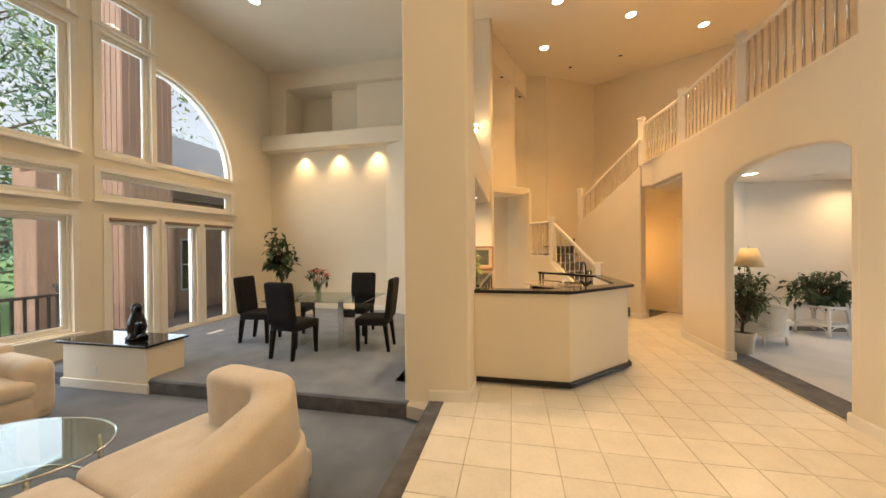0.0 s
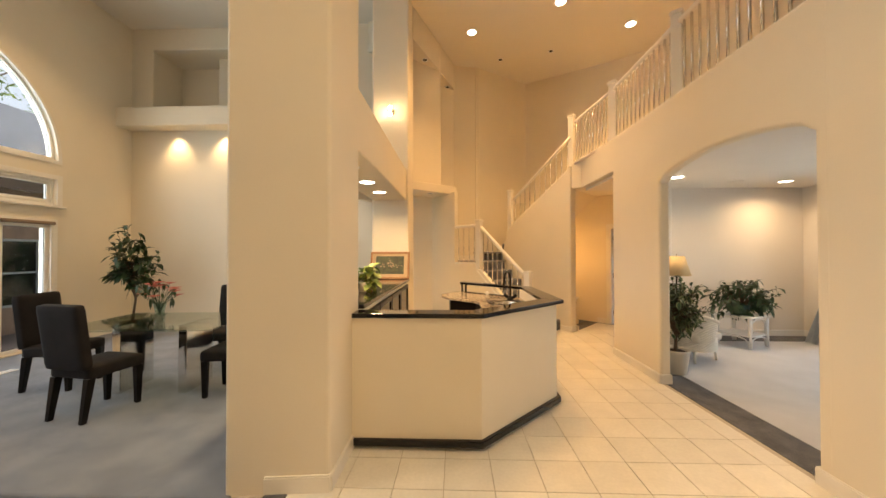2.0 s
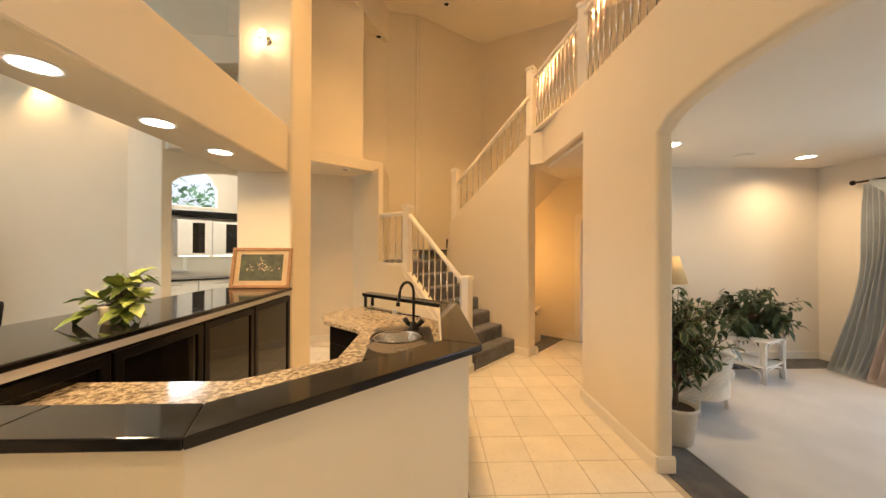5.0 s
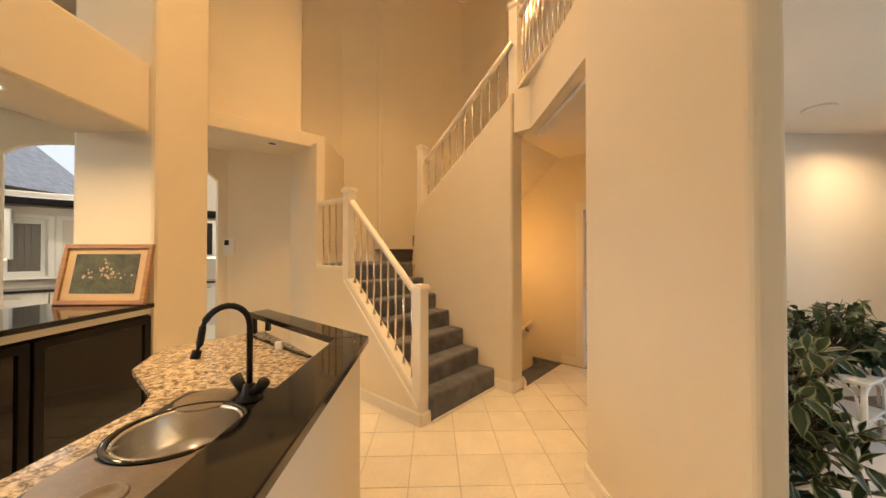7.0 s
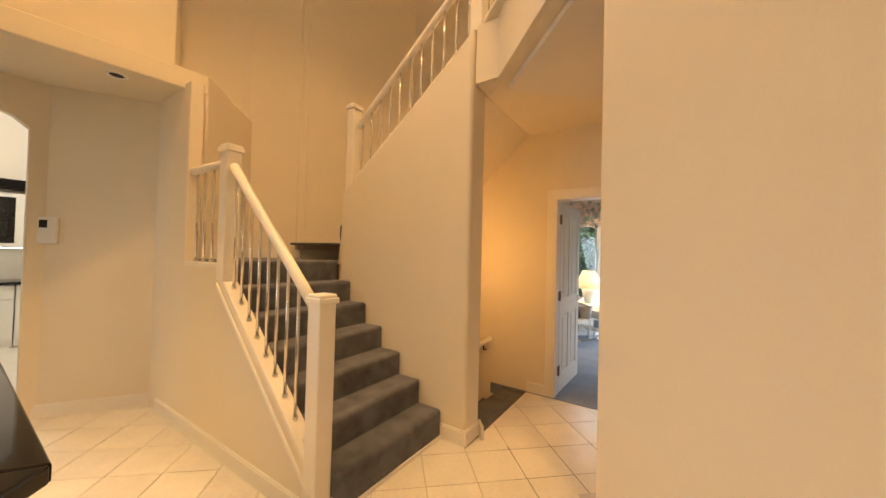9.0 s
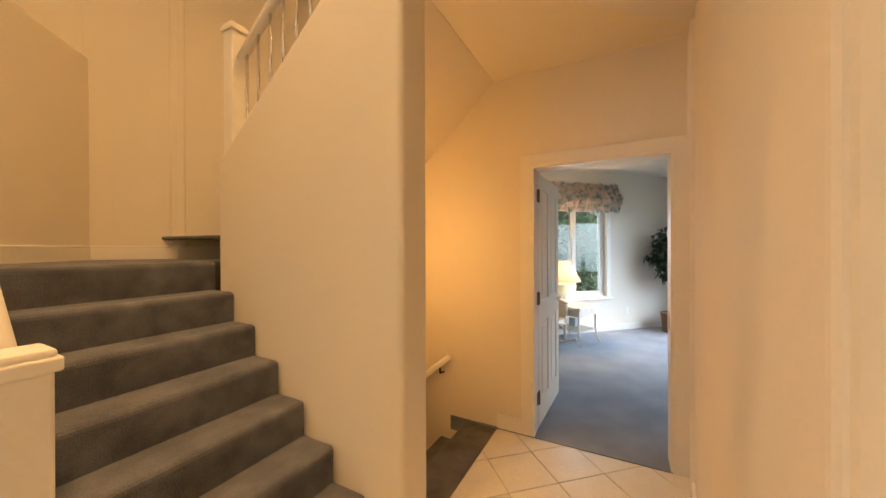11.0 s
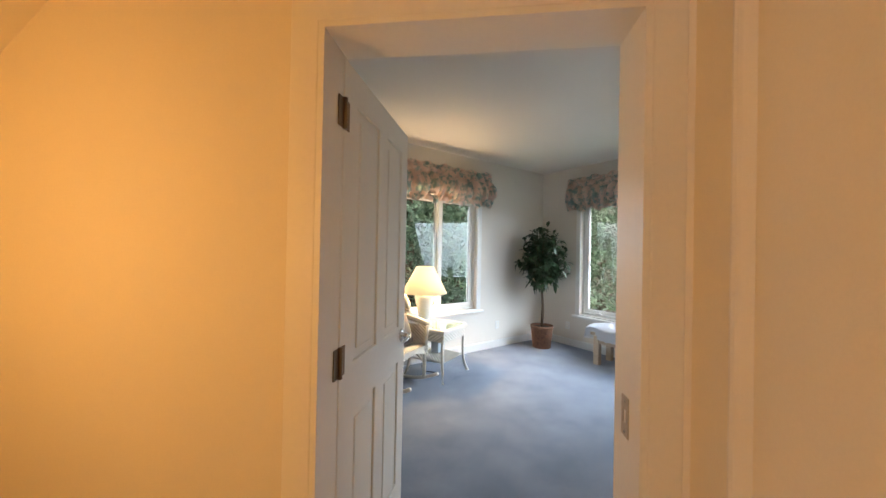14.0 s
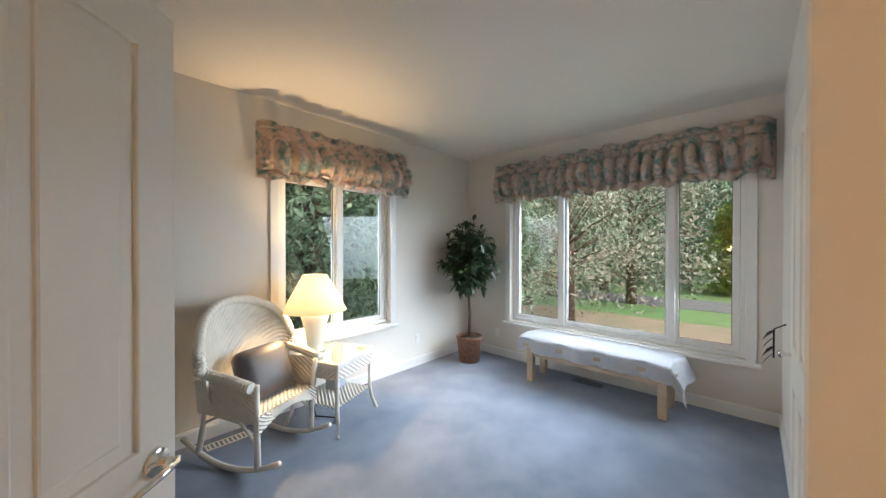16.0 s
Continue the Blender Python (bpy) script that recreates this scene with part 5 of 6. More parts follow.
ct = empty("coffee_table", turned((-3.15, 0.98, LOW), 12), "oval glass coffee table on curved steel legs", "table")
ov = lathe([(0.60, 0.430), (0.603, 0.436), (0.60, 0.442), (0.001, 0.442)], 48, None, Matrix.Diagonal((1.0, 0.72, 1, 1)))
part("tabletop", ov, TABLE_GLASS, ct, "greenish oval glass top")
part("rim", tube([(0.60 * math.cos(a), 0.43 * math.sin(a), 0.425) for a in [2 * math.pi * i / 48 for i in range(49)]], 0.008, 8), STEEL, ct, smooth=True)
for a in (35, 145, 215, 325):
    x, y = 0.50 * math.cos(radians(a)), 0.36 * math.sin(radians(a))
    part("leg", tube([(x, y, 0.42), (x * 1.02, y * 1.02, 0.2), (x * 1.08, y * 1.08, 0.008)], 0.013, 10), STEEL, ct, smooth=True)
for s in (-1, 1):
    part("stretcher", tube([(0.50 * math.cos(t), s * 0.30 * math.sin(t), 0.10 + 0.05 * math.sin(t)) for t in [math.pi * i / 14 for i in range(15)]], 0.010, 8), STEEL, ct, smooth=True)
DARKWOOD = material("dark_carved_wood", (0.05, 0.03, 0.02), 0.5, vary=0.3, scale=20, fine=90, bump=0.3)
thing("tray", box(-3.55, 0.62, LOW + 0.443, -3.18, 0.84, LOW + 0.475, 0.012), DARKWOOD, "dark wooden tray lying on the glass coffee table", "tray")

# on the back counter
CANVAS = material("dark_landscape_painting", (0.10, 0.11, 0.05), 0.6, second=(0.035, 0.035, 0.025), scale=14, fine=60, bump=0.1)
GOLDWOOD = material("golden_brown_frame", (0.42, 0.22, 0.09), 0.45, second=(0.28, 0.14, 0.06), scale=8, fine=60, bump=0.1, stretch=(1, 1, 6))
MATBOARD = material("buff_mat_board", (0.55, 0.40, 0.24), 0.9, vary=0.04)
FLOWER_PAINT = material("painted_flowers", (0.55, 0.45, 0.30), 0.7, second=(0.30, 0.16, 0.10), scale=40, fine=90, bump=0)
pf = empty("framed_picture", Matrix.Translation((-0.68, 6.185, 1.086)) @ Matrix.Rotation(radians(-11), 4, "X"), "gold-framed dark garden painting leaning on the wall", "picture")
part("frame", into(ring(-0.33, 0.0, 0.33, 0.46, 0.035, 0.03, 0.006), None, Matrix.Translation((0, -0.02, 0))), GOLDWOOD, pf)
part("mat", box(-0.30, -0.002, 0.03, 0.30, 0.004, 0.43), MATBOARD, pf)
part("canvas", box(-0.235, -0.006, 0.085, 0.235, -0.002, 0.385), CANVAS, pf, "dark green garden painting")
dots = bmesh.new()
for i in range(40):
    x, z = R.gauss(0, 0.08), 0.20 + abs(R.gauss(0, 0.06))
    r = 0.004 + 0.008 * R.random()
    lathe([(r, 0), (r * 0.7, 0.0015), (0.0005, 0.002)], 7, dots, Matrix.Translation((max(-0.2, min(0.2, x)), -0.006, min(0.36, z))) @ Matrix.Rotation(radians(90), 4, "X"))
tagged(part("painted_flowers", dots, FLOWER_PAINT, pf, "pale dabs of paint"), kind="stuff")
potted("potted_plant", pose(-0.62, 4.40, 1.085), "small trailing yellow-green plant on the back counter", R, [(0.05, 0), (0.06, 0.01), (0.075, 0.10), (0.07, 0.11), (0.065, 0.09)], POT_WHITE, None, (0, 0, 0.20), (0.20, 0.20, 0.22), 110, 0.11, 0.07, LEAF_LIGHT)

# ---- kitchen seen through the archway ----
KM = Matrix.Translation((KN.x, KN.y, 0)) @ Matrix.Rotation(radians(45), 4, "Z")
UNDER = glow("undercabinet_lamp", (1.0, 0.95, 0.75), 5)
for s0, w in ((-0.9, 0.55), (0.55, 0.62), (1.18, 0.62), (1.81, 0.62)):
    kc = empty("kitchen_wall_cabinet", KM @ Matrix.Translation((s0, -0.34, 1.38)), "white wall cabinet with a dark glass door panel", "cabinet", "kitchen cabinets")
    part("body", box(0, 0, 0, w, 0.33, 0.78), WHITE, kc)
    part("door", box(0.006, -0.02, 0.006, w - 0.006, -0.001, 0.774, 0.003), WHITE, kc)
    part("door_glass", box(w * 0.42, -0.024, 0.06, w * 0.78, -0.0205, 0.72), SMOKE, kc, "dark glass panel")
    part("lamp_strip", box(0.04, 0.05, -0.014, w - 0.04, 0.10, -0.002), UNDER, kc, "lit strip lamp")
for s0, w in ((-1.55, 0.8), (-0.74, 0.8), (0.07, 0.8), (0.88, 0.8), (1.69, 0.8)):
    kb = empty("kitchen_base_cabinet", KM @ Matrix.Translation((s0, -0.62, 0.0)), "white kitchen base cabinet with a steel bar handle", "cabinet", "kitchen cabinets")
    part("body", box(0, 0.02, 0.0, w, 0.61, 0.86), WHITE, kb)
    part("drawer", box(0.006, 0.0, 0.66, w - 0.006, 0.019, 0.85, 0.003), WHITE, kb)
    part("door", box(0.006, 0.0, 0.10, w - 0.006, 0.019, 0.65, 0.003), WHITE, kb)
    part("handle", tube([(w * 0.35, -0.02, 0.78), (w * 0.65, -0.02, 0.78)], 0.006, 8), STEEL, kb, smooth=True)
wt = box(-1.58, -0.65, 0.861, 2.52, -0.001, 0.90, 0.005)
bmesh.ops.transform(wt, matrix=KM, verts=wt.verts)
thing("kitchen_worktop", wt, BLACK_STONE, "black stone worktop along the kitchen wall", "worktop")
cr = box(-1.5, -0.40, 2.24, 2.52, -0.001, 2.36, 0.02)
bmesh.ops.transform(cr, matrix=KM, verts=cr.verts)
thing("kitchen_cornice", cr, BLACK_WOOD, "black lacquered cornice above the kitchen cabinets", "cornice", kind="structure")
for s in (-0.50, 0.18):
    window(KM @ Matrix.Translation((s, 0.0, 1.08)), 0.52, 0.97, "white-framed kitchen window over the worktop", 1, mat=WHITE)
floor_vent(*(KM @ Vector((1.8, -0.7, 0.002))).xy, 0.002, 45, STEEL, "grey slatted floor vent in the kitchen")
area_lamp("daylight_kitchen", KM @ Matrix.Translation((0.8, 0.25, 3.0)) @ Matrix.Rotation(radians(-90), 4, "X"), 2.4, 1.0, 90, DAY)
# unseen overhead fill without a fixture, added to brighten the kitchen
area_lamp("kitchen_fill", look((-2.9, 9.0, 4.15), (-2.9, 9.0001, 0)), 0.3, 0.3, 60, (1.0, 0.84, 0.62), 160, "DISK")

# ---- sitting room ----
potted("potted_ficus", pose(3.20, 5.0, 0), "variegated ficus in a cream pot by the archway", R, [(0.11, 0), (0.12, 0.01), (0.15, 0.26), (0.16, 0.28), (0.155, 0.30), (0.14, 0.29), (0.13, 0.22)], POT_WHITE, [(0, 0, 0.26), (0.02, 0.02, 0.45), (0.0, -0.02, 0.66)], (0.08, 0.0, 0.84), (0.35, 0.35, 0.42), 760, 0.088, 0.046, edge=True, pot_label="cream glazed pot")
fl = empty("floor_lamp", pose(3.98, 6.18, 0), "brass floor lamp with a pleated cream shade", "lamp")
part("base", lathe([(0.14, 0), (0.14, 0.015), (0.03, 0.035), (0.015, 0.06)], 28), BLACK_METAL, fl, smooth=True)
part("pole", tube([(0, 0, 0.03), (0, 0, 1.22)], 0.012, 10), BLACK_METAL, fl, smooth=True)
part("arm", tube([(0, 0, 1.18), (-0.05, 0, 1.20), (-0.05, 0, 1.24), (0, 0, 1.26), (0, 0, 1.50)], 0.006, 8), BRASS, fl, smooth=True)
SHADE = material("cream_lamp_shade", (0.75, 0.55, 0.28), 0.8, vary=0.04, scale=20, fine=160, bump=0.1)
part("shade", lathe([(0.20, 1.15), (0.115, 1.46), (0.112, 1.46), (0.196, 1.15)], 32, loop=True), SHADE, fl, "pleated cream shade", True)


def cane_sheet(f, nu=24, nv=24, th=0.012):
    """A woven sheet with thickness and a relief of small over-and-under humps."""
    bm = bmesh.new()
    for side in (1, -1):
        g = [[bm.verts.new(f(i / nu, j / nv, side * (th / 2 + 0.004 * (1 if (i + j) % 2 else -1)))) for j in range(nv + 1)] for i in range(nu + 1)]
        for i in range(nu):
            for j in range(nv):
                bm.faces.new((g[i][j], g[i + 1][j], g[i + 1][j + 1], g[i][j + 1]))
    bmesh.ops.recalc_face_normals(bm, faces=bm.faces[:])
    return bm


wc = empty("wicker_armchair", turned((3.80, 5.63, 0), 292), "low white wicker armchair behind the ficus", "chair")
part("seat", soft_box(-0.28, -0.28, 0.28, 0.28, 0.28, 0.40, 0.05, puff=0.1), POT_WHITE, wc, "pale seat cushion", True)
part("skirt", cane_sheet(lambda s, t, o: Vector(((0.31 + o) * math.cos(2 * math.pi * s), (0.31 + o) * math.sin(2 * math.pi * s), 0.16 + 0.18 * t)), 64, 10), WICKER, wc)
part("backrest", cane_sheet(lambda s, t, o: Vector(((0.33 + o + 0.05 * t) * math.cos(math.pi * (1 + s)), (0.33 + o + 0.05 * t) * math.sin(math.pi * (1 + s)), 0.30 + 0.38 * t - 0.10 * t * abs(2 * s - 1) ** 3)), 44, 20), WICKER, wc)
part("rim", tube([(0.385 * math.cos(math.pi * (1 + s / 20)), 0.385 * math.sin(math.pi * (1 + s / 20)), 0.68 - 0.10 * abs(s / 10 - 1) ** 3) for s in range(21)], 0.022, 8), WICKER, wc, smooth=True)
for a in (45, 135, 225, 315):
    part("leg", tube([(0.28 * math.cos(radians(a)), 0.28 * math.sin(radians(a)), 0.30), (0.31 * math.cos(radians(a)), 0.31 * math.sin(radians(a)), 0.0)], 0.017, 8), WICKER, wc, smooth=True)

RATTAN = material("white_painted_rattan", (0.80, 0.78, 0.74), 0.45, vary=0.05, scale=12, fine=90, bump=0.1)
rt = empty("rattan_table", turned((5.14, 6.36, 0), 24), "white painted rattan side table with a lower shelf", "table")
part("tabletop", box(-0.27, -0.27, 0.475, 0.27, 0.27, 0.50, 0.006), RATTAN, rt)
part("shelf", box(-0.24, -0.24, 0.18, 0.24, 0.24, 0.20, 0.004), RATTAN, rt)
for x in (-0.235, 0.235):
    for y in (-0.235, 0.235):
        part("leg", tube([(x, y, 0.0), (x, y, 0.476)], 0.019, 10), RATTAN, rt, smooth=True)
for sx, sy in ((1, 0), (-1, 0), (0, 1), (0, -1)):
    for z0, z1 in ((0.215, 0.46), (0.0, 0.17)):
        pts = []
        for i in range(13):
            a = math.pi * i / 12
            c = -0.205 * math.cos(a)
            zz = z0 + (z1 - z0) * min(1, math.sin(a) ** 0.35 if math.sin(a) > 0 else 0)
            pts.append((sx * 0.235 + (c if sx == 0 else 0), sy * 0.235 + (c if sy == 0 else 0), zz))
        part("arch_brace", tube(pts, 0.010, 6), RATTAN, rt, smooth=True)
potted("potted_plant", pose(5.14, 6.36, 0.50), "spreading leafy plant in a dark pot on the rattan table", R, [(0.08, 0), (0.09, 0.01), (0.11, 0.14), (0.115, 0.16), (0.10, 0.16), (0.095, 0.12)], material("dark_green_pot", (0.02, 0.05, 0.04), 0.4), None, (0, 0, 0.26), (0.64, 0.48, 0.36), 620, 0.115, 0.05, droop=0.6)

# curtain on a black rod
CURTAIN = [material("blue_grey_curtain", (0.52, 0.57, 0.62), 0.85, vary=0.06, scale=4, fine=200, bump=0.15, sheen=0.2), material("dusty_pink_curtain", (0.72, 0.62, 0.59), 0.85, vary=0.06, scale=4, fine=200, bump=0.15, sheen=0.2)]
cu = empty("curtain", pose(6.62, 5.85, 0), "blue-grey and dusty pink curtains swept to the side", "curtain")
part("rod", tube([(0.02, 0.62, 2.40), (0.02, -2.9, 2.40)], 0.014, 10), BLACK_METAL, cu, "black curtain rod", True)
part("finial", lathe([(0.012, 0), (0.03, 0.02), (0.032, 0.04), (0.015, 0.06), (0.001, 0.065)], 16, None, Matrix.Translation((0.02, 0.61, 2.40)) @ Matrix.Rotation(radians(-90), 4, "X")), BLACK_METAL, cu, smooth=True)


def drape(y0, y1, pull, folds, depth, x_off, top=2.36, bottom=0.02, sheet=0.004, flare=0.0):
    bm = bmesh.new()
    nu, nv = folds * 8, 30
    grid = []
    for i in range(nu + 1):
        s = i / nu
        col = []
        for j in range(nv + 1):
            t = j / nv
            sweep = pull * (t ** 1.6)
            amp = depth * (0.5 + 0.7 * t)
            y = y0 + (y1 - y0) * s * (1 + 0.25 * t) + sweep + 0.015 * math.sin(9 * t + 5 * s)
            x = x_off - amp * math.sin(2 * math.pi * folds * s + 1.3 * math.sin(3 * t)) - (0.10 * max(0, t - 0.8) * 5 * s) - flare * max(0, t - 0.35) ** 2 * (1 - 0.5 * s)
            col.append(bm.verts.new((x, y, top + (bottom - top) * t)))
        grid.append(col)
    for i in range(nu):
        for j in range(nv):
            bm.faces.new((grid[i][j], grid[i + 1][j], grid[i + 1][j + 1], grid[i][j + 1]))
    bmesh.ops.solidify(bm, geom=bm.faces[:], thickness=sheet)
    return bm


part("drape", drape(0.50, 0.16, 0.12, 7, 0.035, -0.02, flare=0.75), CURTAIN[0], cu, "blue-grey drape", True)
part("drape", drape(0.17, -0.26, 0.05, 7, 0.045, -0.04, flare=0.70), CURTAIN[1], cu, "dusty pink drape", True)
part("drape", drape(-0.24, -0.50, 0.02, 5, 0.035, 0.0, flare=0.4), CURTAIN[0], cu, "blue-grey drape", True)
for k in range(2):
    sw_ = bmesh.new()
    g = [[sw_.verts.new((-0.06 - 0.10 * math.sin(math.pi * s / 16) * (0.4 + t / 8) - 0.015 * math.sin(t * 2.2), 0.42 - k * 0.3 - s / 16 * 1.5, 2.40 - (0.10 + 0.30 * t / 8) * math.sin(math.pi * s / 16) - 0.05 * t / 8)) for t in range(9)] for s in range(17)]
    for a, b in zip(g, g[1:]):
        for i in range(8):
            sw_.faces.new((a[i], b[i], b[i + 1], a[i + 1]))
    bmesh.ops.solidify(sw_, geom=sw_.faces[:], thickness=0.004)
    part("swag", sw_, CURTAIN[k], cu, "draped swag over the rod", True)

# ---- study ----
potted("ficus_tree", pose(7.56, 10.08, 0), "slender ficus tree in a brown woven basket", R, [(0.12, 0), (0.13, 0.01), (0.155, 0.28), (0.165, 0.30), (0.165, 0.33), (0.15, 0.33), (0.14, 0.28)], TERRA, [(0, 0, 0.30), (0.015, 0.0, 0.6), (-0.01, 0.01, 0.95), (0.0, 0.0, 1.15)], (0.0, 0.0, 1.30), (0.40, 0.40, 0.52), 2300, 0.095, 0.05, shell=0.25, pot_label="woven brown basket")

FLORAL = material("floral_fabric", (0.87, 0.70, 0.61), 0.85, second=(0.32, 0.45, 0.42), scale=11, fine=24, bump=0.1, mix_lo=0.40, mix_hi=0.52)


def valance(m, w, label):
    """A gathered balloon valance: ruffled heading, shirred band and puffed lower edge."""
    v = empty("valance", m, label, "valance", "study valances")
    n = int(w * 9)

    def sheet(z0, z1, depth0, puff, amp, rows, phase, jag):
        bm = bmesh.new()
        nu = n * 9
        g = []
        for i in range(nu + 1):
            s = i / nu
            row = []
            for j in range(rows + 1):
                t = j / rows
                ph = n * s + phase + 0.22 * math.sin(5.3 * s * n / 7 + 2 * t)
                wob = 1.2 - 2.2 * abs(math.cos(math.pi * ph)) ** 5 + 0.3 * math.sin(3.1 * ph)
                bulge = puff * math.sin(math.pi * min(1, t * 1.05)) ** 0.7
                x = -0.04 + (w + 0.08) * s
                edge = min(1.0, min(s, 1 - s) * w / 0.10)
                y = -(depth0 + bulge + amp * wob * (0.5 + 0.5 * t)) * edge
                z = z0 + (z1 - z0) * t + jag * (math.sin(2 * math.pi * n * s * 0.5 + phase) + 0.7 * math.sin(n * s * 2.1)) * (1 if t > 0.75 or t < 0.05 and z0 > 0.42 else 0.15)
                row.append(bm.verts.new((x, y, z)))
            g.append(row)
        for a, b in zip(g, g[1:]):
            for j in range(rows):
                bm.faces.new((a[j], b[j], b[j + 1], a[j + 1]))
        bmesh.ops.solidify(bm, geom=bm.faces[:], thickness=0.005)
        return bm
    part("heading", sheet(0.44, 0.385, 0.10, 0.012, 0.022, 4, 0.4, 0.014), FLORAL, v, smooth=True)
    part("band", sheet(0.39, 0.30, 0.10, 0.02, 0.020, 5, 1.9, 0.004), FLORAL, v, smooth=True)
    part("balloon", sheet(0.315, 0.02, 0.10, 0.10, 0.060, 12, 0.0, 0.028), FLORAL, v, smooth=True)
    part("ruffle", sheet(0.05, -0.03, 0.09, 0.02, 0.030, 4, 2.2, 0.020), FLORAL, v, smooth=True)
    return v


valance(turned((5.22, 10.44, 2.04), 0), 1.56, "gathered floral balloon valance above the window")
valance(turned((8.005, 9.95, 2.06), -90), 2.62, "long gathered floral balloon valance above the wide window")

# wicker rocking chair with a dark cushion; its own x runs across, y to the back
rc = empty("rocking_chair", turned((5.06, 10.02, 0), 24), "white wicker rocking chair with a dark cushion", "chair")
for x in (-0.24, 0.24):
    part("rocker", tube([(x, -0.42 + 0.84 * i / 14, 0.022 + 0.11 * (2 * i / 14 - 1) ** 2) for i in range(15)], 0.018, 8), WICKER, rc, smooth=True)
    part("front_leg", tube([(x, -0.25, 0.05), (x * 1.04, -0.25, 0.40), (x * 1.12, -0.27, 0.60)], 0.019, 8), WICKER, rc, smooth=True)
    part("back_leg", tube([(x, 0.27, 0.06), (x * 0.95, 0.20, 0.40)], 0.019, 8), WICKER, rc, smooth=True)
    part("brace", tube([(x, -0.24, 0.22), (x, -0.10, 0.33), (x, 0.08, 0.34), (x, 0.20, 0.28)], 0.010, 6), WICKER, rc, smooth=True)
    sg = 1 if x > 0 else -1
    part("arm_panel", cane_sheet(lambda s, t, o, sg=sg: Vector((sg * (0.275 + 0.02 * t) + o, -0.26 + 0.48 * s, 0.36 + (0.24 - 0.02 * s) * t)), 20, 14), WICKER, rc)
part("seat", cane_sheet(lambda s, t, o: Vector((-0.26 + 0.52 * s, -0.27 + 0.50 * t, 0.40 - 0.03 * t + o)), 30, 28), WICKER, rc)
part("apron", cane_sheet(lambda s, t, o: Vector((-0.26 + 0.52 * s, -0.275 + o, 0.40 - t * (0.11 - 0.07 * math.sin(math.pi * s)))), 30, 8), WICKER, rc)


def rocker_back(s, t, o):
    """The fan-shaped back: an arch in outline, curved round the sitter."""
    a = math.pi * s
    x = -0.38 * math.cos(a) * (0.72 + 0.28 * t)
    z = 0.38 + t * (0.30 + 0.38 * math.sin(a) ** 0.8)
    y = 0.20 + 0.16 * (z - 0.38) - 0.10 * (x / 0.33) ** 2 - 0.06 + o
    return Vector((x, y, z))


part("backrest", cane_sheet(rocker_back, 46, 34), WICKER, rc)
rim = [rocker_back(s / 30, 1.0, 0.0) for s in range(31)]
arm_l = [Vector((-0.31, -0.27, 0.60)), Vector((-0.325, -0.10, 0.635)), Vector((-0.335, 0.05, 0.65))]
arm_r = [Vector((-p.x, p.y, p.z)) for p in arm_l]
part("rim", tube(arm_l + rim + arm_r[::-1], 0.032, 10), WICKER, rc, "braided wicker rim", True)
wrap = bmesh.new()
path = arm_l + rim + arm_r[::-1]
for a, b in zip(path, path[1:]):
    for i in range(max(1, int((b - a).length / 0.022))):
        p = a.lerp(b, i * 0.022 / (b - a).length)
        d = (b - a).normalized()
        tube([p - d * 0.004, p + d * 0.006], 0.0345, 8, wrap)
part("rim_wrap", wrap, WICKER, rc)
DARK_SATIN = material("dark_grey_satin", (0.055, 0.045, 0.045), 0.45, vary=0.25, scale=12, fine=140, bump=0.3, depth=0.004, sheen=0.2)
part("pillow", soft_box(-0.21, -0.18, -0.06, 0.21, 0.18, 0.06, 0.055, None, Matrix.Translation((0.03, -0.02, 0.56)) @ Matrix.Rotation(radians(68), 4, "X"), 0.45), DARK_SATIN, rc, "dark satin cushion", True)

st = empty("side_table", turned((5.67, 10.07, 0), 22), "white wicker side table with a glass top", "table")
part("tabletop", cane_sheet(lambda s, t, o: Vector((-0.25 + 0.50 * s, -0.24 + 0.48 * t, 0.535 + o)), 26, 26), WICKER, st)
part("glass_top", box(-0.235, -0.225, 0.549, 0.235, 0.225, 0.556, 0.002), TABLE_GLASS, st, "clear glass sheet")
part("edge", into(ring(-0.26, -0.25, 0.26, 0.25, 0.03, 0.05, 0.012), None, Matrix.Translation((0, 0, 0.555)) @ Matrix.Rotation(radians(-90), 4, "X")), WICKER, st)
for sx, sy in ((1, 0), (-1, 0), (0, 1), (0, -1)):
    part("apron", cane_sheet(lambda s, t, o, sx=sx, sy=sy: Vector((sx * (0.235 + o) + (0 if sx else -0.23 + 0.46 * s), sy * (0.225 + o) + (0 if sy else -0.22 + 0.44 * s), 0.51 - 0.09 * t)), 18, 5), WICKER, st)
part("shelf", cane_sheet(lambda s, t, o: Vector((-0.22 + 0.44 * s, -0.21 + 0.42 * t, 0.20 + o)), 22, 22), WICKER, st)
for x in (-0.225, 0.225):
    for y in (-0.215, 0.215):
        part("leg", tube([(x, y, 0.53), (x, y, 0.2), (x * 1.06, y * 1.06, 0.10), (x * 1.2, y * 1.2, 0.0)], 0.016, 8), WICKER, st, smooth=True)
tb = box(-0.07, -0.05, 0.0, 0.07, 0.05, 0.13, 0.004)
bmesh.ops.transform(tb, matrix=turned((5.73, 10.14, 0.214), 22), verts=tb.verts)
thing("tissue_box", tb, material("pale_blue_card", (0.45, 0.50, 0.56), 0.7), "pale blue tissue box on the wicker table shelf", "box")

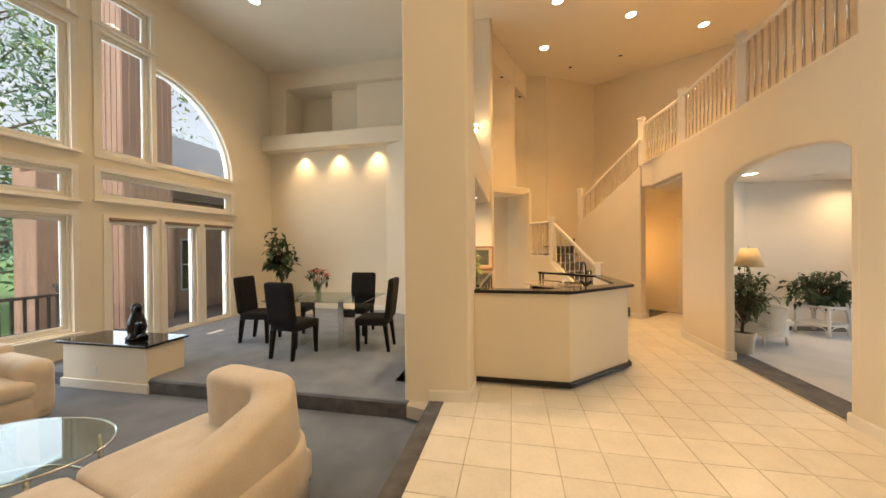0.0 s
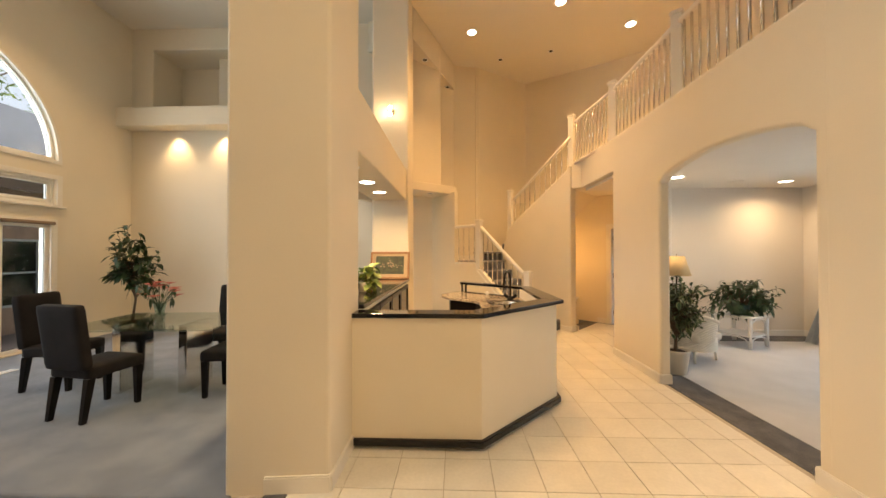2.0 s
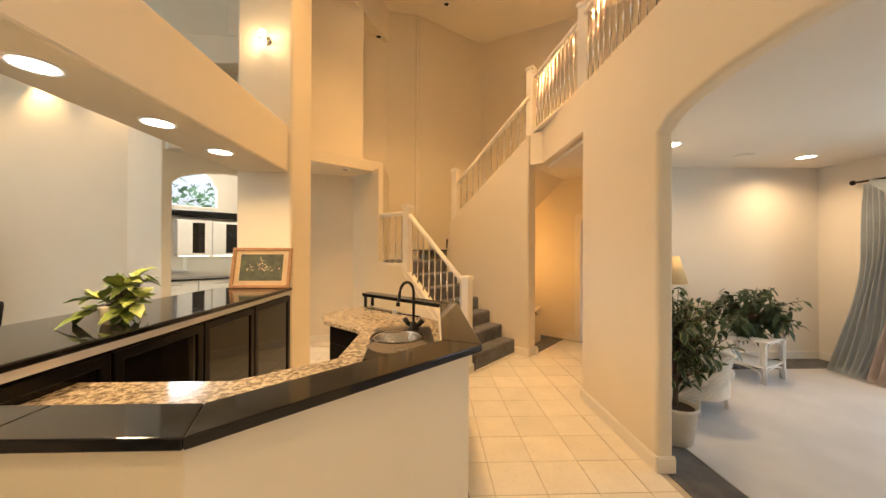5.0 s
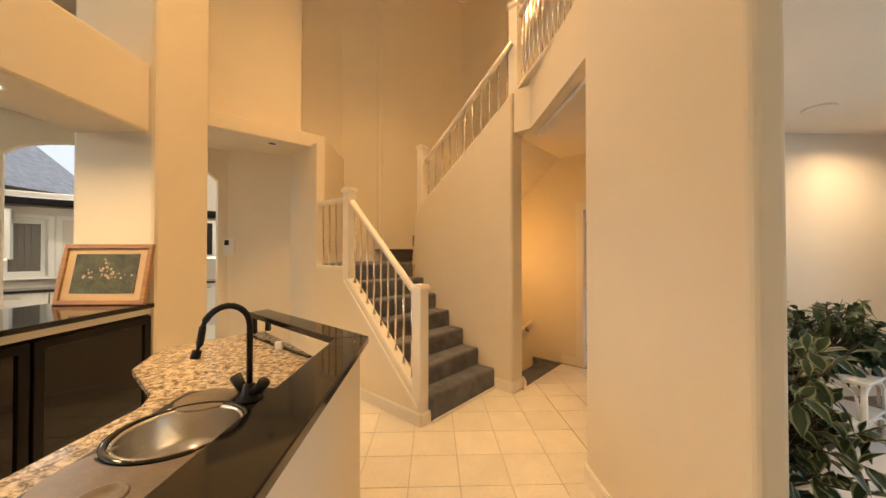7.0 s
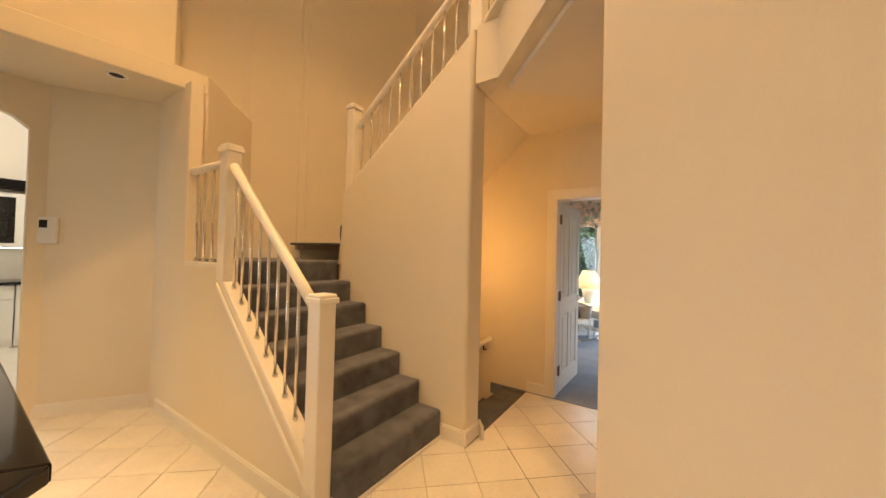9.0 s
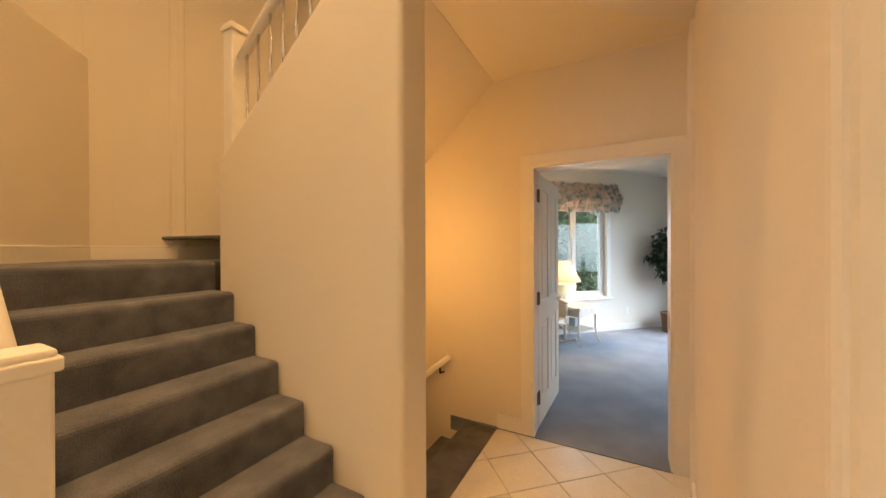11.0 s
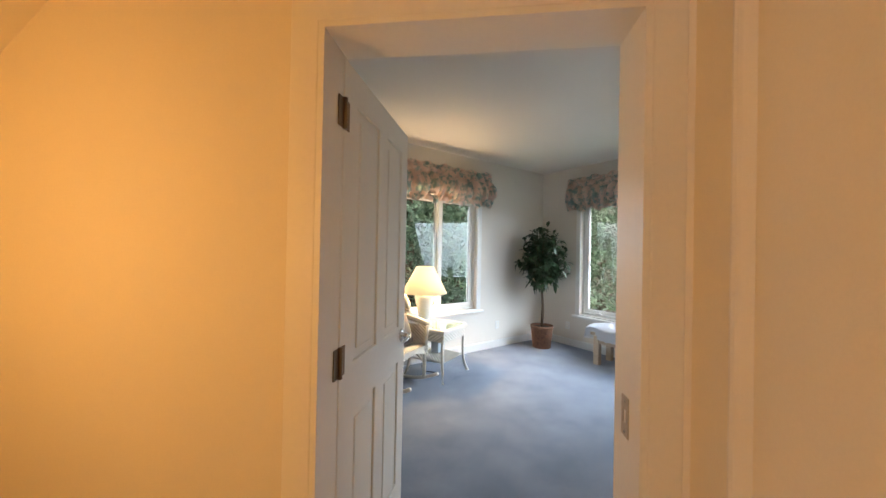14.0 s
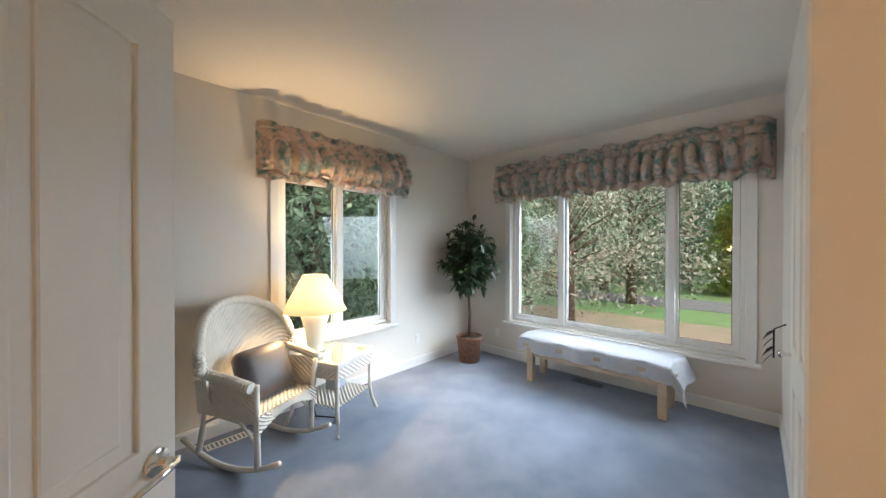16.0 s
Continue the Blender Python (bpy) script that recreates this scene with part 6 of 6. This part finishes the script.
tl = empty("table_lamp", pose(5.58, 10.22, 0.557), "lit white ceramic table lamp with a cream shade", "lamp")
part("base", lathe([(0.075, 0), (0.078, 0.01), (0.06, 0.03), (0.065, 0.06), (0.085, 0.18), (0.112, 0.28), (0.115, 0.32), (0.09, 0.345), (0.02, 0.36), (0.012, 0.40)], 28), WHITE, tl, "white ceramic base", True)
SHADE_LIT = bpy.data.materials.new("lit_cream_shade")
SHADE_LIT.use_nodes = True
sb = SHADE_LIT.node_tree.nodes["Principled BSDF"]
sb.inputs["Base Color"].default_value, sb.inputs["Roughness"].default_value = (0.9, 0.82, 0.62, 1), 0.8
sb.inputs["Emission Color"].default_value, sb.inputs["Emission Strength"].default_value = (1.0, 0.82, 0.48, 1), 0.35
through_cloth, cloth = SHADE_LIT.node_tree.nodes.new("ShaderNodeBsdfTranslucent"), SHADE_LIT.node_tree.nodes.new("ShaderNodeMixShader")
through_cloth.inputs["Color"].default_value, cloth.inputs[0].default_value = (0.95, 0.88, 0.76, 1), 0.36
SHADE_LIT.node_tree.links.new(sb.outputs[0], cloth.inputs[1])
SHADE_LIT.node_tree.links.new(through_cloth.outputs[0], cloth.inputs[2])
SHADE_LIT.node_tree.links.new(cloth.outputs[0], SHADE_LIT.node_tree.nodes["Material Output"].inputs[0])
part("shade", lathe([(0.265, 0.345), (0.10, 0.655), (0.097, 0.655), (0.261, 0.345)], 36, loop=True), SHADE_LIT, tl, "glowing cream shade", True).visible_shadow = True
part("harp", tube([(0.0, 0, 0.39), (0.05, 0, 0.46), (0.05, 0, 0.57), (0.0, 0, 0.64), (-0.05, 0, 0.57), (-0.05, 0, 0.46), (0, 0, 0.39)], 0.004, 6), BRASS, tl, smooth=True)
bulb("table_lamp_bulb", (5.58, 10.22, 1.06), 72, (1.0, 0.69, 0.37), 0.05)
cord = thing("lamp_cord", tube([(5.70, 10.39, 0.008), (5.62, 10.32, 0.008), (5.56, 10.16, 0.008), (5.66, 10.02, 0.008), (5.60, 9.94, 0.008)], 0.005, 6), BLACK_METAL, "dark lamp cord lying on the carpet", "cord")

# bench under the wide window with a white cover
OAK = material("pale_bare_wood", (0.52, 0.40, 0.28), 0.6, second=(0.42, 0.31, 0.21), scale=6, fine=50, bump=0.15, stretch=(1, 0.3, 1))
QUILT = material("white_quilted_cotton", (0.74, 0.74, 0.76), 0.9, vary=0.05, scale=24, fine=90, bump=0.5, depth=0.006, sheen=0.2)
bn = empty("bench", pose(7.69, 8.60, 0), "low pale wooden bench under a white quilted cover", "bench")
part("top", box(-0.19, -0.72, 0.37, 0.19, 0.72, 0.41, 0.006), OAK, bn)
part("rail", box(-0.175, -0.62, 0.27, -0.145, 0.62, 0.37, 0.004), OAK, bn)
for x in (-0.16, 0.14):
    for y in (-0.62, 0.60):
        part("leg", box(x - 0.035, y - 0.035, 0.0, x + 0.035, y + 0.035, 0.37, 0.005), OAK, bn)
cv = bmesh.new()
nu, nv = 90, 36
grid = []
for i in range(nu + 1):
    row = []
    y = -0.86 + 1.70 * i / nu
    for j in range(nv + 1):
        s = -0.34 + 0.60 * j / nv
        x, z = s, 0.455
        if s < -0.20:
            x, z = -0.205 - 0.018 * math.sin(y * 17), 0.455 - (-0.20 - s)
        if abs(s + 0.20) < 0.03:
            z -= 0.006
        yy = y
        if y < -0.70:
            drop = min(0.22, -0.70 - y) * 1.15
            yy, z = -0.70 - 0.10 * drop / 0.2 - 0.02 * math.sin(9 * s), z - drop
        if y > 0.74:
            yy, z = 0.745 + 0.015 * math.sin(12 * s), z - (y - 0.74)
        z += 0.012 * noise.noise(Vector((x * 6, y * 5, 3))) + 0.02 * (1 - min(1, abs(s + 0.02) / 0.2) ** 2)
        if j == 0:
            z -= 0.010 * abs(math.sin(i * 0.7))
        row.append(cv.verts.new((x, yy, z)))
    grid.append(row)
for i in range(nu):
    for j in range(nv):
        cv.faces.new((grid[i][j], grid[i + 1][j], grid[i + 1][j + 1], grid[i][j + 1]))
bmesh.ops.solidify(cv, geom=cv.faces[:], thickness=0.014)
bmesh.ops.translate(cv, vec=(7.69, 8.60, 0.012), verts=cv.verts)
thing("bench_cover", cv, QUILT, "white quilted cover with a scalloped hem on the bench", "bench cover", smooth=True)
# dark leaf ornament by the closet
orn = bmesh.new()
for i, (dx, z) in enumerate(((0, 1.02), (0.03, 0.98), (-0.02, 0.94), (0.02, 0.90))):
    leaf_mesh(orn, Vector((6.62 + dx, 7.34, z)), Vector((0.3 * (-1) ** i, 0.6, -0.5)), Vector((0, 1, 0.3)), 0.07, 0.045)
tube([(6.62, 7.30, 1.06), (6.62, 7.345, 1.03), (6.62, 7.345, 0.88)], 0.004, 6, orn)
thing("door_ornament", orn, BLACK_METAL, "dark leafy ornament hanging by the closet", "ornament")

# ---- outdoors ----
TREE_MATS = [material("deep_green_foliage", (0.17, 0.27, 0.16), 0.7, second=(0.08, 0.15, 0.11), scale=1.5, fine=12, bump=0.2, spec=0.12), material("mid_green_foliage", (0.36, 0.46, 0.32), 0.7, second=(0.18, 0.29, 0.20), scale=1.5, fine=12, bump=0.2, spec=0.12),
             material("autumn_foliage", (0.40, 0.30, 0.26), 0.7, second=(0.20, 0.32, 0.24), scale=1.2, fine=12, bump=0.2, spec=0.12), material("lime_foliage", (0.22, 0.28, 0.05), 0.7, second=(0.15, 0.24, 0.05), scale=1.5, fine=12, bump=0.2, spec=0.12)]
LEAVES = material("fallen_leaf_litter", (0.27, 0.19, 0.145), 0.95, second=(0.17, 0.16, 0.09), scale=1.2, fine=25, bump=0.6, depth=0.02)
ASPHALT = material("grey_asphalt", (0.12, 0.12, 0.13), 0.9, vary=0.15, scale=4, fine=60, bump=0.4)
TR = random.Random(11)


def cards(bm, rng, c, r, n, size):
    """A loose clump of n small pointed leaves."""
    for _ in range(n):
        v = rand_dir(rng) * (rng.random() ** 0.4)
        p = Vector(c) + Vector((v.x * r, v.y * r, v.z * r * 0.75))
        a, b = rand_dir(rng), rand_dir(rng)
        s = size * (0.6 + 0.8 * rng.random())
        q = [bm.verts.new(p + a * s), bm.verts.new(p + b * s * 0.45), bm.verts.new(p - a * s), bm.verts.new(p - b * s * 0.45)]
        bm.faces.new(q)


def tree(x, y, h, spread, mat, label, leaf=0.09, clumps=60, per=34, conifer=False, z0=-0.56, start=0.18):
    t = empty("tree", pose(x, y, z0), label, "tree", "garden trees")
    tr = tube([(0, 0, 0), (0.05 * h * 0.2, 0.02, h * 0.35), (0.0, 0.03, h * 0.7), (0.02, 0.0, h * 0.97)], 0.022 * h + 0.03, 8, taper=0.15)
    lf = bmesh.new()
    for i in range(clumps):
        f = start + (1 - start) * (i + TR.random()) / clumps
        a = TR.random() * 2 * math.pi
        if conifer:
            rr = spread * (1.02 - f) * (0.35 + 0.65 * TR.random())
            c = Vector((rr * math.cos(a), rr * math.sin(a), h * f - 0.12 * rr))
        else:
            rr = spread * math.sin(math.pi * min(1, 0.15 + 0.8 * f)) ** 0.7 * (0.3 + 0.7 * TR.random())
            c = Vector((rr * math.cos(a), rr * math.sin(a), h * f))
        if i % 3 == 0:
            tube([(0, 0, h * f * 0.75), (c.x * 0.5, c.y * 0.5, h * f * 0.9), c], 0.014 + 0.003 * h, 5, tr, taper=0.3)
        cards(lf, TR, c, spread * (0.26 if conifer else 0.34) * (0.7 + 0.6 * TR.random()), per, leaf)
    part("trunk", tr, BARK, t, smooth=True)
    part("crown", lf, mat, t)
    return t


G, M_, A_, LM = TREE_MATS
# close planting outside the study's north window
for x, y, h, s, m, lab in ((5.2, 13.2, 5.5, 1.7, G, "dark green shrub-like tree close to the window"), (6.9, 13.0, 6.0, 1.7, M_, "leafy green tree close to the window"), (8.6, 13.6, 6.0, 1.9, G, "dark green tree close to the window"), (3.4, 14.0, 6.0, 2.0, G, "dark green tree close to the window"), (6.0, 15.5, 9.0, 2.4, G, "tall dark green garden tree"), (7.4, 15.0, 8.0, 2.2, G, "tall dark green garden tree"), (4.4, 16.2, 9.0, 2.6, G, "tall dark green garden tree"), (5.4, 19.5, 10.0, 3.0, M_, "tall leafy green tree"), (7.8, 20.0, 10.0, 3.0, G, "tall dark green garden tree"), (3.0, 20.0, 10.0, 3.0, M_, "tall leafy green tree"), (8.9, 16.5, 10.0, 2.6, M_, "tall leafy green tree")):
    tree(x, y, h, s, m, lab, leaf=0.068, clumps=160, per=95, start=0.02)
# garden to the east
for i, (x, y, h, s, m, lab, lf) in enumerate(((11.6, 12.6, 5.0, 1.6, M_, "leafy shrub with small green leaves", 0.07), (13.0, 11.0, 6.0, 2.0, A_, "autumn-coloured tree with thin branches", 0.06), (14.8, 13.2, 7.0, 2.4, M_, "leafy green tree beside the lawn", 0.08), (17.5, 10.6, 7.0, 2.6, A_, "reddish autumn tree beside the lawn", 0.08), (21.0, 12.6, 9.0, 3.2, G, "dark green tree beside the lawn", 0.11),
                               (23.0, 7.6, 3.8, 1.5, LM, "small lime-green tree on the lawn", 0.09), (26.0, 10.0, 9.0, 3.0, G, "dark green tree beside the lawn", 0.12))):
    tree(x, y, h, s, m, lab, leaf=lf * 0.85, clumps=150, per=95, start=0.12 if i < 4 else 0.04)
for x, y, h in ((31, 6, 13), (34, 9, 15), (30, 13, 13), (36, 3.5, 14), (33, 0, 14), (38, 7, 16), (28, 17, 12)):
    tree(x, y, h, 3.2, G, "tall dark conifer behind the lawn", leaf=0.17, clumps=70, per=34, conifer=True, start=0.06)
bs = bmesh.new()
cards(bs, TR, (0, 0, 0.45), 0.7, 500, 0.06)
thing("round_shrub", into(bs, None, Matrix.Translation((22.0, 5.6, -0.56))), LM, "small clipped round shrub on the lawn", "shrub")
thing("leaf_litter", box(10.5, 3.0, -0.60, 15.0, 14.0, -0.535), LEAVES, "band of fallen autumn leaves beside the house", "ground", kind="structure")
thing("road", box(17.5, -30, -0.60, 20.0, 30, -0.54), ASPHALT, "grey driveway across the lawn", "road", kind="structure")

# woods west of the house
for x, y, h, s, m, lab in ((-15, 2.0, 13, 3.0, M_, "tall pine with sparse foliage"), (-14, 4.5, 14, 3.0, G, "tall dark pine in the woods"), (-17, 0.0, 14, 3.2, A_, "autumn tree in the woods"), (-18, 6.5, 15, 3.4, M_, "tall leafy green tree in the woods"), (-16, 10.0, 14, 3.6, LM, "yellowing autumn tree in the woods"), (-20, 13.5, 16, 4.0, M_, "tall leafy green tree in the woods"), (-13.0, -1.5, 12, 3.0, G, "dark green pine in the woods"), (-22, 9.0, 17, 4.0, G, "tall dark pine in the woods")):
    tree(x, y, h, s, m, lab, leaf=0.12, clumps=80, per=36, start=0.06)
far = bmesh.new()
for i in range(150):
    a = TR.random() * 2 * math.pi
    r = 48 + 14 * TR.random()
    for k in range(5):
        cards(far, TR, (r * math.cos(a) + TR.gauss(0, 2), 3 + r * math.sin(a) + TR.gauss(0, 2), 0.5 + k * 2.4), 2.6, 24, 0.55)
thing("far_woods", far, G, "dark green belt of distant woods", "woods", kind="stuff")

# cedar-clad wing across the deck
wing = empty("house_wing", pose(-9.3, 8.0, -0.56), "red cedar-clad house wing with a grey shingle roof", "house")
GREYFRAME = material("grey_window_frame", (0.30, 0.32, 0.34), 0.5)
part("wall", slab(rect(-3.8, 0, 5.5, 3.75), [rect(-3.05, 1.0, -2.72, 2.3), rect(-1.95, 0.9, -1.62, 2.4), rect(-0.6, 0.9, 0.2, 2.4)], 0.2, 0.004, 1), CEDAR, wing).matrix_basis = Matrix.Rotation(radians(90), 4, "Z")
boards = bmesh.new()
for i in range(60):
    s = -3.75 + i * 0.152
    if any(a - 0.06 < s < b + 0.02 for a, b in ((-3.05, -2.72), (-1.95, -1.62), (-0.6, 0.2))):
        continue
    box(0.001, s, 0.1, 0.012, s + 0.04, 3.7, 0.0, 1, boards)
part("battens", boards, CEDAR, wing, "narrow cedar cover strips")
for a, b, z0, z1 in ((-3.05, -2.72, 1.0, 2.3), (-1.95, -1.62, 0.9, 2.4), (-0.6, 0.2, 0.9, 2.4)):
    w_ = part("window", into(ring(a, z0, b, z1, 0.05, 0.06), None, Matrix.Rotation(radians(90), 4, "Z")), GREYFRAME, wing, "grey-framed window")
    part("pane", box(-0.07, a + 0.04, z0 + 0.04, -0.06, b - 0.04, z1 - 0.04), SMOKE, w_, "dark pane")
    part("glazing_bar", box(-0.05, a + 0.04, (z0 + z1) / 2 - 0.02, -0.005, b - 0.04, (z0 + z1) / 2 + 0.02), GREYFRAME, w_)
rf = bmesh.new()
for i in range(11):
    z, x = 3.65 + 0.24 * i, 0.55 - 0.30 * i
    box(0, 0, 0, 0.40, 8.4, 0.025, 0.0, 1, rf, Matrix.Translation((x - 0.34, -1.4, z + 0.16)) @ Matrix.Rotation(radians(38.7), 4, "Y"))
part("roof", rf, ROOF, wing, "grey shingle roof in courses")
part("fascia", box(0.45, -2.65, 3.42, 0.56, 7.0, 3.72, 0.01), material("dark_brown_fascia", (0.06, 0.035, 0.025), 0.6), wing, "dark brown eaves board")
part("soffit", box(0.0, -2.6, 3.66, 0.46, 7.0, 3.69), CEDAR, wing)
ch_ = part("chimney", box(-0.3, -2.72, 0.0, 0.95, -1.58, 8.2, 0.02), CEDAR, wing, "tall cedar-clad chimney stack")
cb_ = bmesh.new()
for i in range(8):
    box(0.951, -2.70 + i * 0.145, 0.05, 0.962, -2.66 + i * 0.145, 8.1, 0.0, 1, cb_)
    box(-0.28 + i * 0.155, -2.732, 0.05, -0.24 + i * 0.155, -2.721, 8.1, 0.0, 1, cb_)
part("battens", cb_, CEDAR, ch_)
pier = part("corner_pier", box(0.02, -3.85, 0.0, 0.5, -3.25, 3.6, 0.02), CEDAR, wing, "cedar-clad corner pier")
DECKWOOD = material("dark_stained_deck_wood", (0.035, 0.025, 0.022), 0.7, vary=0.25, scale=6, fine=60, bump=0.3)
deck = empty("deck_railing", pose(-7.9, 0.0, -0.2), "dark stained wooden deck railing with square balusters", "railing")
part("top_rail", box(-0.06, -2.0, 0.92, 0.06, 4.0, 0.97, 0.008), DECKWOOD, deck)
part("lower_rail", box(-0.03, -2.0, 0.12, 0.03, 4.0, 0.18, 0.006), DECKWOOD, deck)
for y in (0.6, 2.35, 4.05):
    pp = part("post", box(-0.09, y - 0.09, 0, 0.09, y + 0.09, 1.08, 0.008), DECKWOOD, deck)
    part("post_cap", box(-0.12, y - 0.12, 1.08, 0.12, y + 0.12, 1.13, 0.012), DECKWOOD, pp)
bal = mesh_of("baluster", box(-0.018, -0.018, 0.15, 0.018, 0.018, 0.93, 0.003, 1), DECKWOOD)
for i in range(40):
    share("baluster", bal, deck, Matrix.Translation((0, -1.95 + 0.148 * i, 0)))
thing("deck", box(-9.1, -3.0, -0.45, -6.39, 9.0, -0.2, 0.01), DECKWOOD, "dark stained wooden deck outside the glazing", "deck", kind="structure")

# ---- floor tiles ----
PITCH, GAP = 0.328, 0.005
tile_me = mesh_of("tile", box(-PITCH / 2 + GAP / 2, -PITCH / 2 + GAP / 2, -0.010, PITCH / 2 - GAP / 2, PITCH / 2 - GAP / 2, 0.0, 0.0018, 1), TILE)
tile_floor = bpy.data.objects["floor_tiles_bed"]
HALL = [(-0.655, -3.98), (2.785, -3.98), (2.785, 2.0), (2.785, 5.86), uv(-1.32, 0.2), uv(-1.56, 2.32), uv(-0.30, 2.32), uv(-0.30, 1.06), uv(-0.07, 1.05), uv(-0.07, -0.06), uv(1.9, -0.08), (0.1, 8.16), (-0.83, 7.92), (-0.9, 7.84), (-1.95, 6.8), (-1.0, 6.2), (-1.0, 3.45), (-0.5, 2.6), (-0.655, 2.5)]


def inside(x, y, poly=HALL):
    c = False
    for (ax, ay), (bx, by) in zip(poly, poly[1:] + poly[:1]):
        if (ay > y) != (by > y) and x < (bx - ax) * (y - ay) / (by - ay) + ax:
            c = not c
    return c


def clip(poly, ax, ay, bx, by):
    """Keeps the part of a convex polygon to the left of the line a-b."""
    out = []
    for i in range(len(poly)):
        p, q = poly[i], poly[(i + 1) % len(poly)]
        dp = (bx - ax) * (p[1] - ay) - (by - ay) * (p[0] - ax)
        dq = (bx - ax) * (q[1] - ay) - (by - ay) * (q[0] - ax)
        if dp >= 0:
            out.append(p)
        if (dp >= 0) != (dq >= 0):
            t = dp / (dp - dq)
            out.append((p[0] + (q[0] - p[0]) * t, p[1] + (q[1] - p[1]) * t))
    return out


whole, rest = [], bmesh.new()
h = PITCH / 2 - GAP / 2
for i in range(-9, 16):
    for j in range(-14, 27):
        x, y = 0.0 + PITCH * (i + 0.5), 0.17 + PITCH * (j + 0.5)
        ins = [inside(x + a * h, y + b * h) for a in (-1, 1) for b in (-1, 1)]
        if all(ins):
            whole.append((x, y))
        elif any(ins) or inside(x, y):
            # cut tiles at the edges run a little way under the walls and steps
            poly = [(x - h, y - h), (x + h, y - h), (x + h, y + h), (x - h, y + h)]
            if y < 5.7:
                poly = clip(poly, 2.80, -9, 2.80, 9)
            if y < 2.4:
                poly = clip(poly, -0.652, 9, -0.652, -9)
            rel = Vector((x - 1.72, y - 6.55))
            u, v = -COS * rel.x + SIN * rel.y, SIN * rel.x + COS * rel.y
            if u < -0.2 and v > 1.5:
                poly = clip(poly, *uv(-3, 2.365), *uv(3, 2.365))
            if v > 1.05 and u > -0.7:
                poly = clip(poly, *uv(-0.30, 3), *uv(-0.30, 0))
            if len(poly) > 2:
                prism(poly, -0.010, 0.0, 0.0, rest)
near = sorted(whole, key=lambda p: abs(p[0] - 1.6) * 1.2 + abs(p[1] - 3.6))[:300]
chosen = set(near)
for x, y in near:
    share("tile", tile_me, tile_floor, Matrix.Translation((x, y, 0)))
for x, y in whole:
    if (x, y) not in chosen:
        box(x - h, y - h, -0.010, x + h, y + h, 0.0, 0.0, 1, rest)
tagged(part("tile_field", rest, TILE, tile_floor, "cream floor tiles towards the edges"), kind="stuff")
